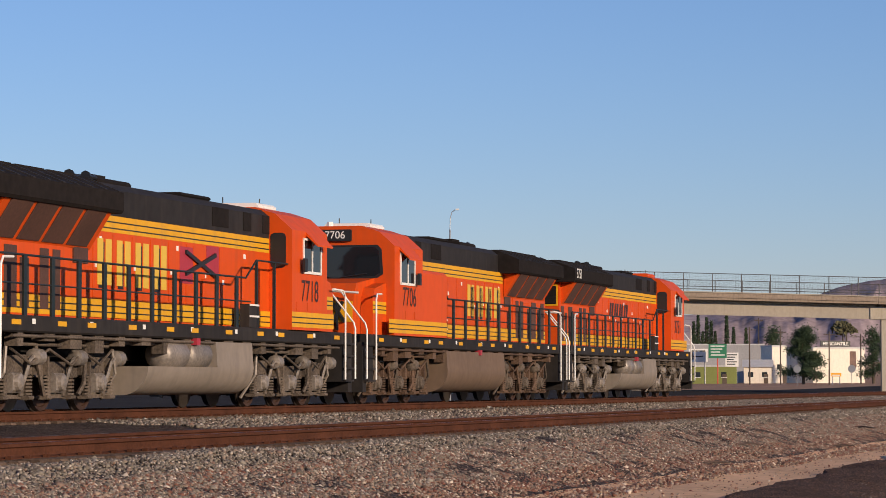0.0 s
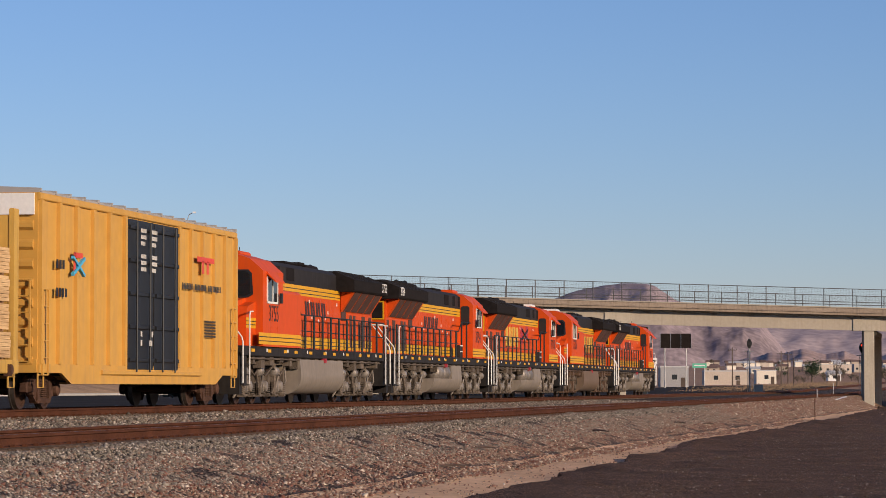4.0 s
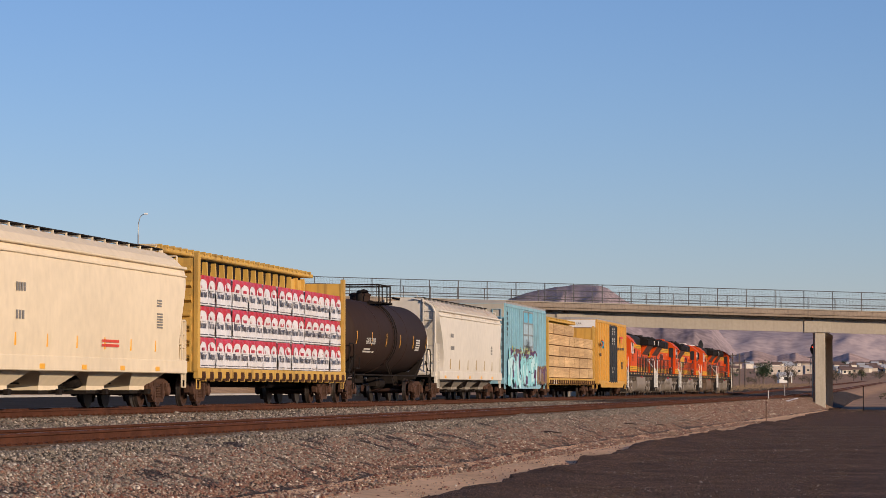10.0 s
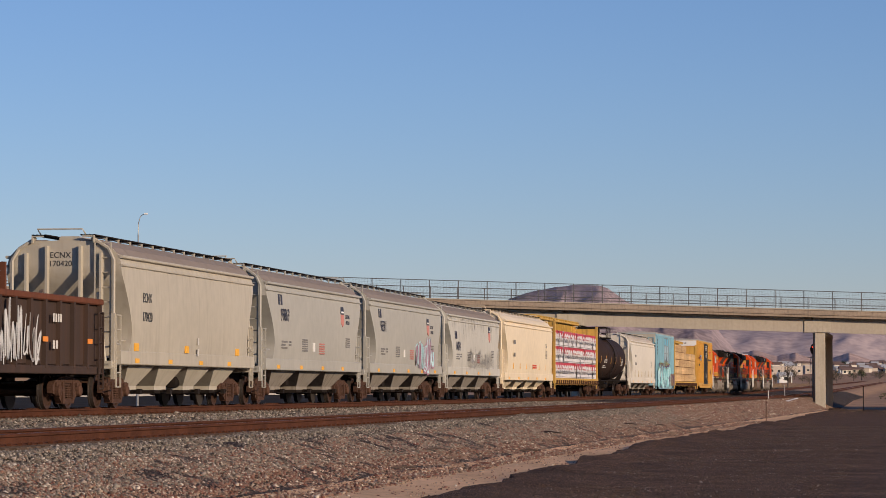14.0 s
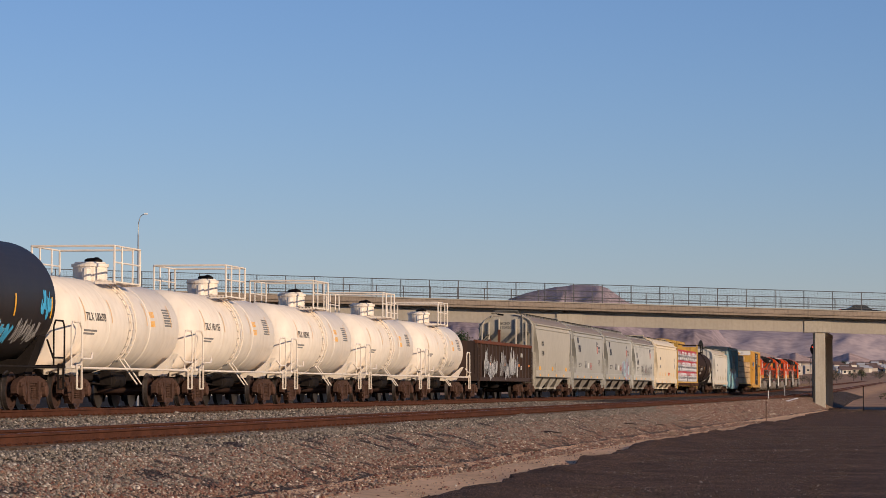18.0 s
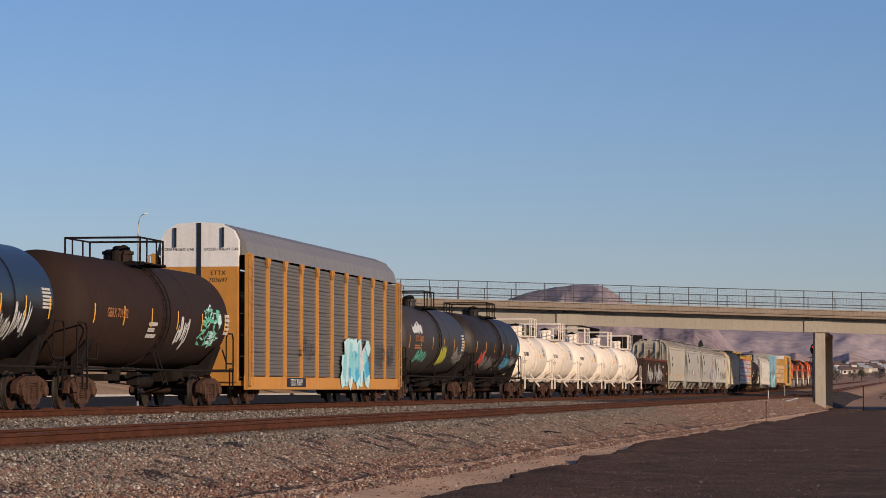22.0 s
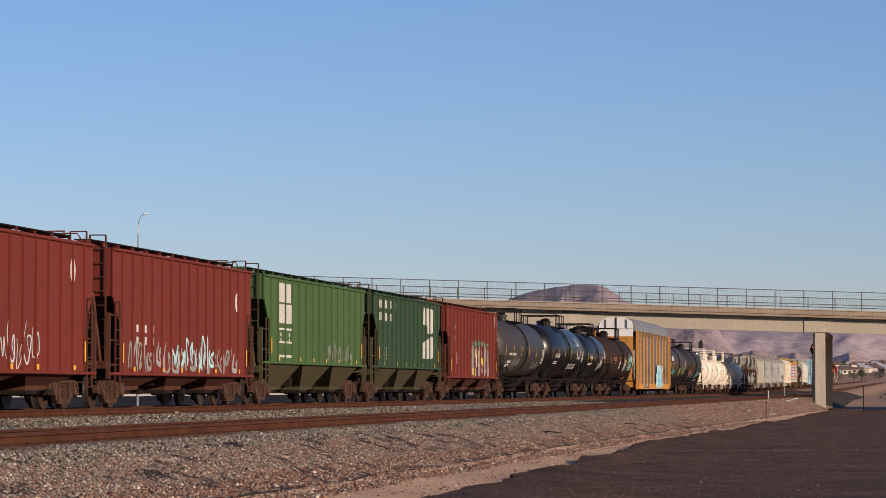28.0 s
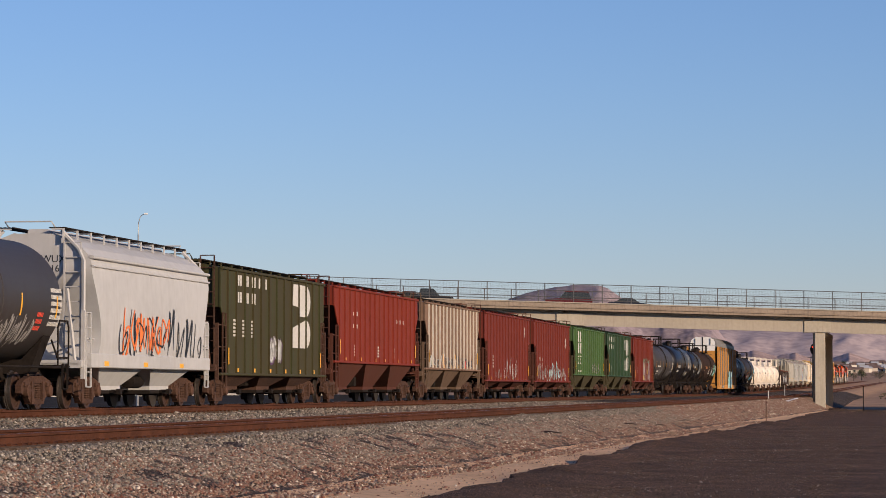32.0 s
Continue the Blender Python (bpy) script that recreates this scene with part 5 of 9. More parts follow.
    if bars:
        nb = 6
        for i in range(nb):
            y = -lt + hd + 0.3 + (2 * lt - 2 * hd - 0.6) * i / (nb - 1)
            sh = Shape()
            qs = [radians(-3 + 4 * j) for j in range(6)]
            sh.sheet(lambda a, b: ((r + 0.008) * math.cos(b), y + a, cz + (r + 0.008) * math.sin(b)), [-0.05, 0.05], [q - 0.22 for q in qs])
            part("reflective_strip", sh, M_REFLECT, car, "vertical yellow reflective strip")
    if railing > 1:
        for y in (-0.76, -0.32, 0.3, 0.76):
            part("reflective_strip", Shape().sheet(lambda a, b: ((r + 0.008) * math.cos(b), y * lt + a, cz + (r + 0.008) * math.sin(b)), [-0.035, 0.035], [radians(2 + 6 * j) for j in range(6)]), M_PALESTRIP, car, "faded orange reflective strip")
    underframe(car, ln * 0.3, M_UNDER, 0.72, 0.9)
    coupler(car, ln)
    for q in (-1, 1):
        truck(car, q * (ln / 2 - 2.1), k)
    return car


def gondola(k, ln, label):
    car = start_car("gondola", label, "railway wagon", k)
    lb, w, top = ln / 2 - 0.75, 1.42, 2.62
    part("floor", Shape().box(-w, w, -lb, lb, 1.0, 1.1), M_GOND, car)
    for sx in (-1, 1):
        a, b = sorted((sx * w, sx * (w - 0.06)))
        part("side_wall", Shape().box(a, b, -lb, lb, 1.0, top), M_GOND, car)
        part("top_chord", Shape().cbox(min(sx * (w - 0.08), sx * (w + 0.12)), max(sx * (w - 0.08), sx * (w + 0.12)), -lb, lb, top - 0.02, top + 0.14, 0.03), M_RUSTRIM, car, "rust-red top rim")
        part("side_sill", Shape().cbox(min(sx * w, sx * (w + 0.1)), max(sx * w, sx * (w + 0.1)), -lb, lb, 0.86, 1.06, 0.02), M_GOND, car)
        for i in range(17):
            y = -lb + 0.15 + (2 * lb - 0.3) * i / 16
            part("side_post", Shape().prism([(sx * w, y - 0.08), (sx * (w + 0.11), y - 0.075), (sx * (w + 0.11), y + 0.075), (sx * w, y + 0.08)], 1.0, top, "z"), M_GOND, car)
        for k2 in (-1, 1):
            ladder(car, M_GOND, sx * (w + 0.14), k2 * (lb - 0.3), 0.5, top - 0.2, 0.42)
    for k2 in (-1, 1):
        part("end_wall", Shape().box(-w, w, min(k2 * lb, k2 * (lb - 0.06)), max(k2 * lb, k2 * (lb - 0.06)), 1.0, top + 0.1), M_GOND, car)
        part("end_sill", Shape().cbox(-w, w, k2 * lb - 0.03, k2 * lb + 0.15, 0.86, 1.2, 0.02), M_GOND, car)
    underframe(car, ln, M_UNDER)
    coupler(car, ln)
    for q in (-1, 1):
        truck(car, q * (ln / 2 - 2.3), k)
    return car


def autorack(k, ln, label):
    car = start_car("autorack", label, "railway wagon", k)
    lb, w = ln / 2 - 0.85, 1.48
    sill, eave, top = 0.47, 4.62, 5.62
    part("floor", Shape().box(-w + 0.05, w - 0.05, -lb, lb, 0.6, 0.75), M_RACKYEL, car)
    for sx in (-1, 1):
        part("side_sill", Shape().cbox(min(sx * (w - 0.1), sx * (w + 0.03)), max(sx * (w - 0.1), sx * (w + 0.03)), -lb, lb, sill, 0.88, 0.02), M_RACKYEL, car)
        n = 10
        for i in range(n):
            y0, y1 = -lb + 0.35 + (2 * lb - 0.7) * i / n, -lb + 0.35 + (2 * lb - 0.7) * (i + 1) / n
            post = part("side_post", Shape().prism([(sx * (w - 0.06), y0 - 0.07), (sx * (w + 0.05), y0 - 0.05), (sx * (w + 0.05), y0 + 0.05), (sx * (w - 0.06), y0 + 0.07)], 0.87, eave + 0.02, "z"), M_RACKYEL, car)
            part("post_bracket", Shape().prism([(y0 - 0.3, eave), (y0 + 0.3, eave), (y0 + 0.1, eave - 0.3), (y0 - 0.1, eave - 0.3)], min(sx * (w - 0.02), sx * (w + 0.05)), max(sx * (w - 0.02), sx * (w + 0.05)), "x"), M_RACKYEL, post)
            for j in range(5):
                z0, z1 = 0.90 + j * (eave - 0.94) / 5, 0.90 + (j + 0.985) * (eave - 0.94) / 5
                sh, m = Shape(), 12
                pr = []
                for q in range(m * 2 + 1):
                    pr.append((sx * (w - 0.05 + (0.03 if q % 4 in (1, 2) else 0.0)), z0 + (z1 - z0) * q / (2 * m)))
                pr += [(sx * (w - 0.10), z1), (sx * (w - 0.10), z0)]
                part("screen_panel", sh.prism(pr, y0 + 0.1, y1 - 0.1), M_RACKGREY, car, "corrugated galvanised screen panel")
        for k2 in (-1, 1):
            y = k2 * (lb - 0.15)
            part("corner_post", Shape().cbox(min(sx * (w - 0.06), sx * (w + 0.06)), max(sx * (w - 0.06), sx * (w + 0.06)), y - 0.2, y + 0.2, sill, eave + 0.05, 0.03), M_RACKYEL, car)
            ladder(car, M_RACKYEL, sx * (w + 0.12), y, 0.6, eave, 0.4)
    roof = [(w - 0.02, eave), (w - 0.12, eave + 0.42), (w - 0.42, eave + 0.78), (w - 0.85, top - 0.04), (0, top)]
    pr = roof + [(-a, b) for a, b in roof[-2::-1]]
    sh, m, n = Shape(), 60, len(pr)
    vs = [(a * (1 + 0.006 * (i % 2)), -lb + 0.3 + (2 * lb - 0.6) * i / m, b + 0.02 * (i % 2)) for i in range(m + 1) for a, b in pr]
    fs = [(i * n + j, i * n + j + 1, (i + 1) * n + j + 1, (i + 1) * n + j) for i in range(m) for j in range(n - 1)] + [tuple(range(n)), tuple(range(m * n, m * n + n))]
    part("roof", sh.add(vs, fs), M_RACKROOF, car, "curved galvanised steel roof")
    for k2 in (-1, 1):
        for sx in (-1, 1):
            xs = sorted((sx * 0.03, sx * (w - 0.27)))
            y0, y1 = sorted((k2 * (lb - 0.2), k2 * (lb + 0.1)))
            d = part("end_door", Shape().box(*xs, y0, y1, 0.72, 4.25), M_RACKYEL, car)
            up = [(0.03, 4.25), (w - 0.27, 4.25), (w - 0.27, eave + 0.45), (w - 0.42, eave + 0.75), (w - 0.8, top - 0.04), (0.03, top)]
            part("door_top", Shape().prism([(sx * a, b) for a, b in up], y0, y1), M_WHITE, d, "white upper door panel")
            part("door_bar", Shape().box(sx * 0.75 - 0.03, sx * 0.75 + 0.03, min(k2 * (lb + 0.1), k2 * (lb + 0.16)), max(k2 * (lb + 0.1), k2 * (lb + 0.16)), 4.85, 5.45), M_INK, d)
        part("door_seam", Shape().box(-0.06, 0.06, min(k2 * lb, k2 * (lb + 0.13)), max(k2 * lb, k2 * (lb + 0.13)), 1.05, top - 0.02), M_INK, car)
    underframe(car, ln, M_UNDER, 0.5, 0.85)
    coupler(car, ln)
    side_steps(car, M_RACKYEL, ln, 1.42, 0.9)
    for q in (-1, 1):
        truck(car, q * (ln / 2 - 3.0), k)
    return car


# ---- beyond the tracks ----
def spot(px, depth):
    """Ground beneath a bearing: px counts across the resting view from its left edge (1568 wide), depth metres ahead."""
    x = (px - 784) / 5300 * depth
    a, b = x + D0 * math.cos(TH), depth - D0 * math.sin(TH)
    s, u = a * math.sin(TH) + b * math.cos(TH), a * math.cos(TH) - b * math.sin(TH)
    return Vector((x, depth, ground_z(u, s)))


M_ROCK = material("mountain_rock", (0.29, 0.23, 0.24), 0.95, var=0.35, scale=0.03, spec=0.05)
# Distance haze is put into this rock colour, paler and more purple.
M_ROCK_FAR = material("far_range_hazy_rock", (0.40, 0.325, 0.345), 0.95, var=0.25, scale=0.02, spec=0.05, col2=(0.54, 0.43, 0.41))
M_HILLS = material("bare_red_hills", (0.40, 0.29, 0.26), 0.95, var=0.35, scale=0.03, spec=0.05)


def ridge(name, mat, label, depth, thick, outline, seed, rough=0.12, n=260, crest=0.0, relief=1.0):
    """A mountain ridge: outline gives (bearing, metres above the eye) along its crest."""
    xs = [p[0] for p in outline]
    hs = [p[1] for p in outline]
    us_ = np.linspace(xs[0], xs[-1], n)
    vs_ = np.linspace(0, 1, 46)
    def fn(px, q):
        h = np.interp(px, xs, hs)
        h *= 1 + crest * noise.fractal(Vector((px * 0.045, seed, 2)), 1.0, 2.1, 4)
        y = depth + thick * q
        base = (px - 784) / 5300 * depth
        prof = math.sin(min(1.0, q * 1.35) * math.pi / 2) ** 1.1 if q < 0.74 else max(0.0, 1 - (q - 0.74) / 0.26)
        body = math.sin(min(1.0, q * 1.35) * math.pi) if q < 0.74 else 0.0
        bend = base + 60 * noise.noise(Vector((base * 0.004, q * 1.7, seed + 5)))
        spur = 1 - 2 * abs(noise.noise(Vector((bend * 0.0075, q * 0.9, seed * 3))))
        small = 1 - 2 * abs(noise.noise(Vector((bend * 0.024, q * 2.6, seed * 5))))
        fine = noise.fractal(Vector((base * 0.02 + seed, q * thick * 0.012, seed)), 1.0, 2.1, 4)
        slack = min(1.0, (1 - prof) * 2.4) if q < 0.74 else 0.0
        z = h * (prof + relief * body * slack * (0.12 * spur + 0.09 * small - 0.06) + rough * 0.3 * fine * (0.1 + body * slack))
        return ((px - 784) / 5300 * y, y, EYE_Z + z - 4 * (1 - prof))
    return tagged(part(name, Shape().sheet(fn, us_, vs_), mat, smooth=True), label, "mountain", kind="structure")


def px_h(y, depth):
    return (688 - y) / 5300 * depth


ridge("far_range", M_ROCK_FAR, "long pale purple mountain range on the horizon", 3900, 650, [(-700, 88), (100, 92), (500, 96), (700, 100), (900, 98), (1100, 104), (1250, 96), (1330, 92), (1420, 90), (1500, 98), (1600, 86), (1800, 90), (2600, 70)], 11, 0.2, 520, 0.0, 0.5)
ridge("dark_hill", M_ROCK, "dark flat-topped rocky hill behind the bridge", 3300, 500, [(700, 84), (760, 90), (810, 96), (850, 99), (890, 106), (930, 116), (970, 122), (985, 125), (1004, 126), (1012, 127), (1060, 126), (1075, 123), (1090, 116), (1112, 106), (1160, 97), (1215, 92), (1260, 80), (1320, 30)], 23, 0.35, 420)
ridge("red_hills", M_HILLS, "low bare reddish hills above the town", 2500, 450, [(1080, 8), (1150, 20), (1230, 26), (1275, 32), (1300, 32), (1333, 36), (1375, 31), (1408, 34), (1440, 27), (1470, 29), (1503, 34), (1540, 27), (1640, 24), (1800, 30), (2100, 20)], 37, 0.35, 520, 0.03)

M_STUCCO = material("white_stucco", (0.80, 0.72, 0.60), 0.9, var=0.1, scale=0.6, objvar=0.15, streak=((0.4, 0.34, 0.28), 0.3))
M_TOWN = material("dusty_cream_wall", (0.47, 0.395, 0.325), 0.9, var=0.12, scale=0.6, objvar=0.3)
M_TANWALL = material("tan_wall", (0.42, 0.34, 0.27), 0.9, var=0.12, scale=0.6, objvar=0.2)
M_GREYWALL = material("grey_block_wall", (0.34, 0.33, 0.33), 0.9, var=0.12, scale=0.8)
M_GREENWALL = material("olive_green_wall", (0.19, 0.21, 0.06), 0.85, var=0.12, scale=0.8)
M_ROOFBROWN = material("brown_roof", (0.16, 0.10, 0.08), 0.9, var=0.25, scale=1.0, objvar=0.3)
M_ROOFPALE = material("pale_metal_roof", (0.50, 0.49, 0.48), 0.6, var=0.1, scale=0.5)
M_PANE = material("window_pane", (0.02, 0.025, 0.03), 0.08, var=0.1, spec=0.8)
M_POLE = material("utility_pole_wood", (0.09, 0.065, 0.05), 0.9, var=0.3, scale=2)
M_SIGNPOST = material("galvanised_post", (0.34, 0.34, 0.34), 0.45, 0.7, var=0.12)
M_LEAF = material("dark_conifer_needles", (0.035, 0.055, 0.028), 0.8, var=0.4, scale=2, spec=0.2)
M_LEAF2 = material("dusty_shrub_leaves", (0.085, 0.07, 0.045), 0.85, var=0.4, scale=2, spec=0.2)
M_DRY = material("dry_grass", (0.24, 0.165, 0.10), 0.9, var=0.3, scale=2, spec=0.1)
M_BARK = material("tree_bark", (0.10, 0.075, 0.055), 0.9, var=0.35, scale=3, bump=0.5)
M_PALMLEAF = material("palm_fronds", (0.11, 0.10, 0.045), 0.8, var=0.35, scale=2)


def leaf_cloud(n, place, size, rnd):
    """Many small leaf clumps: bent blades at places given by place(rnd)."""
    sh = Shape()
    for _ in range(n):
        p = Vector(place(rnd))
        d = Vector((rnd.gauss(0, 1), rnd.gauss(0, 1), rnd.gauss(0, 0.6))).normalized()
        e = d.orthogonal().normalized()
        w = size * rnd.uniform(0.5, 1.3)
        sh.add([p - d * w, p + e * w * 0.45 + Vector((0, 0, w * 0.15)), p + d * w, p - e * w * 0.45 - Vector((0, 0, w * 0.1))], [(0, 1, 2), (0, 2, 3)])
    return sh


def tree(name, label, at, h, w, kind, seed, mat=M_LEAF, n=900):
    rnd = random.Random(seed)
    t = thing(name, label, "tree")
    t.matrix_basis = Matrix.Translation(at)
    lean = rnd.uniform(-0.03, 0.03) * h
    part("trunk", Shape().tube([(0, 0, -0.3), (lean * 0.3, 0, h * 0.35), (lean, 0, h * 0.75), (lean, 0, h * 0.95)], [h * 0.028, h * 0.022, h * 0.012, h * 0.003], 8), M_BARK, t)
    limbs = []
    if kind == "conifer":
        for i in range(16):
            z = h * (0.15 + 0.75 * i / 16)
            a = rnd.uniform(0, 6.28)
            r = w * (1 - z / h) * rnd.uniform(0.7, 1.25) + 0.2
            limbs.append(((0, 0, z), (r * math.cos(a), r * math.sin(a), z + rnd.uniform(-0.3, 0.5))))
    elif kind == "cypress":
        limbs = [((0, 0, h * q), (w * 0.4 * math.cos(9 * q), w * 0.4 * math.sin(9 * q), h * q + 0.8)) for q in (0.2, 0.4, 0.6, 0.8)]
    elif kind in ("round", "bare"):
        for i in range(18 if kind == "bare" else 4 if n < 500 else 10):
            a = rnd.uniform(0, 6.28)
            z = h * rnd.uniform(0.3, 0.7)
            r = w * rnd.uniform(0.4, 0.95)
            limbs.append(((0, 0, z * 0.7), (r * math.cos(a), r * math.sin(a), z + h * rnd.uniform(0.1, 0.3))))
    for a, b in limbs:
        part("limb", Shape().tube([a, tuple((p + q) / 2 + (0.1 * h / 10 if i == 2 else 0) for i, (p, q) in enumerate(zip(a, b))), b], [h * 0.009, h * 0.006, h * 0.002], 5), M_BARK, t)
    def place(r):
        if kind == "conifer":
            a, b = limbs[r.randrange(len(limbs))]
            q = r.random() ** 0.6
            return [p + (e - p) * q + r.gauss(0, 0.06 * h) * (0.9 if i < 2 else 0.6) for i, (p, e) in enumerate(zip(a, b))]
        if kind == "cypress":
            z = r.random()
            rr = w * 0.5 * (1 - abs(z - 0.35) * 1.1) * math.sqrt(r.random())
            a = r.uniform(0, 6.28)
            return rr * math.cos(a), rr * math.sin(a), h * (0.05 + 0.97 * z)
        if kind == "palm":
            k = r.randrange(16)
            a = k * 0.393 + 0.1 * (k % 3)
            q = r.random()
            return w * q * math.cos(a), w * q * math.sin(a), h * 0.97 + w * (0.5 * q - (0.9 + 0.25 * (k % 3)) * q * q)
        a, b = limbs[r.randrange(len(limbs))]
        q = 0.45 + 0.6 * r.random()
        return [p + (e - p) * q + r.gauss(0, 0.09 * h) for p, e in zip(a, b)]
    if kind != "bare":
        part("crown", leaf_cloud(int(n * 2.6) if kind in ("conifer", "cypress") else n, place, h * (0.018 if kind == "conifer" else 0.022 if kind == "cypress" else 0.05 if kind == "palm" else 0.055 if n < 500 else 0.032), rnd), mat, t)
    else:
        part("twigs", leaf_cloud(260, place, h * 0.03, rnd), M_BARK, t)
    return t


def house(label, px, depth, wid, dep, hgt, wall, roof, gable=True, windows=2, turn=0.0, name="house"):
    o = spot(px, depth)
    t = thing(name, label, "building")
    t.matrix_basis = Matrix.Translation(o) @ Matrix.Rotation(radians(turn), 4, "Z")
    b = part("wall", Shape().box(-wid / 2, wid / 2, 0, dep, -1.0, hgt), wall, t)
    if gable:
        r = hgt + wid * 0.16
        part("roof", Shape().prism([(-wid / 2 - 0.4, hgt - 0.05), (wid / 2 + 0.4, hgt - 0.05), (0, r)], -0.4, dep + 0.4) if turn else Shape().prism([(-0.4, hgt - 0.05), (dep + 0.4, hgt - 0.05), (dep / 2, hgt + dep * 0.2)], -wid / 2 - 0.4, wid / 2 + 0.4, "x"), roof, t)
    else:
        part("roof", Shape().box(-wid / 2 - 0.1, wid / 2 + 0.1, -0.1, dep + 0.1, hgt + 0.004, hgt + 0.3), roof, t)
    for i in range(windows):
        x = -wid / 2 + wid * (i + 0.5) / windows
        w_ = part("window", Shape().box(x - 0.55, x + 0.55, -0.03, 0.02, hgt * 0.38, hgt * 0.38 + 1.1), M_PANE, t)
        part("window_sill", Shape().box(x - 0.65, x + 0.65, -0.07, -0.03, hgt * 0.38 - 0.1, hgt * 0.38), M_WHITE, w_)
    if windows:
        part("door", Shape().box(wid * 0.22, wid * 0.22 + 0.95, -0.04, 0.02, -0.1, 2.05), M_POLE, t)
    return t


# The street seen under the bridge as the view swings round.
house("long grey block building with painted sign boards", 715, 690, 22, 10, 8.6, M_GREYWALL, M_ROOFPALE, False, 0, name="shop_building")
house("low olive green shop with a pale flat roof", 706, 640, 11, 8, 3.6, M_GREENWALL, M_ROOFPALE, False, 2, name="shop_building")
house("small white gabled house beside the street", 788, 655, 6, 8, 3.6, M_STUCCO, M_ROOFPALE, True, 2)
house("narrow white stucco building with a raised front", 826, 660, 3.4, 6, 8.0, M_STUCCO, M_ROOFPALE, False, 1, 24.0, name="shop_building")
merc = house("two-storey white stucco store with a dark name board", 930, 665, 12.5, 14, 7.6, M_STUCCO, M_ROOFPALE, False, 0, 24.0, name="store_building")
part("name_board", Shape().cbox(-4.6, 2.6, -0.4, -0.2, 8.0, 9.3, 0.03), M_INK, merc, "black name board")
ob = text_part("board_lettering", "MERCANTILE", 1.05, M_WHITE, merc, (0, 0, 0))
ob.matrix_basis = Matrix.Translation((-1.0, -0.41, 8.62)) @ Euler((radians(90), 0, 0)).to_matrix().to_4x4()
part("mural_panel", Shape().box(2.6, 4.1, -0.06, -0.02, 3.2, 7.0), M_ROOFBROWN, merc, "dark painted mural panel")
house("low grey workshop with a flat roof", 1108, 640, 6.0, 9, 4.2, M_GREYWALL, M_ROOFPALE, False, 1, name="workshop")
house("long tan warehouse with a shallow roof", 1200, 760, 11, 10, 3.4, M_TOWN, M_ROOFPALE, False, 2, name="warehouse")
house("white block building beside the line", 1270, 820, 5.4, 8, 3.6, M_STUCCO, M_ROOFPALE, False, 1, name="warehouse")


def board_sign(label, px, depth, w, z0, z1, mat, posts=1, bars=None, post=M_SIGNPOST):
    o = spot(px, depth)
    t = thing("sign_board", label, "sign")
    t.matrix_basis = Matrix.Translation(o)
    part("panel", Shape().cbox(-w / 2, w / 2, -0.15, 0.0, z0, z1, 0.03), mat, t)
    for i in range(posts):
        x = 0 if posts == 1 else -w * 0.35 + w * 0.7 * i / (posts - 1)
        part("post", Shape().lathe([(-0.5, 0.12), (z1 - 0.1, 0.12)], 8, "z", (x, 0.15, 0)), post, t)
    if bars:
        for i in range(bars):
            z = z1 - 0.35 - (z1 - z0 - 0.5) * i / bars
            part("lettering_bar", Shape().box(-w * 0.38, w * (0.38 - 0.12 * (i % 3)), -0.17, -0.15, z - 0.22, z), M_INK if mat is M_WHITE else M_WHITE, t)
    return t


board_sign("white painted sign board with dark letter bars", 684, 636, 4.0, 4.6, 7.4, M_WHITE, 2, 2)
board_sign("green and white sign board on a red post", 718, 632, 3.8, 5.4, 8.4, material("sign_green", (0.03, 0.18, 0.09), 0.5, var=0.1), 1, 4, SPRAY["red"])
board_sign("white board with faded writing bars", 743, 640, 2.8, 3.6, 6.6, M_WHITE, 2, 5)
bb = board_sign("large dark billboard with a steel frame on two posts", 1110, 600, 6.2, 8.0, 10.9, M_UNDER, 2)
for x in (-3.1, -1.05, 1.0, 3.04):
    part("frame_bar", Shape().box(x, x + 0.08, -0.25, -0.15, 7.9, 11.0), M_SIGNPOST, bb)
board_sign("small white sign on a steel post", 1072, 600, 1.2, 4.8, 6.0, M_WHITE, 1, 3)
board_sign("green street sign board near the bridge", 1152, 680, 3.2, 4.2, 5.2, SPRAY["green"], 2, 1)
for px, dep in ((857, 560), (952, 560)):
    o = spot(px, dep)
    t = thing("stop_sign", "grey back of an octagonal stop sign on a post", "sign", "stop signs")
    t.matrix_basis = Matrix.Translation(o)
    part("plate", Shape().prism([(0.75 * math.cos(radians(22.5 + 45 * i)), 3.1 + 0.75 * math.sin(radians(22.5 + 45 * i))) for i in range(8)], -0.03, 0.0), M_SIGNPOST, t)
    part("post", Shape().box(-0.05, 0.05, 0.0, 0.08, -0.3, 3.9), M_SIGNPOST, t)
board_sign("yellow notice board by the roadside", 925, 600, 2.0, 1.6, 2.3, M_REFLECT, 2, 1)

for i, (px, dep, h) in enumerate(((774, 600, 11.5), (828, 600, 11.0), (913, 590, 10.4), (968, 640, 10.5), (790, 760, 16), (1296, 760, 8.5), (1308, 780, 8.5), (1318, 700, 6.5), (1210, 700, 9.0))):
    o = spot(px, dep)
    t = thing("utility_pole", "weathered wooden utility pole with crossarm", "pole", "utility poles")
    t.matrix_basis = Matrix.Translation(o)
    part("pole", Shape().tube([(0, 0, -0.5), (0, 0, h)], [0.17, 0.11], 8), M_POLE, t)
    part("crossarm", Shape().box(-1.1, 1.1, -0.06, 0.06, h - 0.7, h - 0.55), M_POLE, t)
    for x in (-0.95, -0.4, 0.4, 0.95):
        part("insulator", Shape().lathe([(h - 0.55, 0.05), (h - 0.38, 0.04)], 6, "z", (x, 0, 0)), M_GLASS, t)

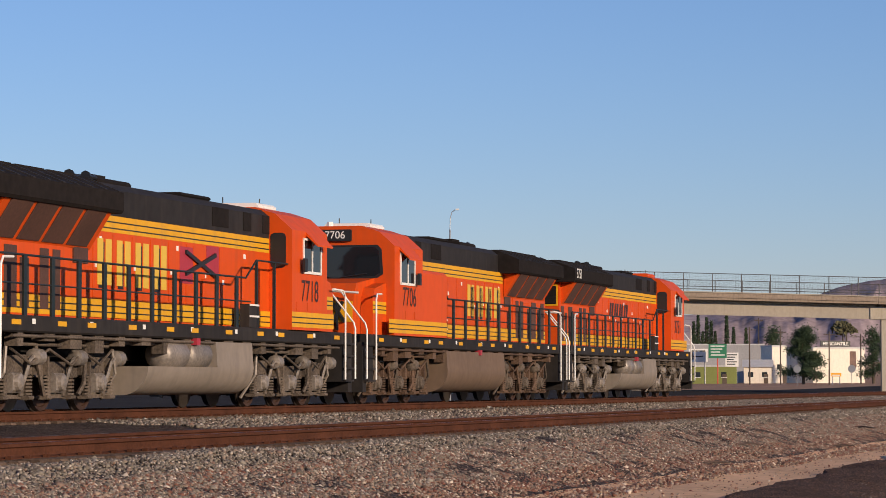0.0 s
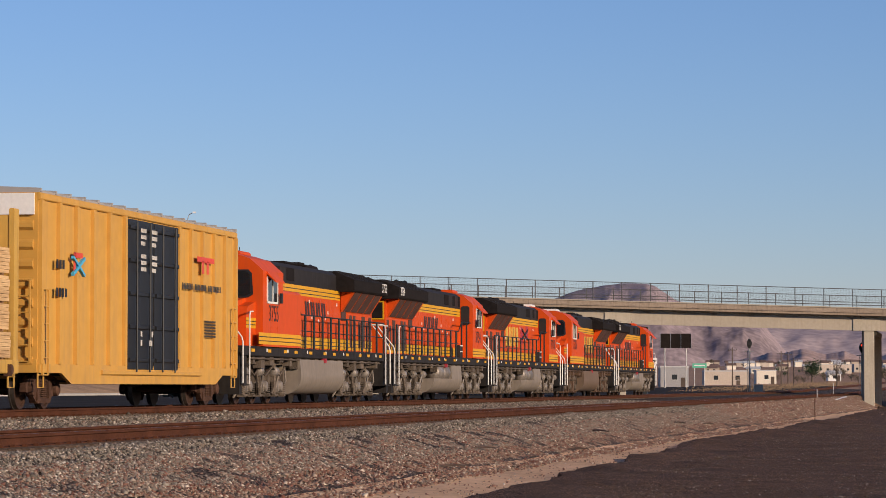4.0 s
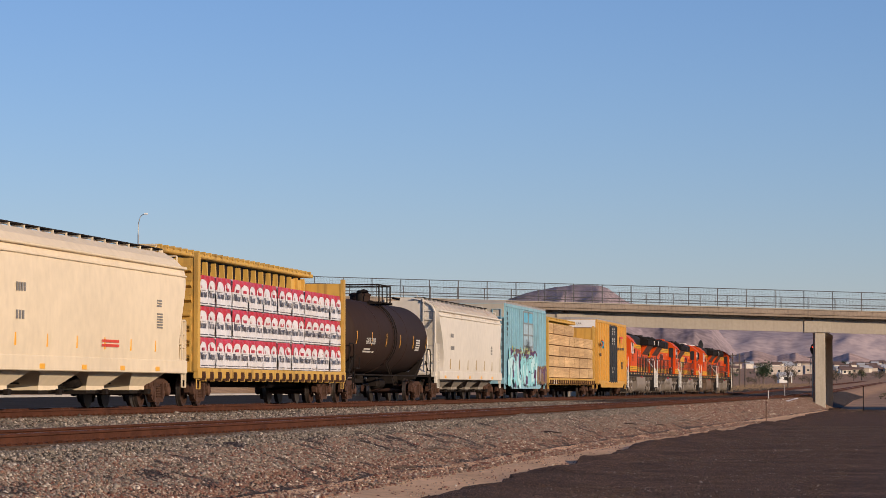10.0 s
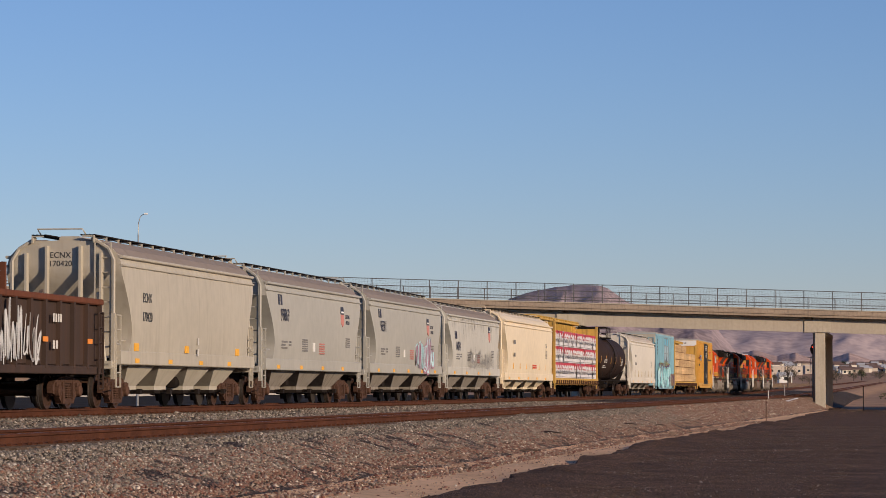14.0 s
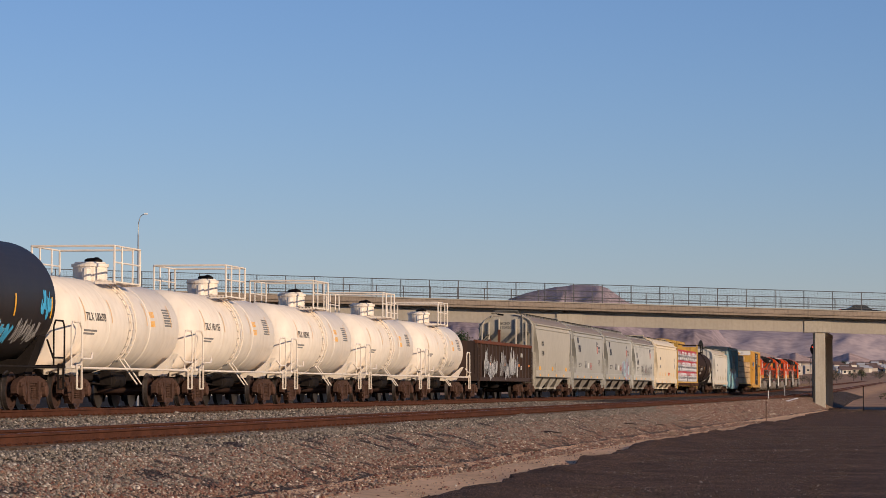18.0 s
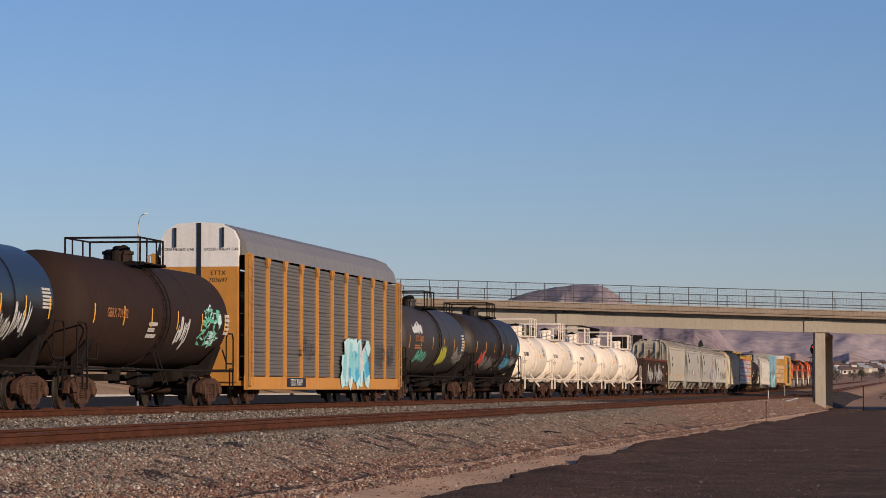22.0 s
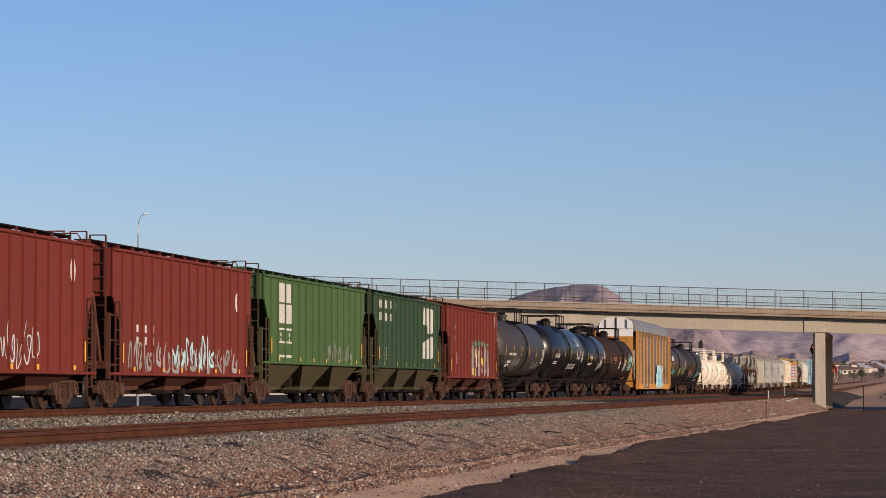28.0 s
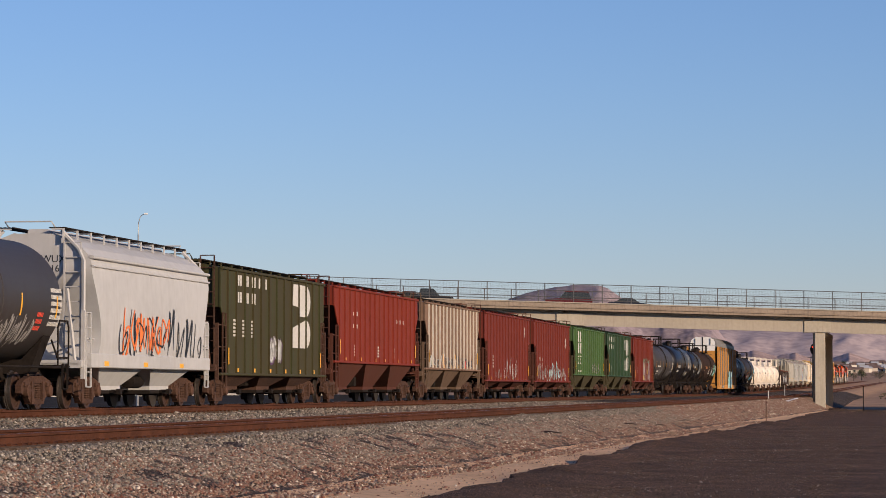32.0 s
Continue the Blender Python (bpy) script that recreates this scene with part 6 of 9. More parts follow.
tree("conifer_tree", "broad dark green conifer on the street corner", spot(868, 610), 12.4, 5.4, "conifer", 1, n=6500)
tree("conifer_tree", "tall dark conifer behind the shops", spot(814, 720), 14.5, 4.0, "conifer", 2, n=1500)
tree("conifer_tree", "dark conifer beside the white store", spot(990, 640), 12.8, 3.6, "conifer", 3, n=1800)
tree("shrub", "dense dark shrub in front of the store", spot(890, 600), 3.4, 1.7, "round", 4, n=700)
for i, px in enumerate((676, 684, 692, 699, 707, 714, 734, 746, 768)):
    tree("cypress_tree", "slender dark cypress in a row", spot(px, 800 + 6 * i), 15.5 + 2.4 * math.sin(i * 2.3), 2.0, "cypress", 10 + i, n=420)
for px in (935, 943):
    tree("palm_tree", "tall palm with drooping dusty fronds", spot(px, 760), 13 + (px % 3), 2.6, "palm", px, M_PALMLEAF, 420)
tree("round_tree", "dark round-crowned tree near the town", spot(1350, 900), 7.2, 2.6, "round", 50, n=2200)
tree("bare_tree", "bare pale winter tree", spot(1394, 700), 6.2, 2.4, "bare", 51)
for i, (px, d, h) in enumerate(((1290, 1000, 5), (1325, 860, 4.5), (1338, 820, 4), (1372, 950, 5), (1420, 1050, 5), (1432, 900, 4), (1480, 1000, 5), (1510, 1150, 6), (1555, 1000, 6), (760, 830, 9), (800, 700, 6), (1250, 900, 4), (1180, 800, 4))):
    tree("round_tree", "dusty olive-brown tree between the houses", spot(px, d), h * 0.62, h * 0.5, "round", 60 + i, M_LEAF2, 900)

# The far town: many small houses on the rise.
rnd = random.Random(77)
for i in range(150):
    px = rnd.uniform(1170, 1640) if i < 92 else 1480 + 180 * rnd.random()
    d = 1500 + 900 * rnd.random() ** 0.8
    wall = (M_TOWN, M_STUCCO, M_TANWALL, M_TOWN)[i % 4]
    house(("small pale stucco house in the distant town", "small white house in the distant town", "small tan house in the distant town")[i % 3], px, d, rnd.uniform(3.5, 7), rnd.uniform(5, 8), rnd.uniform(2.0, 2.9), wall, (M_ROOFBROWN, M_ROOFPALE, M_ROOFBROWN)[i % 3], True, 2 if d < 1600 else 0)
house("long cream apartment building with a flat roof", 1390, 1500, 17, 10, 4.6, M_TOWN, M_ROOFPALE, False, 5, name="apartment_building")
house("long cream apartment building with a flat roof", 1445, 1560, 12, 10, 4.4, M_TOWN, M_ROOFPALE, False, 4, name="apartment_building")
house("small white gabled house near the line", 1390, 1050, 4.5, 6, 2.6, M_WHITE, M_ROOFPALE, True, 1)
for i in range(44):
    tree("round_tree", "small dark tree in the distant town", spot(rnd.uniform(1170, 1640), rnd.uniform(1100, 2300)), rnd.uniform(2.5, 5), rnd.uniform(2, 3.2), "round", 300 + i, M_LEAF2 if i % 2 else M_LEAF, 260)

# Dry brush along the line and dark scrub: uncounted, so one sheet of stuff each.
r2 = random.Random(5)
def brush(rr):
    s, u = rr.uniform(470, 860), rr.uniform(-26, -9)
    p = tk(s, u, 0)
    return p.x, p.y, ground_z(u, s) + 0.65 * rr.random() ** 2
tagged(part("dry_brush", leaf_cloud(5200, brush, 0.17, r2), M_DRY), "pale dry grass and brush beside the line", "brush", kind="stuff")
def scrub(rr):
    s = rr.uniform(420, 1300)
    u = rr.uniform(14, 130)
    p = tk(s, u, 0)
    return p.x, p.y, ground_z(u, s) + rr.uniform(0.0, 0.25)
tagged(part("scrub", leaf_cloud(6000, scrub, 0.3, r2), M_LEAF2), "sparse low desert scrub on open ground", "brush", kind="stuff")

# ---- lineside things ----
lamp_at = spot(244, 165)
t = thing("street_lamp", "tall galvanised street lamp with a single curved arm", "street lamp")
t.matrix_basis = Matrix.Translation(lamp_at)
ht = EYE_Z + px_h(379, 165) - lamp_at.z
part("pole", Shape().tube([(0, 0, 0), (0, 0, ht - 1.1)], [0.07, 0.04], 10), M_SIGNPOST, t)
part("arm", Shape().tube([(0, 0, ht - 1.1), (0.02, 0, ht - 0.45), (0.12, 0, ht - 0.12), (0.3, 0, ht)], 0.022, 8), M_SIGNPOST, t)
part("luminaire", Shape().cbox(-0.07, 0.07, -0.09, 0.09, -0.03, 0.06, 0.02), M_WHITE, t, "pale lamp head", at=Matrix.Translation((0.42, 0, ht)) @ Matrix.Rotation(radians(90), 4, "Z"))
part("base_flange", Shape().lathe([(0, 0.2), (0.08, 0.2)], 12, "z"), M_SIGNPOST, t)


def signal(px, depth, top, red):
    o = spot(px, depth)
    t = thing("railway_signal", "black railway signal head on a steel mast", "signal", "railway signals")
    t.matrix_basis = Matrix.Translation(o)
    h = top - o.z
    part("mast", Shape().lathe([(-0.3, 0.09), (h - 0.2, 0.08)], 10, "z"), M_SIGNPOST, t)
    hd = part("target", Shape().prism([(0.29 * math.cos(a), h - 0.60 + (0.28 + 0.30 * abs(math.sin(a))) * math.sin(a)) for a in [6.283 * i / 20 for i in range(20)]], -0.08, 0.06), M_INK, t, "black oval backboard")
    for i in range(2):
        z = h - 0.35 - 0.55 * i
        part("lens", Shape().lathe([(-0.10, 0.11), (-0.085, 0.11)], 14, "y", (0, 0, z)), M_LAMP if red and i == 0 else M_INK, hd)
        part("hood", Shape().tube([(0.15 * math.cos(a), -0.2, z + 0.15 * math.sin(a)) for a in [math.pi * q / 8 for q in range(9)]], 0.03, 5), M_INK, hd)
    ladder(t, M_SIGNPOST, 0.0, 0.28, 0.2, h - 1.4, 0.4, "y")
    part("case", Shape().cbox(0.5, 1.5, -0.3, 0.4, -0.2, 1.5, 0.03), M_SIGNPOST, t, "grey equipment case")
    part("platform", Shape().box(-0.5, 0.5, 0.1, 0.7, h - 1.5, h - 1.44), M_SIGNPOST, t)
    return t


signal(1240, 340, EYE_Z + px_h(602, 340), False)
signal(1438, 330, EYE_Z + px_h(609, 330), True)


def post_thing(name, label, px, depth, h, r, mat, cap=None):
    o = spot(px, depth)
    t = thing(name, label, "post")
    t.matrix_basis = Matrix.Translation(o)
    part("shaft", Shape().lathe([(-0.3, r), (h, r)], 8, "z"), mat, t)
    if cap:
        part("plate", Shape().box(-0.22, 0.22, -r - 0.03, -r, h - 0.5, h), cap, t)


post_thing("marker_post", "thin dark steel post at the roadside", 1527, 300, 2.6, 0.05, M_UNDER)
post_thing("marker_post", "short grey trackside marker post", 1359, 250, 0.8, 0.03, M_SIGNPOST)
post_thing("marker_post", "thin steel trackside post", 1388, 300, 1.3, 0.03, M_SIGNPOST)
post_thing("marker_post", "thin rusty post beside the ballast", 1355, 170, 1.3, 0.025, M_RAIL)

# litter on the ballast
M_STICK = material("old_timber", (0.07, 0.045, 0.035), 0.9, var=0.4, scale=5)
for s, u, ln_, a in ((66, 11.2, 1.0, 58), (88, 11.0, 1.35, -62), (58, 11.9, 0.7, 40), (101, 11.8, 0.7, 70), (112, 11.0, 0.8, -50), (76, 12.0, 0.6, 10), (120, 11.4, 0.6, 35), (97, 12.2, 0.7, -75), (135, 11.2, 0.9, 60)):
    p = tk(s, u, ground_z(u, s) + 0.11)
    d = Vector((math.cos(radians(a)), math.sin(radians(a)), 0)) * ln_ / 2
    t = tagged(part("timber_stick", Shape().tube([-d, (0.02, 0.02, 0.03), d], [0.018, 0.024, 0.016], 6), M_STICK), "splintered dark stick lying on the ballast", "stick", "sticks on the ballast")
    t.matrix_basis = Matrix.Translation(p)
p = spot(1400, 262)
t = tagged(part("plastic_scrap", Shape().sheet(lambda a, b: (a, b, 0.12 * math.sin(3 * a) + 0.1 * math.cos(5 * b)), np.linspace(-0.55, 0.55, 8), np.linspace(-0.3, 0.3, 5)), M_WHITE), "crumpled white plastic scrap at the apron's edge", "litter")
t.matrix_basis = Matrix.Translation(p + Vector((0, 0, 0.3)))

# ---- loose stone on the ballast shoulders ----
def island_mix(name, cols):
    m = material(name, (0.3, 0.3, 0.3), 0.9, spec=0.2)
    n, l = m.node_tree.nodes, m.node_tree.links
    geo, ramp = n.new("ShaderNodeNewGeometry"), n.new("ShaderNodeValToRGB")
    els = ramp.color_ramp.elements
    while len(els) < len(cols):
        els.new(0.5)
    for i, c in enumerate(cols):
        els[i].position, els[i].color = i / (len(cols) - 1), (*c, 1)
    l.new(geo.outputs["Random Per Island"], ramp.inputs[0])
    l.new(ramp.outputs[0], n["Principled BSDF"].inputs["Base Color"])
    return m


def scatter(name, label, mat, n, u0, u1, s0, s1, size, seed, lift, power=1.0, zfun=None):
    rg = np.random.default_rng(seed)
    s = s0 + (s1 - s0) * rg.random(n) ** power
    u = rg.uniform(u0, u1, n)
    base = np.array([(1, 0, 0), (0, 1, 0), (-1, 0, 0), (0, -1, 0), (0, 0, 0.8), (0, 0, -0.8)], float)
    jit = 1 + rg.uniform(-0.35, 0.35, (n, 6, 1))
    ang = rg.uniform(0, 6.283, n)
    tilt = rg.uniform(-0.7, 0.7, n)
    c, si = np.cos(ang), np.sin(ang)
    v = base[None] * jit * (size * rg.lognormal(0, 0.32, n))[:, None, None]
    x, y, z = v[..., 0], v[..., 1], v[..., 2]
    y, z = y * np.cos(tilt)[:, None] - z * np.sin(tilt)[:, None], y * np.sin(tilt)[:, None] + z * np.cos(tilt)[:, None]
    x, y = x * c[:, None] - y * si[:, None], x * si[:, None] + y * c[:, None]
    gz = np.array([(zfun or ground_z)(a, b) + slope_noise(a, b) for a, b in zip(u, s)]) + lift
    px_ = -D0 * math.cos(TH) + s * math.sin(TH) + u * math.cos(TH)
    py_ = D0 * math.sin(TH) + s * math.cos(TH) - u * math.sin(TH)
    co = np.stack([x + px_[:, None], y + py_[:, None], z + gz[:, None]], -1).reshape(-1, 3)
    tri = np.array([(0, 1, 4), (1, 2, 4), (2, 3, 4), (3, 0, 4), (1, 0, 5), (2, 1, 5), (3, 2, 5), (0, 3, 5)])
    faces = (tri[None] + 6 * np.arange(n)[:, None, None]).reshape(-1)
    me = bpy.data.meshes.new(name)
    me.vertices.add(len(co))
    me.vertices.foreach_set("co", co.reshape(-1))
    me.loops.add(len(faces))
    me.loops.foreach_set("vertex_index", faces)
    me.polygons.add(len(faces) // 3)
    me.polygons.foreach_set("loop_start", np.arange(0, len(faces), 3))
    me.update(calc_edges=True)
    me.materials.append(mat)
    return tagged(new(name, me), label, "stones", kind="stuff")


GREYS = [(0.044, 0.036, 0.029), (0.160, 0.134, 0.108), (0.232, 0.200, 0.160), (0.096, 0.080, 0.066), (0.304, 0.264, 0.212), (0.184, 0.116, 0.088), (0.528, 0.464, 0.384)]
RUSTS = [(0.112, 0.042, 0.030), (0.232, 0.112, 0.080), (0.184, 0.136, 0.108), (0.288, 0.172, 0.120), (0.144, 0.060, 0.044), (0.384, 0.296, 0.224), (0.056, 0.036, 0.027), (0.640, 0.528, 0.416)]
M_STONE, M_RUSTSTONE = island_mix("grey_ballast_stones", GREYS), island_mix("rust_ballast_stones", RUSTS)
M_CRUMB = island_mix("asphalt_crumbs", [(0.040, 0.027, 0.021), (0.088, 0.056, 0.040), (0.136, 0.092, 0.068), (0.072, 0.046, 0.034), (0.320, 0.264, 0.216)])
scatter("ballast_stones", "grey crushed stone on the ballast shoulder", M_STONE, 92000, 8.75, 11.2, 26, 150, 0.022, 1, 0.05, 1.5)
scatter("ballast_stones", "grey crushed stone between the two tracks", M_STONE, 46000, 1.0, 6.7, 52, 170, 0.034, 2, 0.05, 1.4)
scatter("rust_stones", "rust-stained crushed stone on the lower shoulder", M_RUSTSTONE, 105000, 9.9, 12.32, 26, 170, 0.022, 3, 0.05, 1.5)
scatter("far_stones", "mixed crushed stone farther along the bed", M_RUSTSTONE, 42000, 9.2, 12.2, 140, 330, 0.038, 4, 0.05)
scatter("verge_pebbles", "scattered pebbles on the sandy verge", M_RUSTSTONE, 12000, 12.1, 12.9, 30, 170, 0.027, 5, 0.11, 1.5)
scatter("verge_pebbles", "thin pebbles on the open sand", M_RUSTSTONE, 1600, 12.8, 14.2, 30, 170, 0.018, 15, 0.105, 1.5)
scatter("asphalt_crumbs", "loose asphalt crumbs on the dark apron", M_CRUMB, 26000, 14.4, 20.5, 24, 150, 0.012, 6, 0.115, 1.6)


# ---- traffic on the bridge ----
def road_vehicle(name, label, col, kind):
    t = thing(name, label, "car")
    paint_ = material(name + "_paint", col, 0.25, var=0.06)
    ln_, w = (4.9, 0.92) if kind != "pickup" else (5.8, 0.98)
    hood, cabt, belt = (1.0, 1.75 if kind == "suv" else 1.45, 0.95) if kind != "pickup" else (1.15, 1.85, 1.1)
    f, b = ln_ / 2, -ln_ / 2
    part("body", Shape().prism([(b, 0.35), (f, 0.35), (f, 0.75), (f - 0.1, belt - 0.08), (f - 1.3, hood), (b + 0.1, belt + 0.05), (b, 0.8)], -w, w, "x"), paint_, t)
    if kind == "suv":
        gh = [(f - 1.4, belt), (f - 2.1, cabt), (b + 0.35, cabt), (b + 0.05, belt)]
    elif kind == "pickup":
        gh = [(f - 1.5, belt), (f - 2.2, cabt), (b + 2.2, cabt), (b + 2.0, belt)]
    else:
        gh = [(f - 1.4, belt), (f - 2.2, cabt), (b + 1.5, cabt), (b + 0.6, belt)]
    part("cabin", Shape().prism(gh, -w + 0.12, w - 0.12, "x"), M_GLASS, t)
    part("roof", Shape().prism([(gh[1][0] + 0.05, cabt - 0.06), (gh[1][0] - 0.1, cabt + 0.03), (gh[2][0] + 0.1, cabt + 0.03), (gh[2][0] - 0.05, cabt - 0.06)], -w + 0.1, w - 0.1, "x"), paint_, t)
    if kind == "pickup":
        part("bed", Shape().box(-w, -w + 0.08, b, b + 2.0, belt, belt + 0.22).box(w - 0.08, w, b, b + 2.0, belt, belt + 0.22).box(-w, w, b, b + 0.08, belt, belt + 0.22), paint_, t)
        part("cargo", Shape().cbox(-0.7, 0.7, b + 0.3, b + 1.7, belt - 0.1, belt + 0.45, 0.1), M_UNDER, t)
    for y in (f - 0.95, b + 0.95):
        for sx in (-1, 1):
            wl = part("wheel", Shape().lathe([(-0.11, 0.24), (-0.1, 0.34), (0.1, 0.34), (0.11, 0.24)], 18, "x"), M_INK, t, at=pose(sx * (w - 0.1), y, 0.34))
            part("rim", Shape().lathe([(-0.115, 0.2), (0.115, 0.2)], 10, "x"), M_STEEL, wl)
    for sx in (-1, 1):
        part("headlight", Shape().box(sx * 0.65 - 0.2, sx * 0.65 + 0.2, f - 0.04, f + 0.02, 0.62, 0.78), M_WHITE, t)
        part("tail_light", Shape().box(sx * 0.75 - 0.12, sx * 0.75 + 0.12, b - 0.02, b + 0.03, 0.7, 0.95), SPRAY["red"], t)
    return t


# seconds and bearing while crossing; then lane depth, kind
TRAFFIC = []
for label, col, kind, lane, t0, p0, t1, p1 in (
        ("black sport utility vehicle crossing the bridge", (0.012, 0.012, 0.014), "suv", 311.5, 11.0, 1376, 13.0, 864),
        ("dark sedan driving over the bridge", (0.02, 0.022, 0.026), "sedan", 319.0, 17.0, 1181, 18.0, 1526),
        ("dark grey sport utility vehicle on the bridge", (0.03, 0.03, 0.033), "suv", 311.5, 2.0, 1097, 3.0, 812),
        ("dark red sport utility vehicle on the bridge", (0.10, 0.012, 0.012), "suv", 311.5, 31.0, 1318, 32.0, 1005),
        ("dark blue sedan driving over the bridge", (0.015, 0.018, 0.03), "sedan", 319.0, 31.0, 795, 32.0, 1115),
        ("black pickup truck with a loaded bed", (0.014, 0.013, 0.014), "pickup", 319.0, 31.2, 490, 32.0, 755)):
    TRAFFIC.append((road_vehicle("road_vehicle", label, col, kind), lane, t0, p0, t1, p1))


def drive_rows(lane, t0, p0, t1, p1, slot):
    """Waits beyond one end of the bridge, crosses at an even speed, stops beyond the other end."""
    x0, x1 = (p0 - 784) / 5300 * lane, (p1 - 784) / 5300 * lane
    v = (x1 - x0) / (t1 - t0)
    d = 1 if v > 0 else -1
    turn = -90 if v > 0 else 90
    lo, hi = -(150 + 9 * slot) * d, (150 + 9 * slot) * d
    ta, tb = t0 + (-110 * d - x0) / v, t0 + (110 * d - x0) / v
    at = lambda x: pose(x, lane, bz(x, 8.631) + 0.005, 0, -math.degrees(math.atan(GR)), 0) @ pose(0, 0, 0, 0, 0, turn)
    rows = [(0.0, at(x0 + v * (0 - t0) if ta < 0 else lo))]
    if ta > 0:
        if ta > 4:
            rows.append((ta - 3.5, at(lo)))
        rows.append((ta, at(-110 * d)))
    if 0 < t0 < 32:
        rows.append((t0, at(x0)))
    if t0 < t1 < min(32, tb):
        rows.append((t1, at(x1)))
    if tb < 32:
        rows.append((tb, at(110 * d)))
        rows.append((min(31.9, tb + 3.5), at(hi)))
        rows.append((32.0, at(hi)))
    else:
        rows.append((32.0, at(x0 + v * (32 - t0))))
    return rows


M_TANKBROWN = material("brown_dusty_tank", (0.145, 0.095, 0.062), 0.7, var=0.15, scale=1.2, streak=((0.07, 0.045, 0.03), 0.5))


# ---- locomotives (cab towards +y; a reversed engine is turned round by its path) ----
def loco_truck(car, y, k, silver):
    mat, fit = (M_LTRUCK, M_DULLSILVER) if silver else (M_LTRUCK2, M_LTRUCK)
    t = part("truck", Shape().cbox(-0.85, 0.85, -2.3, 2.3, 0.62, 0.82, 0.05).box(-0.8, 0.8, -1.2, -0.8, 0.4, 0.9).box(-0.8, 0.8, 0.8, 1.2, 0.4, 0.9), M_UNDER, car, at=pose(0, y, 0))
    for sx in (-1, 1):
        o = lambda a, b: (min(sx * a, sx * b), max(sx * a, sx * b))
        sh = Shape().prism([(-2.62, 0.80), (-2.45, 0.70), (-1.3, 0.72), (-1.0, 0.62), (1.0, 0.62), (1.3, 0.72), (2.45, 0.70), (2.62, 0.80), (2.55, 0.98), (1.4, 1.02), (1.0, 0.90), (-1.0, 0.90), (-1.4, 1.02), (-2.55, 0.98)], *o(0.98, 1.10), "x")
        for a in (-1.95, 0, 1.95):
            for q in (-0.36, 0.36):
                sh.box(*o(0.98, 1.12), a + q - 0.07, a + q + 0.07, 0.28, 0.74)
            sh.box(*o(1.0, 1.08), a - 0.42, a + 0.42, 0.24, 0.31)
        for q in (-2.4, -1.45, -1.05, -0.55, 0.55, 1.05, 1.45, 2.4):
            sh.box(*o(1.08, 1.19), q - 0.04, q + 0.04, 0.66, 0.99)
        part("side_frame", sh, mat, t)
        for a in (-1.95, 0, 1.95):
            part("journal_box", Shape().cbox(*o(1.02, 1.2), a - 0.24, a + 0.24, 0.34, 0.70, 0.05).lathe([(sx * 1.20, 0.17), (sx * 1.26, 0.15), (sx * 1.29, 0.07)], 12, "x", (0, a, 0.53)), fit, t)
            for q in (-0.56, 0.56):
                sp = Shape()
                for j in range(6):
                    sp.lathe([(0.30 + 0.062 * j, 0.105), (0.335 + 0.062 * j, 0.105)], 10, "z", (sx * 1.12, a + q, 0))
                part("coil_spring", sp.cbox(*o(1.0, 1.22), a + q - 0.12, a + q + 0.12, 0.22, 0.29, 0.02), mat, t)
            part("brake_cylinder", Shape().lathe([(a + 0.62, 0.05), (a + 0.66, 0.15), (a + 0.95, 0.15), (a + 1.0, 0.06)], 12, "y", (sx * 1.2, 0, 0.98)).tube([(sx * 1.22, a + 0.62, 0.98), (sx * 1.25, a + 0.4, 0.92), (sx * 1.15, a + 0.33, 0.5)], 0.035), fit, t, smooth=True)
        part("sand_pipe", Shape().tube([(sx * 1.2, 2.5, 1.15), (sx * 1.22, 2.62, 0.7), (sx * 0.9, 2.68, 0.2)], 0.035).tube([(sx * 1.2, -2.5, 1.15), (sx * 1.22, -2.62, 0.7), (sx * 0.9, -2.68, 0.2)], 0.035), fit, t)
        part("brake_pipe", Shape().tube([(sx * 1.24, -2.4, 1.12), (sx * 1.28, -1.6, 0.86), (sx * 1.26, -0.7, 1.12), (sx * 1.28, 0.3, 0.84), (sx * 1.26, 0.9, 1.10), (sx * 1.28, 1.7, 0.86), (sx * 1.24, 2.4, 1.14)], 0.026).tube([(sx * 1.2, -2.2, 1.2), (sx * 1.24, 2.2, 1.2)], 0.03), mat, t)
        part("traction_lever", Shape().tube([(sx * 1.2, -1.2, 1.2), (sx * 1.24, -1.0, 0.5), (sx * 1.2, -0.8, 0.3)], 0.045).tube([(sx * 1.2, 1.2, 1.2), (sx * 1.24, 1.0, 0.5), (sx * 1.2, 0.8, 0.3)], 0.045), mat, t)
    for a in (-1.95, 0, 1.95):
        w = part("wheelset", WHEEL42, None, t, at=pose(0, a, 0.53))
        WHEELS.append((w, 0.53, k, y + a))


def swoosh_patch(car, x, y0, y1, z0, z1):
    for i in range(3):
        a, b = y0 + (y1 - y0) * i / 3, y0 + (y1 - y0) * (i + 0.96) / 3
        part("painted_patch", Shape().box(x - 0.003, x + 0.005, a, b, z0 + 0.12 * i, z1 + 0.04 * i), M_RED if i != 1 else M_ORANGE, car)
    part("painted_cross", Shape().tube([(x + 0.012, y0 + 0.3, z0 + 0.2), (x + 0.012, y1 - 0.3, z1 - 0.1)], 0.06, 4).tube([(x + 0.012, y0 + 0.3, z1 - 0.1), (x + 0.012, y1 - 0.3, z0 + 0.2)], 0.06, 4), M_INK, car)


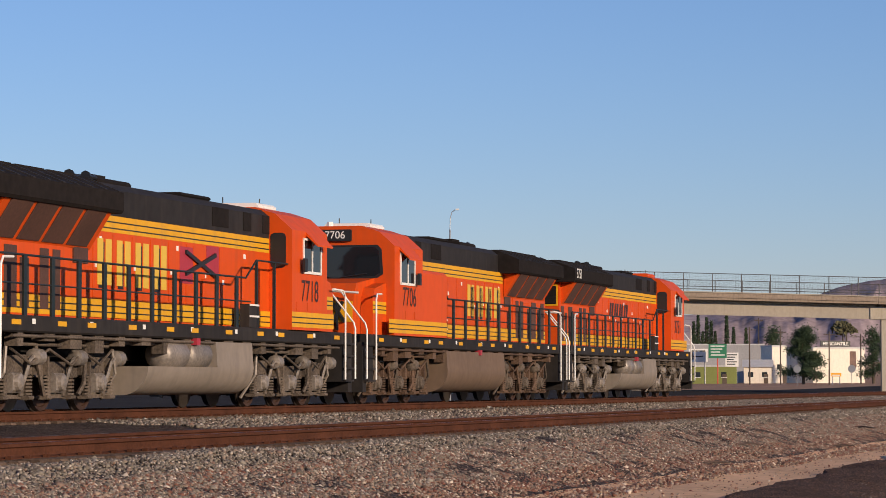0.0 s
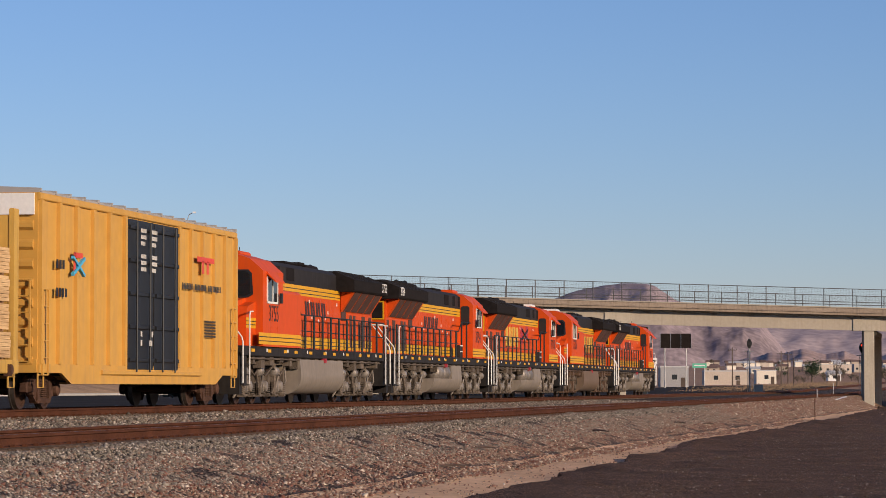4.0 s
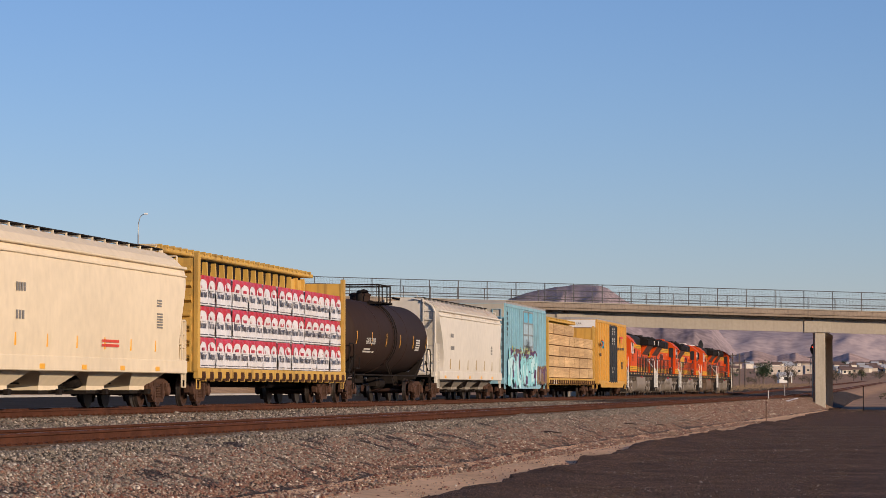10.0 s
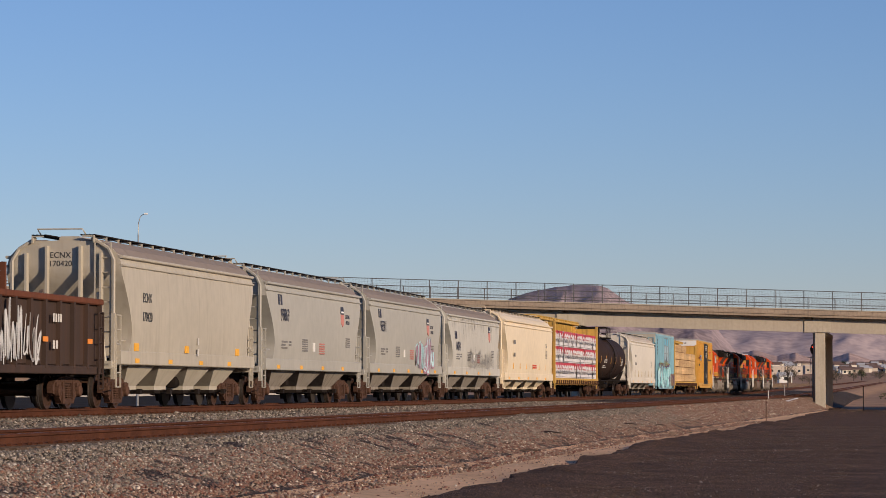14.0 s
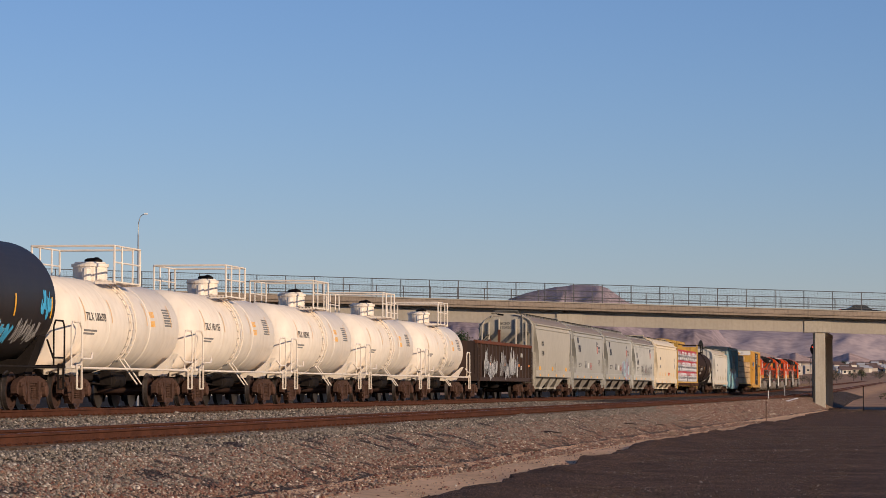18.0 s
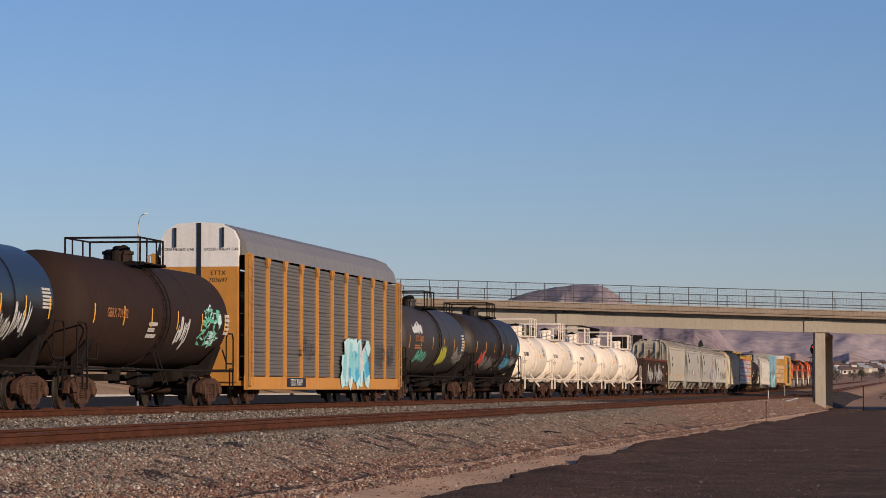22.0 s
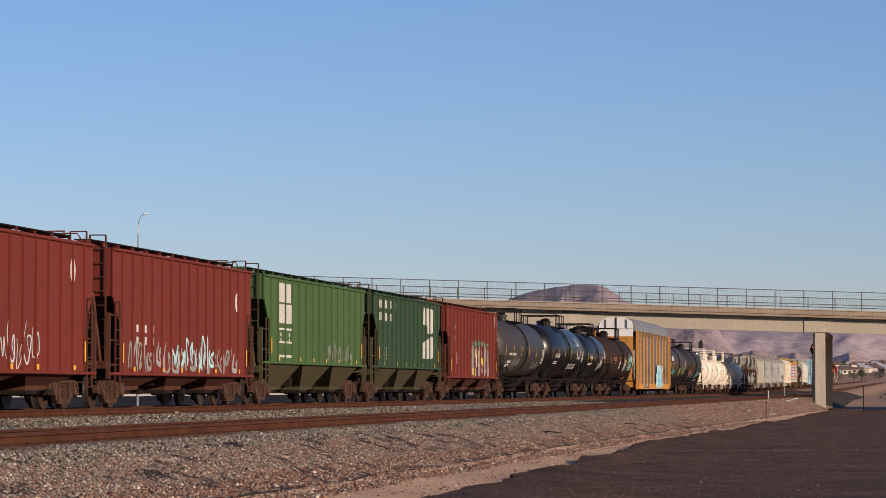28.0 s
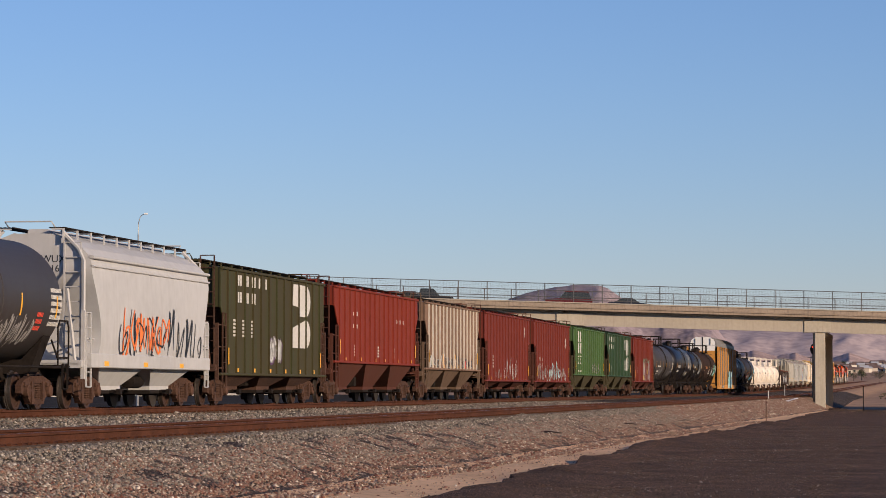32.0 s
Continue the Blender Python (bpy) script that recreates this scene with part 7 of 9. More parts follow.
def letter_bars(car, mat, x, y0, y1, z0, z1, slant=0.0, shade=None):
    """A four-mark company name as plain slanted blocks."""
    w = (y1 - y0) / 4
    for i in range(4):
        a, b = y0 + w * i, y0 + w * (i + 0.72)
        if shade:
            part("name_shade", Shape().prism([(a + 0.07, z0 - 0.06), (a + 0.07 + 0.40 * (b - a), z0 - 0.06), (a + 0.07 + 0.40 * (b - a), z1 - 0.06), (a + 0.07, z1 - 0.06)], x, x + 0.004, "x"), shade, car)
        sh = Shape()
        for ya, yb in ((a, a + 0.40 * (b - a)), (a + 0.58 * (b - a), b)):
            sh.prism([(ya, z0), (yb, z0), (yb + slant, z1), (ya + slant, z1)], x, x + 0.008, "x")
        part("name_block", sh, mat, car)


TANK_SECTION = [(1.46, 1.36)] + [(0.95 + 0.55 * math.cos(radians(q)), 0.84 + 0.56 * math.sin(radians(q))) for q in range(10, -91, -10)]
TANK_SECTION = TANK_SECTION + [(-a, b) for a, b in TANK_SECTION[::-1]]


def locomotive(k, label, number, gold, patch=False, silver=True, tanks=True, flip=False):
    """A six-axle road engine, 22.3 m over the couplers."""
    car = start_car("locomotive", label, "locomotive", k, "locomotives of the train")
    sill0, deck = 1.40, 1.70
    part("frame", Shape().cbox(-1.46, 1.46, -10.55, 10.5, sill0, deck, 0.03).box(-0.5, 0.5, -10.4, 10.4, 0.95, sill0), M_LOCOBLACK, car)
    lift = 0.006
    # long hood, lower orange and upper black
    hw = 0.98
    part("engine_hood", Shape().box(-hw, hw, -6.0, 6.3, deck, 3.72), M_ORANGE, car)
    part("hood_top", Shape().prism([(-hw, 3.72), (hw, 3.72), (hw, 4.22), (hw - 0.18, 4.36), (-hw + 0.18, 4.36), (-hw, 4.22)], -4.3, 6.3), M_LOCOBLACK, car)
    part("equipment_cabin", Shape().prism([(-1.50, deck + 0.004), (-0.9, deck + 0.004), (-0.9, 3.42), (-1.42, 3.42), (-1.50, 3.34)], 3.3, 6.3), M_ORANGE, car, "full-width orange equipment cabin")
    rad = part("radiator_body", Shape().box(-1.0, 1.0, -10.15, -6.0, deck, 3.70), M_ORANGE, car)
    for sx in (-1, 1):
        # flared screens below the radiator wing
        part("flare", Shape().prism([(sx * 1.0, 3.02), (sx * 1.45, 3.72), (sx * 1.0, 3.72)], -9.9, -4.9), M_ORANGE, rad)
        for i in range(4):
            y0 = -9.6 + 1.15 * i
            part("intake_screen", Shape().prism([(sx * 1.03, 3.06), (sx * 1.445, 3.70), (sx * 1.465, 3.70), (sx * 1.05, 3.06)], y0, y0 + 0.98), M_LOUVRE, rad)
        for y0, y1, z0, z1 in ((-9.95, -9.55, 1.85, 2.95), (-9.4, -9.1, 1.85, 2.75), (-8.9, -8.35, 1.85, 2.95), (-8.2, -7.8, 1.85, 2.75), (-7.3, -6.9, 1.85, 2.95), (-6.7, -6.35, 1.85, 2.95), (-5.7, -5.0, 2.75, 3.05), (-5.7, -5.0, 3.2, 3.5)):
            part("louvre_panel", Shape().box(min(sx * 0.97, sx * 1.012), max(sx * 0.97, sx * 1.012), y0, y1, z0, z1), M_LOUVRE, rad)
        # yellow bands with dark pinstripes
        band = part("yellow_band", Shape().box(min(sx * hw, sx * (hw + 0.004)), max(sx * hw, sx * (hw + 0.004)), -4.85, 6.3, 3.40, 3.72), M_YELLOW, car)
        for z in (3.48, 3.60):
            part("pinstripe", Shape().box(min(sx * (hw + 0.004), sx * (hw + 0.008)), max(sx * (hw + 0.004), sx * (hw + 0.008)), -4.85, 6.3, z - 0.012, z + 0.012), M_INK, band)
        for y0, y1, x in ((-10.15, 6.3, 1.002),) if sx > 0 else ((-10.15, 3.3, 1.002), (3.3, 6.3, 1.502)):
            lb_ = part("lower_band", Shape().box(min(sx * (x - 0.02), sx * (x + 0.004)), max(sx * (x - 0.02), sx * (x + 0.004)), y0, y1, deck + 0.06, 2.10), M_YELLOW, car)
            for z in (deck + 0.16, deck + 0.28):
                part("pinstripe", Shape().box(min(sx * (x + 0.004), sx * (x + 0.008)), max(sx * (x + 0.004), sx * (x + 0.008)), y0, y1, z - 0.012, z + 0.012), M_INK, lb_)
        # doors on the hood
        for i in range(8):
            y = -4.7 + 1.02 * i
            part("hood_door", Shape().box(min(sx * hw, sx * (hw + 0.012)), max(sx * hw, sx * (hw + 0.012)), y, y + 0.96, 2.14, 3.36), M_ORANGE, car)
            if i % 2 == 0:
                part("door_latch", Shape().box(min(sx * (hw + 0.012), sx * (hw + 0.03)), max(sx * (hw + 0.012), sx * (hw + 0.03)), y + 0.08, y + 0.14, 2.7, 2.8), M_WHITE, car)
        for y0, y1 in ((5.3, 6.0), (4.0, 4.5), (2.0, 3.0)):
            part("top_panel", Shape().box(min(sx * hw, sx * (hw + 0.015)), max(sx * hw, sx * (hw + 0.015)), y0, y1, 3.82, 4.22), M_LOUVRE if y1 < 2.5 else M_SOOT, car)
    part("radiator_wing", Shape().prism([(-1.50, 3.70), (1.50, 3.70), (1.55, 3.76), (1.55, 4.10), (0.85, 4.38), (-0.85, 4.38), (-1.55, 4.10), (-1.55, 3.76)], -10.35, -4.55), M_SOOT, car, "overhanging black radiator hood")
    for y in (-8.9, -7.4, -5.9):
        part("radiator_grille", Shape().box(-0.85, 0.85, y - 0.65, y + 0.65, 4.375, 4.42), M_SOOT, car)
    part("exhaust_stack", Shape().cbox(-0.55, 0.55, -3.4, -1.6, 4.355, 4.50, 0.05).box(-0.2, 0.2, -2.9, -2.1, 4.50, 4.60), M_SOOT, car)
    part("dynamic_brake_hatch", Shape().cbox(-0.8, 0.8, 0.6, 2.4, 4.355, 4.45, 0.04), M_SOOT, car)
    part("horn", Shape().lathe([(-4.0, 0.12), (-3.75, 0.05), (-3.5, 0.05)], 8, "y", (0.2, 0, 4.50)).lathe([(-4.0, 0.10), (-3.75, 0.05), (-3.5, 0.05)], 8, "y", (-0.15, 0, 4.50)).lathe([(-3.9, 0.11), (-3.65, 0.05), (-3.4, 0.05)], 8, "y", (0.5, 0, 4.48)), M_INK, car)
    # cab
    cy0, cy1 = 5.75, 8.35
    cab = part("cab", Shape().prism([(-1.52, deck), (1.52, deck), (1.52, 3.92), (1.12, 4.28), (0.65, 4.43), (-0.65, 4.43), (-1.12, 4.28), (-1.52, 3.92)], cy0, cy1), M_ORANGE, car)
    part("cab_roof_unit", Shape().cbox(-0.6, 0.6, 6.1, 7.4, 4.40, 4.55, 0.05).lathe([(4.40, 0.10), (4.56, 0.08)], 8, "z", (0.3, 7.9, 0)), M_WHITE if gold else M_ORANGE, cab)
    part("antenna", Shape().tube([(-0.3, 6.3, 4.5), (-0.3, 6.3, 4.7)], 0.015).tube([(0.3, 7.1, 4.5), (0.3, 7.1, 4.7)], 0.015), M_INK, cab)
    for sx in (-1, 1):
        x0, x1 = sx * 1.52, sx * 1.535
        part("side_window", Shape().box(min(x0, x1), max(x0, x1), 6.55, 7.85, 3.02, 3.72), M_GLASS, cab)
        fr = Shape()
        for y in (6.53, 7.15, 7.81):
            fr.box(min(x0, sx * 1.55), max(x0, sx * 1.55), y, y + 0.06, 2.98, 3.76)
        fr.box(min(x0, sx * 1.55), max(x0, sx * 1.55), 6.53, 7.87, 2.97, 3.03).box(min(x0, sx * 1.55), max(x0, sx * 1.55), 6.53, 7.87, 3.72, 3.77)
        part("window_frame", fr, M_WHITE, cab)
        part("sun_visor", Shape().prism([(sx * 1.52, 3.92), (sx * 1.80, 3.62), (sx * 1.80, 3.58), (sx * 1.52, 3.84)], 6.75, 7.9), M_ORANGE, cab)
        part("mirror", Shape().box(sx * 1.62 - 0.03, sx * 1.62 + 0.03, 6.3, 6.5, 3.0, 3.3), M_INK, cab)
        pane = [(sx * 1.2 + a_ * 0.09 + 0.09 * math.cos(radians(q)), 3.46 + b_ * 0.30 + 0.09 * math.sin(radians(q))) for a_, b_, q0 in ((1, 1, 0), (-1, 1, 90), (-1, -1, 180), (1, -1, 270)) for q in (q0, q0 + 45, q0 + 90)]
        part("rear_door_window", Shape().prism(pane, cy0 - 0.012, cy0), M_INK, cab, "dark rear door window with rounded corners")
        cb = part("cab_band", Shape().box(min(x0, sx * 1.526), max(x0, sx * 1.526), cy0, cy1 + 0.5, deck + 0.06, 2.10), M_YELLOW, cab)
        for z in (deck + 0.16, deck + 0.28):
            part("pinstripe_line", Shape().box(min(sx * 1.526, sx * 1.53), max(sx * 1.526, sx * 1.53), cy0, cy1 + 0.5, z - 0.012, z + 0.012), M_INK, cab)
        part("cab_vent", Shape().box(min(x0, sx * 1.53), max(x0, sx * 1.53), 6.05, 6.55, 2.13, 2.32).box(min(x0, sx * 1.53), max(x0, sx * 1.53), 6.85, 7.35, 2.13, 2.32), M_ORANGE, cab)
        if sx > 0 or flip:
            ob = text_part("cab_number", number, 0.68, M_NAME, cab, (sx * 1.528, 7.05, 2.56), 0.95)
            if sx < 0:
                ob.matrix_basis = Matrix.Translation((sx * 1.528, 7.0, 2.66)) @ Euler((radians(90), 0, radians(-90))).to_matrix().to_4x4() @ Matrix.Diagonal((0.95, 1, 1, 1))
    # windscreen, number board and nose
    ws = [(-1.16, 3.26), (-1.02, 3.18), (0, 3.14), (1.02, 3.18), (1.16, 3.26), (1.12, 3.80), (1.02, 3.90), (-1.02, 3.90), (-1.12, 3.80)]
    part("windscreen_seal", Shape().prism([(a_ * 1.06, 3.54 + (b_ - 3.54) * 1.14) for a_, b_ in ws], cy1, cy1 + 0.02), M_INK, cab)
    part("windscreen", Shape().prism(ws, cy1, cy1 + 0.035), M_GLASS, cab)
    part("wiper", Shape().tube([(-0.15, cy1 + 0.05, 3.15), (-0.8, cy1 + 0.05, 3.24)], 0.015).tube([(0.15, cy1 + 0.05, 3.15), (0.8, cy1 + 0.05, 3.24)], 0.015), M_INK, cab)
    nb = part("number_board", Shape().cbox(-0.42, 0.42, cy1 - 0.05, cy1 + 0.09, 4.05, 4.34, 0.02), M_INK, cab)
    ob = text_part("number_text", number, 0.27, M_WHITE, cab, (0, 0, 0))
    ob.matrix_basis = Matrix.Translation((0, cy1 + 0.10, 4.195)) @ Euler((radians(90), 0, radians(180))).to_matrix().to_4x4()
    part("nose", Shape().prism([(cy1, deck), (10.15, deck), (10.15, 2.5), (9.9, 2.95), (cy1, 3.12)], -1.0, 1.0, "x").prism([(cy1, deck), (9.5, deck), (9.5, 2.62), (9.3, 2.85), (cy1, 3.0)], -1.3, 1.3, "x"), M_ORANGE, car)
    part("nose_stripe", Shape().box(-0.98, 0.98, 10.15, 10.17, 2.0, 2.5), M_YELLOW, car)
    part("headlight", Shape().lathe([(10.0, 0.13), (10.17, 0.13)], 12, "y", (0.18, 0, 2.75)).lathe([(10.0, 0.13), (10.17, 0.13)], 12, "y", (-0.18, 0, 2.75)), M_WHITE, car)
    # walkway edges, steps and rails
    for sx in (-1, 1):
        for i in range(11):
            y = -9.6 + 1.85 * i + 0.25 * math.sin(i * 2.1)
            part("frame_reflector", Shape().box(min(sx * 1.46, sx * 1.468), max(sx * 1.46, sx * 1.468), y, y + 0.40, 1.53, 1.62), M_YELLOW, car)
        for i in range(7):
            y = -8.7 + 2.7 * i
            part("placard", Shape().box(min(sx * 1.46, sx * 1.467), max(sx * 1.46, sx * 1.467), y, y + 0.14, 1.55, 1.64), M_WHITE, car)
            part("door_placard", Shape().box(min(sx * hw, sx * (hw + 0.018)), max(sx * hw, sx * (hw + 0.018)), -4.4 + 1.4 * i, -4.28 + 1.4 * i, 3.2 - 0.3 * (i % 3), 3.3 - 0.3 * (i % 3)), M_WHITE, car)
        sb = part("step_box", Shape().box(min(sx * 1.24, sx * 1.45), max(sx * 1.24, sx * 1.45), 3.05, 3.7, deck, deck + 0.50), M_LOCOBLACK, car, "black walkway step box")
        part("step_edge", Shape().box(min(sx * 1.45, sx * 1.462), max(sx * 1.45, sx * 1.462), 3.07, 3.68, deck + 0.46, deck + 0.50), M_WHITE, sb)
        part("step_edge", Shape().box(min(sx * 1.45, sx * 1.462), max(sx * 1.45, sx * 1.462), 3.07, 3.68, deck + 0.22, deck + 0.26), M_WHITE, sb)
        n = 11
        part("handrail", Shape().tube([(sx * 1.42, -10.2, deck + 1.05), (sx * 1.42, 2.9, deck + 1.05), (sx * 1.42, 3.6, deck + 1.45), (sx * 1.42, 6.2, deck + 1.45)], 0.022).tube([(sx * 1.42, -10.2, deck + 0.55), (sx * 1.42, 3.2, deck + 0.55)], 0.016), M_RAILBLACK, car)
        for i in range(n):
            y = -10.2 + i * 1.25
            part("handrail_post", Shape().box(sx * 1.42 - 0.02, sx * 1.42 + 0.02, y - 0.08, y + 0.08, deck - 0.1, deck + 1.05), M_RAILBLACK, car)
        for y in (3.6, 4.8, 6.15):
            part("handrail_post", Shape().box(sx * 1.42 - 0.03, sx * 1.42 + 0.03, y - 0.03, y + 0.03, deck, deck + 1.45), M_RAILBLACK, car)
        for yb, k2 in ((-10.55, -1), (10.25, 1)):
            st = part("step_well", Shape().box(min(sx * 0.75, sx * 1.42), max(sx * 0.75, sx * 1.42), yb - 0.35, yb + 0.35, 0.55, sill0 + 0.1), M_LOCOBLACK, car)
            for j in range(4):
                part("step", Shape().box(min(sx * 1.42, sx * 1.5), max(sx * 1.42, sx * 1.5), yb - 0.33, yb + 0.33, 0.55 + 0.29 * j, 0.59 + 0.29 * j), M_LOCOBLACK, st)
            gm = M_WHITE
            part("grab_iron", Shape().tube([(sx * 0.85, yb + k2 * 0.42, 2.72), (sx * 1.46, yb + k2 * 0.42, 1.95), (sx * 1.5, yb + k2 * 0.42, 1.8), (sx * 1.5, yb + k2 * 0.42, 0.62)], 0.023), gm, car, "white painted grab iron")
            part("grab_iron", Shape().tube([(sx * 1.5, yb - k2 * 0.38, 0.6), (sx * 1.5, yb - k2 * 0.38, 2.55), (sx * 1.48, yb - k2 * 0.52, 2.68), (sx * 1.42, yb - k2 * 1.1, 2.70)], 0.023), gm, car, "white painted grab iron")
    for yb, k2 in ((-10.75, -1), (10.4, 1)):
        part("pilot", Shape().box(-1.4, 1.4, min(yb, yb + k2 * 0.3), max(yb, yb + k2 * 0.3), 0.3, sill0), M_LOCOBLACK, car)
        part("end_rail", Shape().tube([(-1.2, yb, 2.7), (-0.5, yb, 2.75), (0.5, yb, 2.75), (1.2, yb, 2.7)], 0.028).tube([(-0.5, yb, deck), (-0.5, yb, 2.75)], 0.025).tube([(0.5, yb, deck), (0.5, yb, 2.75)], 0.025), M_WHITE, car)
        part("coupler", Shape().cbox(-0.14, 0.14, min(yb, yb + k2 * 0.85), max(yb, yb + k2 * 0.85), 0.75, 0.98, 0.03), M_DUSTY, car)
        part("hose", Shape().tube([(0.5, yb + k2 * 0.3, 1.0), (0.45, yb + k2 * 0.5, 0.6), (0.2, yb + k2 * 0.6, 0.5)], 0.035), M_UNDER, car)
    for sx in (-1, 1):
        gr = part("rear_grille", Shape().box(min(sx * 0.25, sx * 0.95), max(sx * 0.25, sx * 0.95), -10.18, -10.15, 2.95, 3.62), M_YELLOW, car)
        sl = Shape().box(min(sx * 0.3, sx * 0.9), max(sx * 0.3, sx * 0.9), -10.19, -10.18, 3.0, 3.57)
        for q in range(7):
            sl.box(min(sx * 0.3, sx * 0.9), max(sx * 0.3, sx * 0.9), -10.21, -10.19, 3.03 + 0.08 * q, 3.06 + 0.08 * q)
        part("grille_slats", sl, M_SOOT, gr)
        if (sx > 0 or flip) and not gold:
            ob = text_part("wing_number", number, 0.44, M_WHITE, car, (sx * 1.553, -9.7, 3.95), 0.9)
            if sx < 0:
                ob.matrix_basis = Matrix.Translation((sx * 1.553, -9.7, 3.95)) @ Euler((radians(90), 0, radians(-90))).to_matrix().to_4x4()
        nb_ = part("nose_band", Shape().box(min(sx * 1.30, sx * 1.306), max(sx * 1.30, sx * 1.306), cy1, 9.5, 2.22, 2.52), M_YELLOW, car)
        for z in (2.32, 2.42):
            part("pinstripe", Shape().box(min(sx * 1.306, sx * 1.31), max(sx * 1.306, sx * 1.31), cy1, 9.5, z - 0.012, z + 0.012), M_INK, nb_)
    wr = Shape()
    for q in range(9):
        y = -10.2 + 0.68 * q
        for sx in (-1, 1):
            wr.add([(sx * 1.53, y, 4.105), (sx * 0.85, y, 4.375), (sx * 0.85, y + 0.09, 4.375), (sx * 1.53, y + 0.09, 4.105), (sx * 1.53, y, 4.125), (sx * 0.85, y, 4.40), (sx * 0.85, y + 0.09, 4.40), (sx * 1.53, y + 0.09, 4.125)], [(0, 1, 2, 3), (4, 5, 6, 7), (0, 1, 5, 4), (3, 2, 6, 7), (0, 3, 7, 4), (1, 2, 6, 5)])
    part("wing_ribs", wr, M_LOCOBLACK, car)
    for sx in (-1, 1):
        gear = Shape()
        for q in range(16):
            y = -9.2 + 1.2 * q
            gear.box(min(sx * 1.15, sx * 1.4), max(sx * 1.15, sx * 1.4), y, y + 0.25 + 0.3 * abs(math.sin(q * 2.3)), 1.16 + 0.1 * math.sin(q * 1.7), 1.395)
        part("sill_gear", gear.tube([(sx * 1.42, -9.5, 1.34), (sx * 1.42, 9.6, 1.34)], 0.03), M_LTRUCK if silver else M_LTRUCK2, car, "dusty piping and boxes under the walkway")
    part("nose_door", Shape().box(-0.3, 0.3, 10.15, 10.165, 1.8, 2.45), M_ORANGE, car)
    # under the frame
    tm = M_TANKGREY if silver else M_TANKBROWN
    part("fuel_tank", Shape().prism(TANK_SECTION, -3.1 if not tanks else 0.9, 3.2), tm, car, "dusty fuel tank", smooth=True)
    if tanks:
        part("fuel_tank", Shape().prism([(a_, min(b_, 0.84)) for a_, b_ in TANK_SECTION], -3.1, 0.9), tm, car, smooth=True)
        for sx in (-1, 1):
            for y0 in (-1.85, -0.5):
                part("air_reservoir", Shape().lathe([(y0, 0.08), (y0 + 0.06, 0.24), (y0 + 0.14, 0.30), (y0 + 1.1, 0.30), (y0 + 1.18, 0.24), (y0 + 1.24, 0.08)], 18, "y", (sx * 1.2, 0, 1.08)), M_DULLSILVER, car, "silver air reservoir", smooth=True)
    for sx in (-1, 1):
        part("filler_cap", Shape().box(sx * 1.44 - 0.08, sx * 1.44 + 0.08, -0.4, -0.2, 1.28, 1.42), M_RED, car)
        part("pipe_run", Shape().tube([(sx * 1.25, -6.0, 1.36), (sx * 1.3, -3.0, 1.33), (sx * 1.3, 3.2, 1.33), (sx * 1.25, 6.5, 1.36)], 0.035).tube([(sx * 1.2, -6.0, 1.28), (sx * 1.22, 6.0, 1.27)], 0.03), M_DUSTY, car)
    for y in (-6.75, 6.75):
        loco_truck(car, y, k, silver)
    for sx in ((1, -1) if flip else (1,)):
        if gold:
            letter_bars(car, M_GOLD, sx * (hw + 0.014) if sx > 0 else -(hw + 0.022), -4.5, -0.5, 2.38, 3.26, 0.0, M_INK)
        else:
            letter_bars(car, M_NAME, sx * (hw + 0.014) if sx > 0 else -(hw + 0.022), -2.6, 0.6, 2.80, 3.24, 0.16)
        if k == 1 and sx > 0:
            part("scrawl", Shape().tube([(-0.75, 10.19, 2.5), (-0.45, 10.19, 1.9)], 0.05, 4).tube([(-0.45, 10.19, 2.5), (-0.8, 10.19, 2.0)], 0.05, 4).tube([(-0.6, 10.19, 2.6), (-0.6, 10.19, 1.8)], 0.04, 4), M_INK, car, "black scrawl on the nose")
        if patch:
            swoosh_patch(car, hw + 0.014, 0.0, 2.4, 2.55, 3.3)
    return car


# ---- the train ----
LENS = [22.3] * 5 + [19.54, 24.25, 17.21, 20.38, 18.97, 23.31, 20.66, 17.57, 18.38, 17.67, 17.13, 20.73, 13.3, 13.3, 13.3, 12.8, 12.3, 18.14, 18.18, 28.21, 17.88, 13.35, 18.25, 18.43, 17.28, 17.37, 18.84, 17.73, 17.83, 16.89, 19.25, 17.16, 14.12, 18.0]
HEAD = ((0, 113.15), (4, 194.43), (8, 276.58), (12, 359.16), (16, 441.95), (20, 524.37), (24, 606.84), (28, 689.49), (32, 772.45))
TURNED = (1, 4)
MID = [sum(LENS[:i]) + LENS[i] / 2 for i in range(len(LENS))]
MID[4] += 0.5
ln = LENS

locomotive(0, "orange and black road locomotive leading the freight train", "3751", False)
locomotive(1, "orange rear-facing locomotive with dusty brown trucks", "7706", True, silver=False, tanks=False, flip=True)
locomotive(2, "orange locomotive with gold lettering and maroon patches", "7718", True, patch=True)
locomotive(3, "orange and black locomotive with a clean silver fuel tank", "3754", False)
locomotive(4, "orange rear-facing locomotive coupled to a yellow boxcar", "3755", False, tanks=False, flip=True)

M_NAVY = material("navy_lettering", (0.03, 0.03, 0.05), 0.55, var=0.1)
M_RUSTTEXT = material("faded_orange_stencil", (0.42, 0.17, 0.06), 0.6, var=0.2)
M_FADERED = material("faded_pink_red", (0.50, 0.20, 0.17), 0.6, var=0.15, scale=3)
M_GREYINK = material("grey_stencil", (0.20, 0.19, 0.18), 0.6, var=0.2)
M_GREYINK2 = material("faded_black_stencil", (0.06, 0.05, 0.04), 0.6, var=0.2)
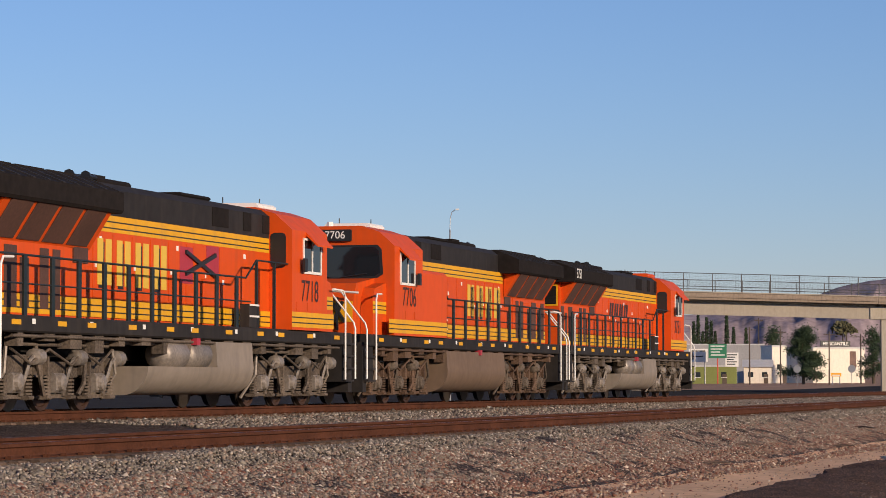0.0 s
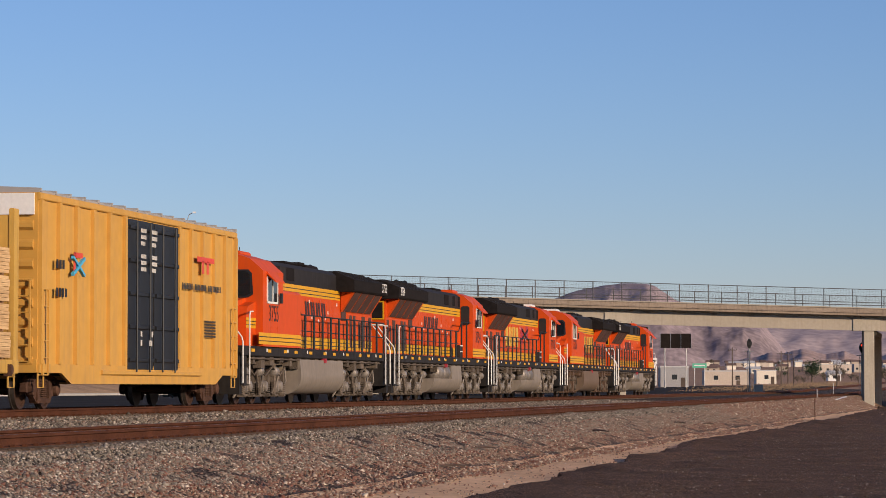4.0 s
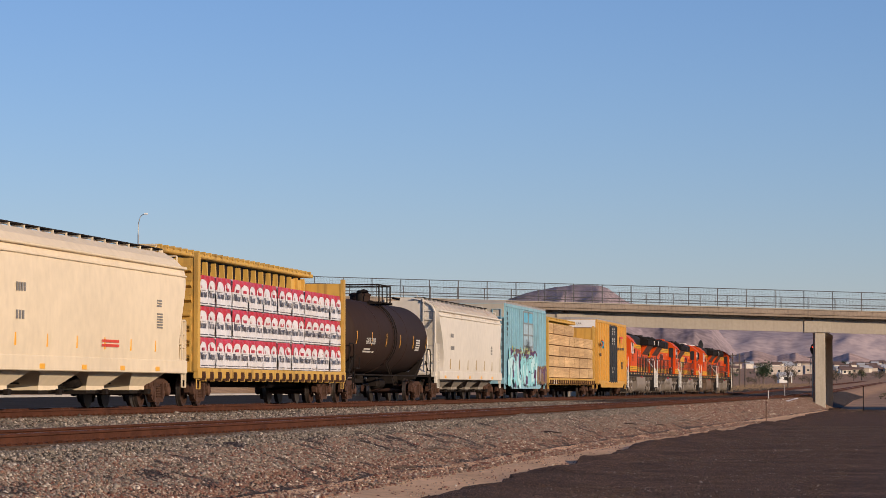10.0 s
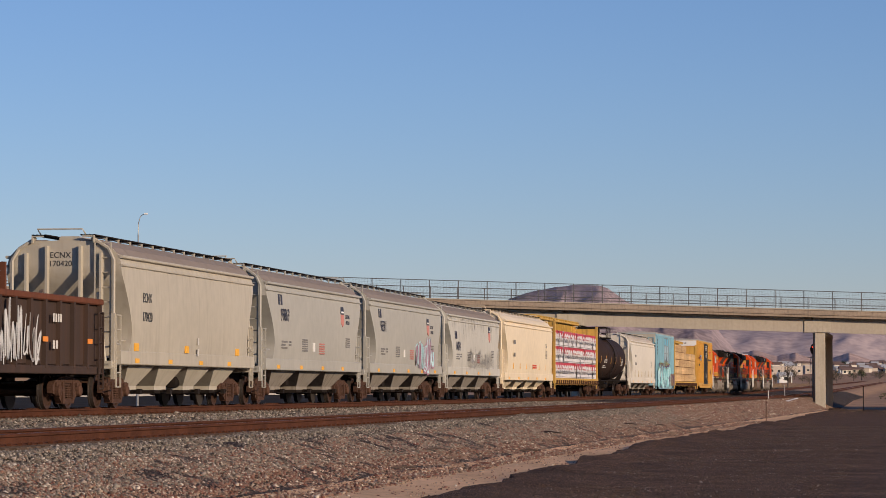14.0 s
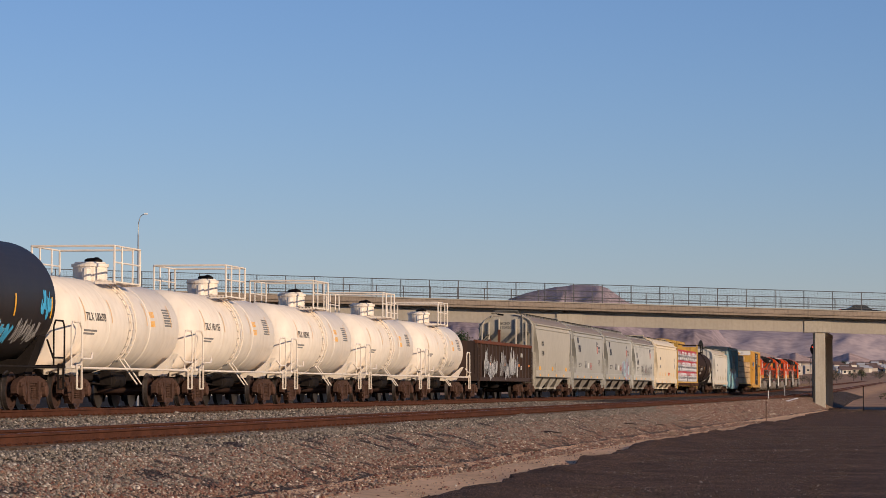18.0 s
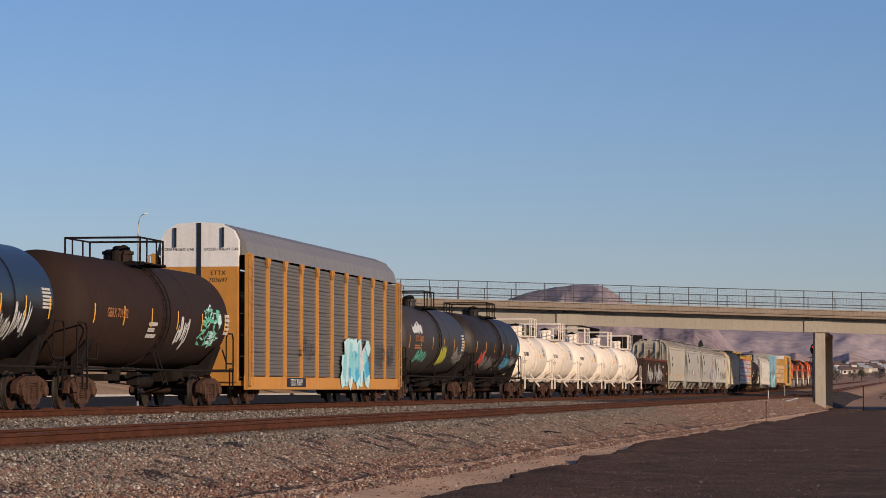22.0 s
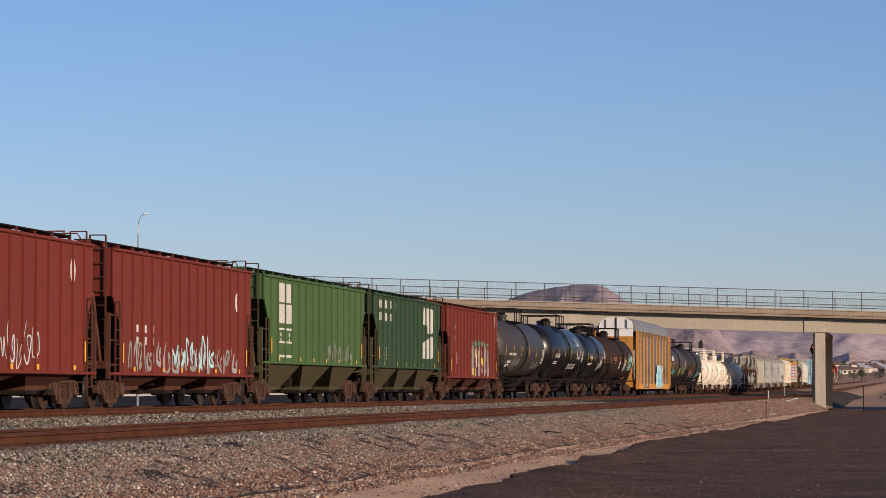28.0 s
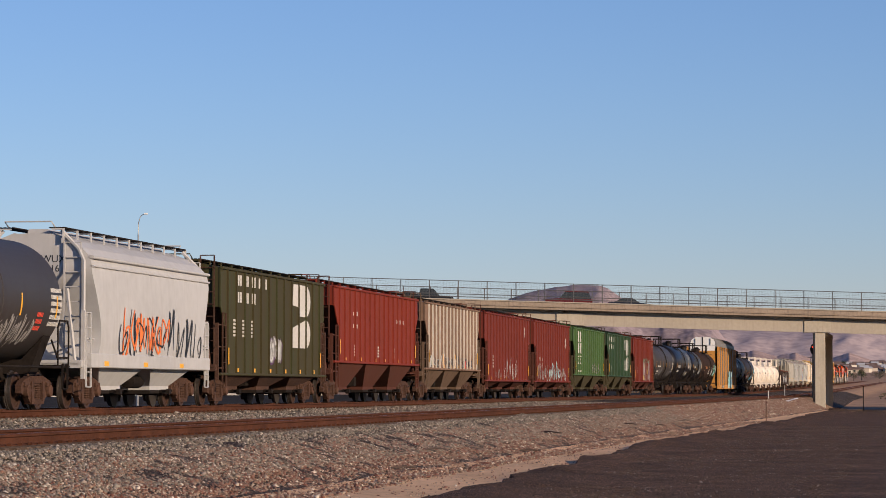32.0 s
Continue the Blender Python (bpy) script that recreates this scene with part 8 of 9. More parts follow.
# 5: yellow boxcar with black doors
c = boxcar(5, ln[5], M_BOXYEL, "tall yellow boxcar with black plug doors", 4.97, 4.86, 0.58, -2.1, 2.7, M_INK, 14, M_ROOFGREY)
marks(c, M_CHALK, 1.64, -1.3, 4.45, [[0.5, -0.5, 0.5], [0.5, -0.5, 0.5], [0.4, -0.6, 0.4], [], [0.5, -0.5, 0.5], [0.5, -0.5, 0.5], [0.5, -0.5, 0.4]], h=0.1)
marks(c, M_CHALK, 1.64, -1.3, 1.9, [[0.2, -0.8, 0.2], [0.2, -0.6, 0.3]], h=0.14)
part("emblem", Shape().box(1.565, 1.575, -6.7, -6.0, 3.5, 3.62).box(1.565, 1.575, -6.7, -6.55, 3.1, 3.62), SPRAY["red"], c, "red and blue emblem")
part("emblem", Shape().tube([(1.575, -6.8, 3.1), (1.575, -5.9, 3.5)], 0.05, 4).tube([(1.575, -6.8, 3.5), (1.575, -5.9, 3.1)], 0.05, 4), SPRAY["blue"], c)
part("emblem", Shape().box(1.565, 1.575, 4.4, 6.2, 3.86, 4.0).box(1.565, 1.575, 4.9, 5.1, 3.55, 3.9).box(1.565, 1.575, 5.4, 5.6, 3.55, 3.9), SPRAY["red"], c, "red mark")
marks(c, M_GREYINK2, 1.565, 2.9, 3.25, [[1.1, -0.2, 1.2, -0.2, 1.4]], h=0.16)
marks(c, M_GREYINK2, 1.565, 5.2, 2.3, [[1.2]] * 6, h=0.05)
marks(c, M_INK, 1.565, -8.0, 3.4, [[0.7], [], [0.9]], h=0.2)
part("white_end_top", Shape().box(-1.38, 1.38, -9.11, -9.04, 4.36, 4.84), M_WHITE, c, "white upper end panel")
ob = text_part("end_lettering", "EXCESS HEIGHT CAR", 0.17, M_INK, c, (0, 0, 0))
ob.matrix_basis = Matrix.Translation((-0.3, -9.115, 4.6)) @ Euler((radians(90), 0, 0)).to_matrix().to_4x4()
# 6: centerbeam with bare lumber
c = centerbeam(6, ln[6], "yellow centerbeam flatcar loaded with bare lumber")
lumber(6, ln[6])
marks(c, M_CHALK, 1.505, -9.4, 1.0, [[0.5, -0.3, 0.9], [0.5, -0.3, 0.9]], h=0.09)
# 7: faded blue boxcar with graffiti
c = boxcar(7, ln[7], M_BOXBLUE, "faded blue-grey boxcar with large graffiti along its foot", 4.86, 4.72, 0.50, -1.5, 2.4, M_BOXBLUE, 19, M_ROOFGREY, None, 0.10, M_GREYBAR, (M_SKYBLUE, M_PALEBLUE))
for k2 in (-1, 1):
    e0, e1 = sorted((k2 * (ln[7] / 2 - 0.75), k2 * (ln[7] / 2 - 0.744)))
    # Sheet added behind the ribs, coloured dark for the shade that falls there.
    part("end_sheet", Shape().box(-1.44, 1.44, e0, e1, 0.8, 4.0), M_ENDBLUE, c, "added end sheet, dark for the shade cast on this end")
    e0, e1 = sorted((k2 * (ln[7] / 2 - 0.75), k2 * (ln[7] / 2 - 0.66)))
    part("end_top_sheet", Shape().box(-1.44, 1.44, e0, e1, 4.05, 4.70), M_HOPBEIGE, c, "beige upper end sheet")
burner(c, 3, -7.3, 3.6, 0.62, 2.25, 1.60, "aqua", ("pale", "aqua", "purple", "pale", "aqua"), "black", 8)
burner(c, 33, -7.0, 3.2, 1.9, 2.5, 1.597, "purple", ("purple", "aqua"), "lime", 7)
burner(c, 4, 3.4, 7.6, 0.72, 1.75, 1.60, "brown", ("brown", "silver", "brown", "purple"), "lime", 6)
graffiti(c, 5, -6.4, 1.0, 2.25, 2.75, 1.60, ("lime",), 5, 0.05)
graffiti(c, 6, -1.2, 0.4, 2.5, 3.2, 1.63, ("black",), 3, 0.04)
marks(c, M_INK, 1.565, -7.7, 4.3, [[0.5], [0.3], [0.6], [0.5], [0.3]], h=0.16)
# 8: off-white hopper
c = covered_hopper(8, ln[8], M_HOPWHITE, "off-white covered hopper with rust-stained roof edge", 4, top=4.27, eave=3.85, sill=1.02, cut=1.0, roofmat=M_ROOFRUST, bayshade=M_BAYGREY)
marks(c, M_GREYINK, 1.60, -6.6, 2.9, [[0.8], [], [1.0]], h=0.17)
marks(c, M_GREYINK, 1.597, 5.4, 2.5, [[0.5]] * 6, h=0.045)
for i in range(6):
    part("scuff_bar", Shape().box(1.56, 1.585, -6.6 + 2.5 * i, -6.54 + 2.5 * i, 1.35, 1.80), M_TANBAR, c)
eave_drips(c, 8, 8.6, 1.02, 3.85, 50, 0.32, 0.07, M_RUSTDRIP)
# 9: black tank
def flank_text(car, body, size, mat, r_, y, z, cz, wide=1.0):
    """Lettering laid on a tank's round flank, tilted to lie on it."""
    q = math.asin((z - cz) / r_)
    ob = text_part("car_number", body, size, mat, car, (0, 0, 0))
    ob.matrix_basis = Matrix.Translation(((r_ + 0.012) * math.cos(q), y, cz + (r_ + 0.012) * math.sin(q))) @ Matrix.Rotation(-q, 4, "Y") @ Euler((radians(90), 0, radians(90))).to_matrix().to_4x4() @ Matrix.Diagonal((wide, 1, 1, 1))


c = tank_car(9, ln[9], M_TKBROWN, "dusty brown-black tank car with slanted yellow strips", 1.42, 2.52, M_UNDER, seed=2)
flank_text(c, "GATX 53555", 0.34, M_CHALK, 1.42, -4.8, 2.28, 2.52)
band_marks(c, M_CHALK, 1.42, 2.52, -5.8, 2.02, [[1.3], [1.6, -0.2, 0.4]], 0.06)
band_marks(c, M_CHALK, 1.42, 2.52, 5.2, 2.5, [[0.9]] * 5, 0.06)
# 10: centerbeam with wrapped lumber
centerbeam(10, ln[10], "yellow centerbeam flatcar loaded with white-wrapped lumber")
wrapped_lumber(10, ln[10])
# 11: cream hopper
c = covered_hopper(11, ln[11], M_HOPCREAM, "clean cream covered hopper with four outlets", 4, top=4.30, eave=3.88, sill=1.05, cut=1.0, roofmat=M_HOPCREAM)
marks(c, M_GREYINK, 1.60, -6.6, 2.95, [[0.8], [], [0.7]], h=0.2)
marks(c, M_GREYINK, 1.60, 6.0, 2.9, [[0.5]] * 3 + [[], []] + [[0.6]] * 6, h=0.045)
marks(c, SPRAY["red"], 1.60, 0.6, 1.75, [[1.6]] * 2, h=0.07)
for i in range(6):
    part("scuff_bar", Shape().box(1.56, 1.585, -6.6 + 2.5 * i, -6.54 + 2.5 * i, 1.5, 1.8), M_REFLECT, c)


def grey_hopper(k, mat, number, extra, label):
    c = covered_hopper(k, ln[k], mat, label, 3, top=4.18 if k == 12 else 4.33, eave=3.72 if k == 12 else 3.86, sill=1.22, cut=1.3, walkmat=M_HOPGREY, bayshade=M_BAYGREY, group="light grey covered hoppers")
    half = ln[k] / 2
    dz, ev = (-0.5, 3.72) if k == 12 else (0.0, 3.86)
    for y in (-half + 2.6, -half + 2.97):
        flank_patch(c, "road_mark", M_NAVY, [(y, 3.2 + dz), (y + 0.2, 3.2 + dz), (y + 0.2, 3.36 + dz), (y + 0.2, 3.53 + dz), (y, 3.53 + dz), (y, 3.36 + dz)], eave=ev)
    text_part("car_number", number, 0.58, M_NAVY, c, (1.594, -half + 3.5, 2.86 + dz), 0.88)
    marks(c, M_GREYINK, 1.585, -half + 3.0, 2.05, [[0.9, -0.2, 0.4], [0.6, -0.5, 0.4], [0.9]], h=0.06)
    marks(c, M_GREYINK, 1.585, -half + 6.2, 2.15, [[0.9]] * 6, h=0.045)
    marks(c, M_FADERED, 1.585, 0.2, 2.05, [[0.9]] * 5, h=0.05)
    marks(c, M_GREYINK, 1.588, half - 4.0, 2.3, [[0.8]] * 5, h=0.045)
    part("placard", Shape().box(1.57, 1.59, -half + 8.0, -half + 8.3, 1.75, 2.05), M_WHITE, c)
    y = half - 4.55
    flank_patch(c, "shield", M_FADERED, [(y, 2.68), (y + 0.25, 2.8), (y + 0.28, 3.12), (y - 0.28, 3.12), (y - 0.25, 2.8)], "faded red shield")
    flank_patch(c, "shield_band", M_NAVY, [(y - 0.28, 3.13), (y + 0.28, 3.13), (y + 0.28, 3.26), (y + 0.2, 3.40), (y - 0.2, 3.40), (y - 0.28, 3.26)], "dark blue shield band")
    flank_patch(c, "shield_line", M_WHITE, [(y - 0.22, 3.18), (y + 0.22, 3.18), (y + 0.22, 3.235), (y - 0.22, 3.235)]).location.x += 0.004
    if extra:
        text_part("slogan", "BUILDING", 0.19, M_NAVY, c, (1.585, half - 3.65, 3.05), 0.9)
        text_part("slogan", "AMERICA", 0.19, M_NAVY, c, (1.592, half - 3.65, 2.84), 0.9)
    return c


c = grey_hopper(12, M_HOPGREY2, "14094", False, "stained light grey covered hopper with scrawled graffiti")
graffiti(c, 12, -2.5, 5.5, 1.4, 2.4, 1.592, ("black", "silver"), 12, 0.035)
eave_drips(c, 12, 7.4, 1.22, 3.72, 60, 1.1, 0.05, M_GREYDRIP)
c = grey_hopper(13, M_HOPGREY, "98581", True, "light grey covered hopper with pink graffiti")
graffiti(c, 13, 1.6, 6.0, 1.3, 2.75, 1.586, ("pink", "pale", "pink"), 7, 0.06, True)
c = grey_hopper(14, M_HOPGREY, "99869", True, "clean light grey covered hopper with dark numbers")
# 15: grey-beige hopper
c = covered_hopper(15, ln[15], M_HOPBEIGE, "grey-beige covered hopper with yellow reflectors", 4, top=4.36, eave=3.93, sill=1.25, cut=1.1)
text_part("car_mark", "ECNX", 0.36, M_INK, c, (1.592, -5.2, 2.9), 0.95)
text_part("car_number", "170420", 0.36, M_INK, c, (1.596, -5.2, 2.4), 0.95)
for body, z in (("ECNX", 3.96), ("170420", 3.74)):
    ob = text_part("end_mark", body, 0.21, M_INK, c, (0, 0, 0))
    ob.matrix_basis = Matrix.Translation((-0.1, -ln[15] / 2 + 0.945, z)) @ Euler((radians(90), 0, 0)).to_matrix().to_4x4()
for y in (-6.4, -1.0, 5.2):
    part("square_reflector", Shape().box(1.55, 1.58, y, y + 0.4, 1.5, 1.7), M_REFLECT, c)
marks(c, M_CHALK, 1.60, 0.3, 1.95, [[0.3], [0.3]], h=0.2)
for x in (-1.0, -0.45, 0.45, 1.0):
    y = -ln[15] / 2 + 0.95
    part("end_rib", Shape().prism([(x - 0.05, y + 0.02), (x - 0.03, y - 0.13), (x + 0.03, y - 0.13), (x + 0.05, y + 0.02)], 1.2, 4.02 if abs(x) > 0.7 else 4.2, "z"), M_HOPBEIGE, c)
# 16: gondola
c = gondola(16, ln[16], "dark brown gondola with white graffiti on ribbed sides")
graffiti(c, 16, -7.6, -3.2, 1.05, 2.35, 1.54, ("silver", "white"), 7, 0.07)
graffiti(c, 66, -2.4, 4.2, 1.0, 2.45, 1.54, ("white", "silver", "white"), 9, 0.08)
for y in (-5.4, -0.6, 4.6, 8.4):
    part("amber_strip", Shape().box(1.53, 1.545, y - 0.2, y + 0.2, 1.62, 1.74), M_AMBER, c)
sc = thing("scrap_load", "tangled rusty scrap beams and wire lying in a gondola", "scrap metal")
TRAIN.append((sc, 16))
rs = random.Random(16)
part("scrap_heap", Shape().sheet(lambda x, y: (x, y, 2.0 + 0.62 * math.cos(x * 1.05) * (0.7 + 0.5 * noise.noise(Vector((x * 1.7, y * 0.8, 3)))) + 0.15 * noise.noise(Vector((x * 5, y * 4, 1)))), list(np.linspace(-1.35, 1.35, 12)), list(np.linspace(-9.2, 9.2, 60))), M_TRUCK, sc)
for q in range(9):
    x, y, a_ = rs.uniform(-0.9, 0.9), rs.uniform(-8, 8.5), rs.uniform(-0.5, 0.5)
    l_ = rs.uniform(1.0, 2.6)
    part("scrap_beam", Shape().tube([(x, y, 2.35), (x + 0.3 * a_, y + l_, 2.7 + 0.25 * rs.random())], 0.07, 4), M_RUSTRIM if q % 2 else M_DUSTY, sc)
part("scrap_beam", Shape().tube([(0.5, 4.6, 2.0), (0.55, 4.4, 3.5)], 0.09, 4), M_RUSTRIM, sc, "upright rusty beam")
part("scrap_wire", Shape().tube([(0.2 + 0.3 * math.sin(q), 0.5 + 0.45 * q, 2.75 + 0.45 * math.sin(q * 0.7)) for q in range(10)], 0.018, 5), M_UNDER, sc)
marks(c, M_CHALK, 1.54, 5.2, 2.3, [[0.8], [], [0.5]], h=0.2)
# 17 to 21: white tanks
c = tank_car(17, ln[17], M_TKWHITE, "white tank car with railed dome platform", 1.22, 2.16, M_TKWHITE, group="white tank cars", railing=2, bars=False, ladder_mat=M_TKWHITE)
band_marks(c, M_GREYINK, 1.22, 2.16, -4.4, 2.0, [[1.2], [1.0]], 0.05)
band_marks(c, M_GREYINK, 1.22, 2.16, 3.6, 2.7, [[0.8]] * 7, 0.045)
band_marks(c, M_REFLECT, 1.22, 2.16, 2.0, 2.6, [[0.12] * 5] * 2, 0.16, "placard")
first_white = c
for q in range(18, 22):
    d = copy_thing(c, Matrix.Identity(4))
    TRAIN.append((d, q))
    for o in d.children_recursive:
        if o.name.startswith("wheelset"):
            WHEELS.append((o, 0.457, q, o.matrix_basis.translation.y + o.parent.matrix_basis.translation.y))
graffiti(first_white, 17, -1.0, 3.0, 1.45, 1.9, lambda z: math.sqrt(1.22 ** 2 - (z - 2.16) ** 2), ("silver",), 5, 0.03)
for d, digits in zip([o for o, q in TRAIN if 17 <= q <= 21], ("", "", "TILX 100541", "TILX 101155", "TILX 100698")):
    if digits:
        ob = text_part("car_number", digits, 0.30, M_GREYINK2, d, (0, 0, 0))
        ob.matrix_basis = Matrix.Translation((1.215, -3.3, 2.32)) @ Matrix.Rotation(radians(-8), 4, "Y") @ Euler((radians(90), 0, radians(90))).to_matrix().to_4x4() @ Matrix.Diagonal((1.15, 1, 1, 1))
# 22, 23: black tanks with graffiti
flank = lambda r, cz: (lambda z: math.sqrt(max(0.01, r * r - (z - cz) ** 2)))
c = tank_car(22, ln[22], M_TKBLACK, "black tank car with colourful graffiti along its flank", 1.47, 2.58, M_UNDER)
graffiti(c, 22, -5.6, -4.4, 1.55, 2.35, flank(1.47, 2.58), ("silver", "red"), 3, 0.10)
band = part("rust_band", Shape().lathe([(-0.42, 1.472), (-0.40, 1.476), (0.62, 1.476), (0.64, 1.472)], 56, "y", (0, 0, 2.58)), M_TKBROWN, c, "rust-brown stained band", smooth=True)
graffiti(c, 23, -4.4, 1.2, 1.42, 2.1, flank(1.47, 2.58), ("silver",), 10, 0.06)
graffiti(c, 24, 2.4, 4.6, 1.5, 2.2, flank(1.47, 2.58), ("white", "blue"), 3, 0.16)
graffiti(c, 29, 4.8, 6.6, 1.6, 2.2, flank(1.47, 2.58), ("silver",), 5, 0.06)
graffiti(c, 30, 6.3, 7.1, 2.2, 2.8, flank(1.47, 2.58), ("blue",), 3, 0.08)
c = tank_car(23, ln[23], M_TKGREY, "dark grey tank car with rust band and yellow graffiti", 1.47, 2.56, M_UNDER)
graffiti(c, 25, 0.8, 2.6, 1.5, 2.5, flank(1.47, 2.56), ("yellow", "lime"), 5, 0.14)
graffiti(c, 26, -5.0, -2.4, 1.6, 2.2, flank(1.47, 2.56), ("blue", "green"), 4, 0.1)
graffiti(c, 27, 4.4, 7.0, 1.6, 2.3, flank(1.47, 2.56), ("silver",), 5, 0.05)
flank_text(c, "UTLX 670543", 0.34, M_RUSTTEXT, 1.47, -4.9, 2.55, 2.56)
band_marks(c, M_RUSTTEXT, 1.47, 2.56, -5.8, 2.3, [[1.2], [1.5]], 0.06)
graffiti(c, 123, -6.3, -4.0, 2.8, 3.25, flank(1.47, 2.56), ("white",), 4, 0.16)
band_marks(c, M_CHALK, 1.47, 2.56, 6.4, 2.9, [[0.7]] * 6, 0.08)
# 24: autorack
c = autorack(24, ln[24], "tall yellow autorack with corrugated grey screens and roof")
burner(c, 28, 1.6, 6.6, 0.52, 2.35, 1.54, "pale", ("aqua", "pale", "aqua", "blue", "white"), "blue", 5)
graffiti(c, 29, 8.5, 12.0, 1.3, 2.4, 1.50, ("black",), 5, 0.05)
graffiti(c, 30, -5.6, -3.0, 1.5, 2.2, 1.50, ("black",), 3, 0.05)
part("mark_plate", Shape().box(1.512, 1.518, -7.6, -4.6, 0.56, 0.86), M_INK, c, "black plate with white lettering")
text_part("car_number", "ETTX 703697", 0.30, M_WHITE, c, (1.521, -6.1, 0.70), 1.1)
for sgn, body, z in ((-1, "EXCESS HEIGHT CAR", 4.78), (1, "EXCESS HEIGHT CAR", 4.78), (0.85, "ETTX", 4.05), (0.85, "703697", 3.83)):
    ob = text_part("end_lettering", body, 0.115 if len(body) > 8 else 0.2, M_INK, c, (0, 0, 0))
    ob.matrix_basis = Matrix.Translation((sgn * 0.7, -ln[24] / 2 + 0.746, z)) @ Euler((radians(90), 0, 0)).to_matrix().to_4x4()
# 25 to 28: tanks
c = tank_car(25, ln[25], M_TKBROWN, "brown-black tank car with pale green graffiti", 1.45, 2.55, M_UNDER)
burner(c, 31, 4.4, 6.6, 1.75, 2.85, flank(1.45, 2.55), "green", ("green", "pale"), "white", 3)
graffiti(c, 32, 1.5, 2.8, 1.7, 2.7, flank(1.45, 2.55), ("white",), 3, 0.08)
flank_text(c, "GBRX 701582", 0.34, M_RUSTTEXT, 1.45, -4.9, 2.45, 2.55)
band_marks(c, M_CHALK, 1.45, 2.55, -1.6, 2.3, [[0.9], [0.7], [1.0]], 0.1)
band_marks(c, M_CHALK, 1.45, 2.55, 7.0, 2.7, [[0.6]] * 5, 0.08)
c = tank_car(26, ln[26], M_TKGLOSS, "short glossy black tank car with white stencils", 1.42, 2.56, M_UNDER)
ob = text_part("car_number", "SHPX 205034", 0.30, M_CHALK, c, (1.428, -3.0, 2.42), 0.95)
band_marks(c, M_CHALK, 1.42, 2.56, -4.4, 2.1, [[1.2, -0.2, 0.8], [0.9, -0.2, 0.8]], 0.05)
graffiti(c, 33, 0.6, 3.4, 1.7, 2.5, flank(1.42, 2.56), ("white",), 5, 0.05)
band_marks(c, M_CHALK, 1.42, 2.56, 4.2, 2.9, [[0.7]] * 6, 0.055)
c = tank_car(27, ln[27], M_TKGLOSS, "glossy black tank car with white crescent emblem", 1.50, 2.62, M_UNDER)
flank_text(c, "GATX 225380", 0.34, M_CHALK, 1.50, -4.9, 2.35, 2.62)
band_marks(c, M_CHALK, 1.50, 2.62, -6.0, 2.05, [[1.4], [1.6]], 0.06)
band_marks(c, M_CHALK, 1.50, 2.62, 1.0, 1.95, [[0.8, -0.6, 0.7, -0.6, 0.9]] * 4, 0.05)
band_marks(c, M_CHALK, 1.50, 2.62, 6.8, 2.7, [[0.7]] * 7, 0.055)
sh = Shape()
fl = flank(1.50, 2.62)
for i in range(4):
    y = 4.55 + 0.42 * i
    if i < 3:
        sh.sheet(lambda a, b: (fl(b) + 0.008, a, b), [y, y + 0.12], [3.02 + 0.06 * j for j in range(9)])
        sh.sheet(lambda a, b: (fl(b) + 0.008, a, b), [y, y + 0.3], [3.02, 3.1])
part("emblem", sh, M_CHALK, c, "white emblem bars")
sh = Shape()
q = [radians(170 + 13 * i) for i in range(17)]
sh.add([(fl(2.9 + rr * 0.72 * math.sin(a)) + 0.008, 5.2 + rr * math.cos(a), 2.9 + rr * 0.72 * math.sin(a)) for a in q for rr in (0.92 - 0.16 * math.sin((a - q[0]) / (q[-1] - q[0]) * math.pi), 0.95)], [(2 * i, 2 * i + 2, 2 * i + 3, 2 * i + 1) for i in range(16)])
part("emblem", sh, M_CHALK, c, "white crescent")
c = tank_car(28, ln[28], M_TKGREY, "dark grey tank car with faint graffiti", 1.47, 2.56, M_UNDER)
band_marks(c, M_CHALK, 1.47, 2.56, -5.8, 2.3, [[0.9, -0.2, 1.4], [], [1.4], [1.3]], 0.12)
graffiti(c, 34, -3.8, -1.6, 1.5, 2.2, flank(1.47, 2.56), ("silver",), 4, 0.05)
graffiti(c, 35, 3.6, 6.4, 1.5, 2.0, flank(1.47, 2.56), ("silver",), 4, 0.05)
band_marks(c, M_CHALK, 1.47, 2.56, 6.8, 2.6, [[0.8]] * 6, 0.08)


def stem_mark(c, y, z, mat=M_CHALK):
    """A block emblem of two stacked white shapes, 3 m long, with rounded corners at one end."""
    def rounded(z0, z1, left):
        return left + [(y + 2.3 + 0.75 * math.cos(a), (z0 + z1) / 2 + (z1 - z0) / 2 * math.sin(a)) for a in [radians(-90 + 22.5 * q) for q in range(9)]]
    part("emblem", Shape().prism(rounded(z, z + 0.95, [(y, z + 0.62), (y, z)]), 1.441, 1.449, "x"), mat, c, "white block emblem")
    part("emblem", Shape().prism(rounded(z + 1.05, z + 2.1, [(y + 0.35, z + 2.1), (y + 0.2, z + 1.4), (y + 1.3, z + 1.35), (y + 1.3, z + 1.05)]), 1.441, 1.449, "x"), mat, c, "white block emblem")


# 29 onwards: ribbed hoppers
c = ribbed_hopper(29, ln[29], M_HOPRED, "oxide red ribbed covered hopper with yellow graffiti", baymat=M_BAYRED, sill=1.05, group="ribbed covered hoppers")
burner(c, 36, -0.6, 4.6, 1.05, 2.45, 1.446, "silver", ("white", "silver", "yellow", "purple"), "black", 5)
graffiti(c, 136, -0.6, 4.6, 2.4, 2.75, 1.452, ("green",), 5, 0.06)
marks(c, M_CHALK, 1.446, -5.6, 3.3, [[0.25, -0.5, 0.25], [], [0.25, -0.5, 0.25]], h=0.15)
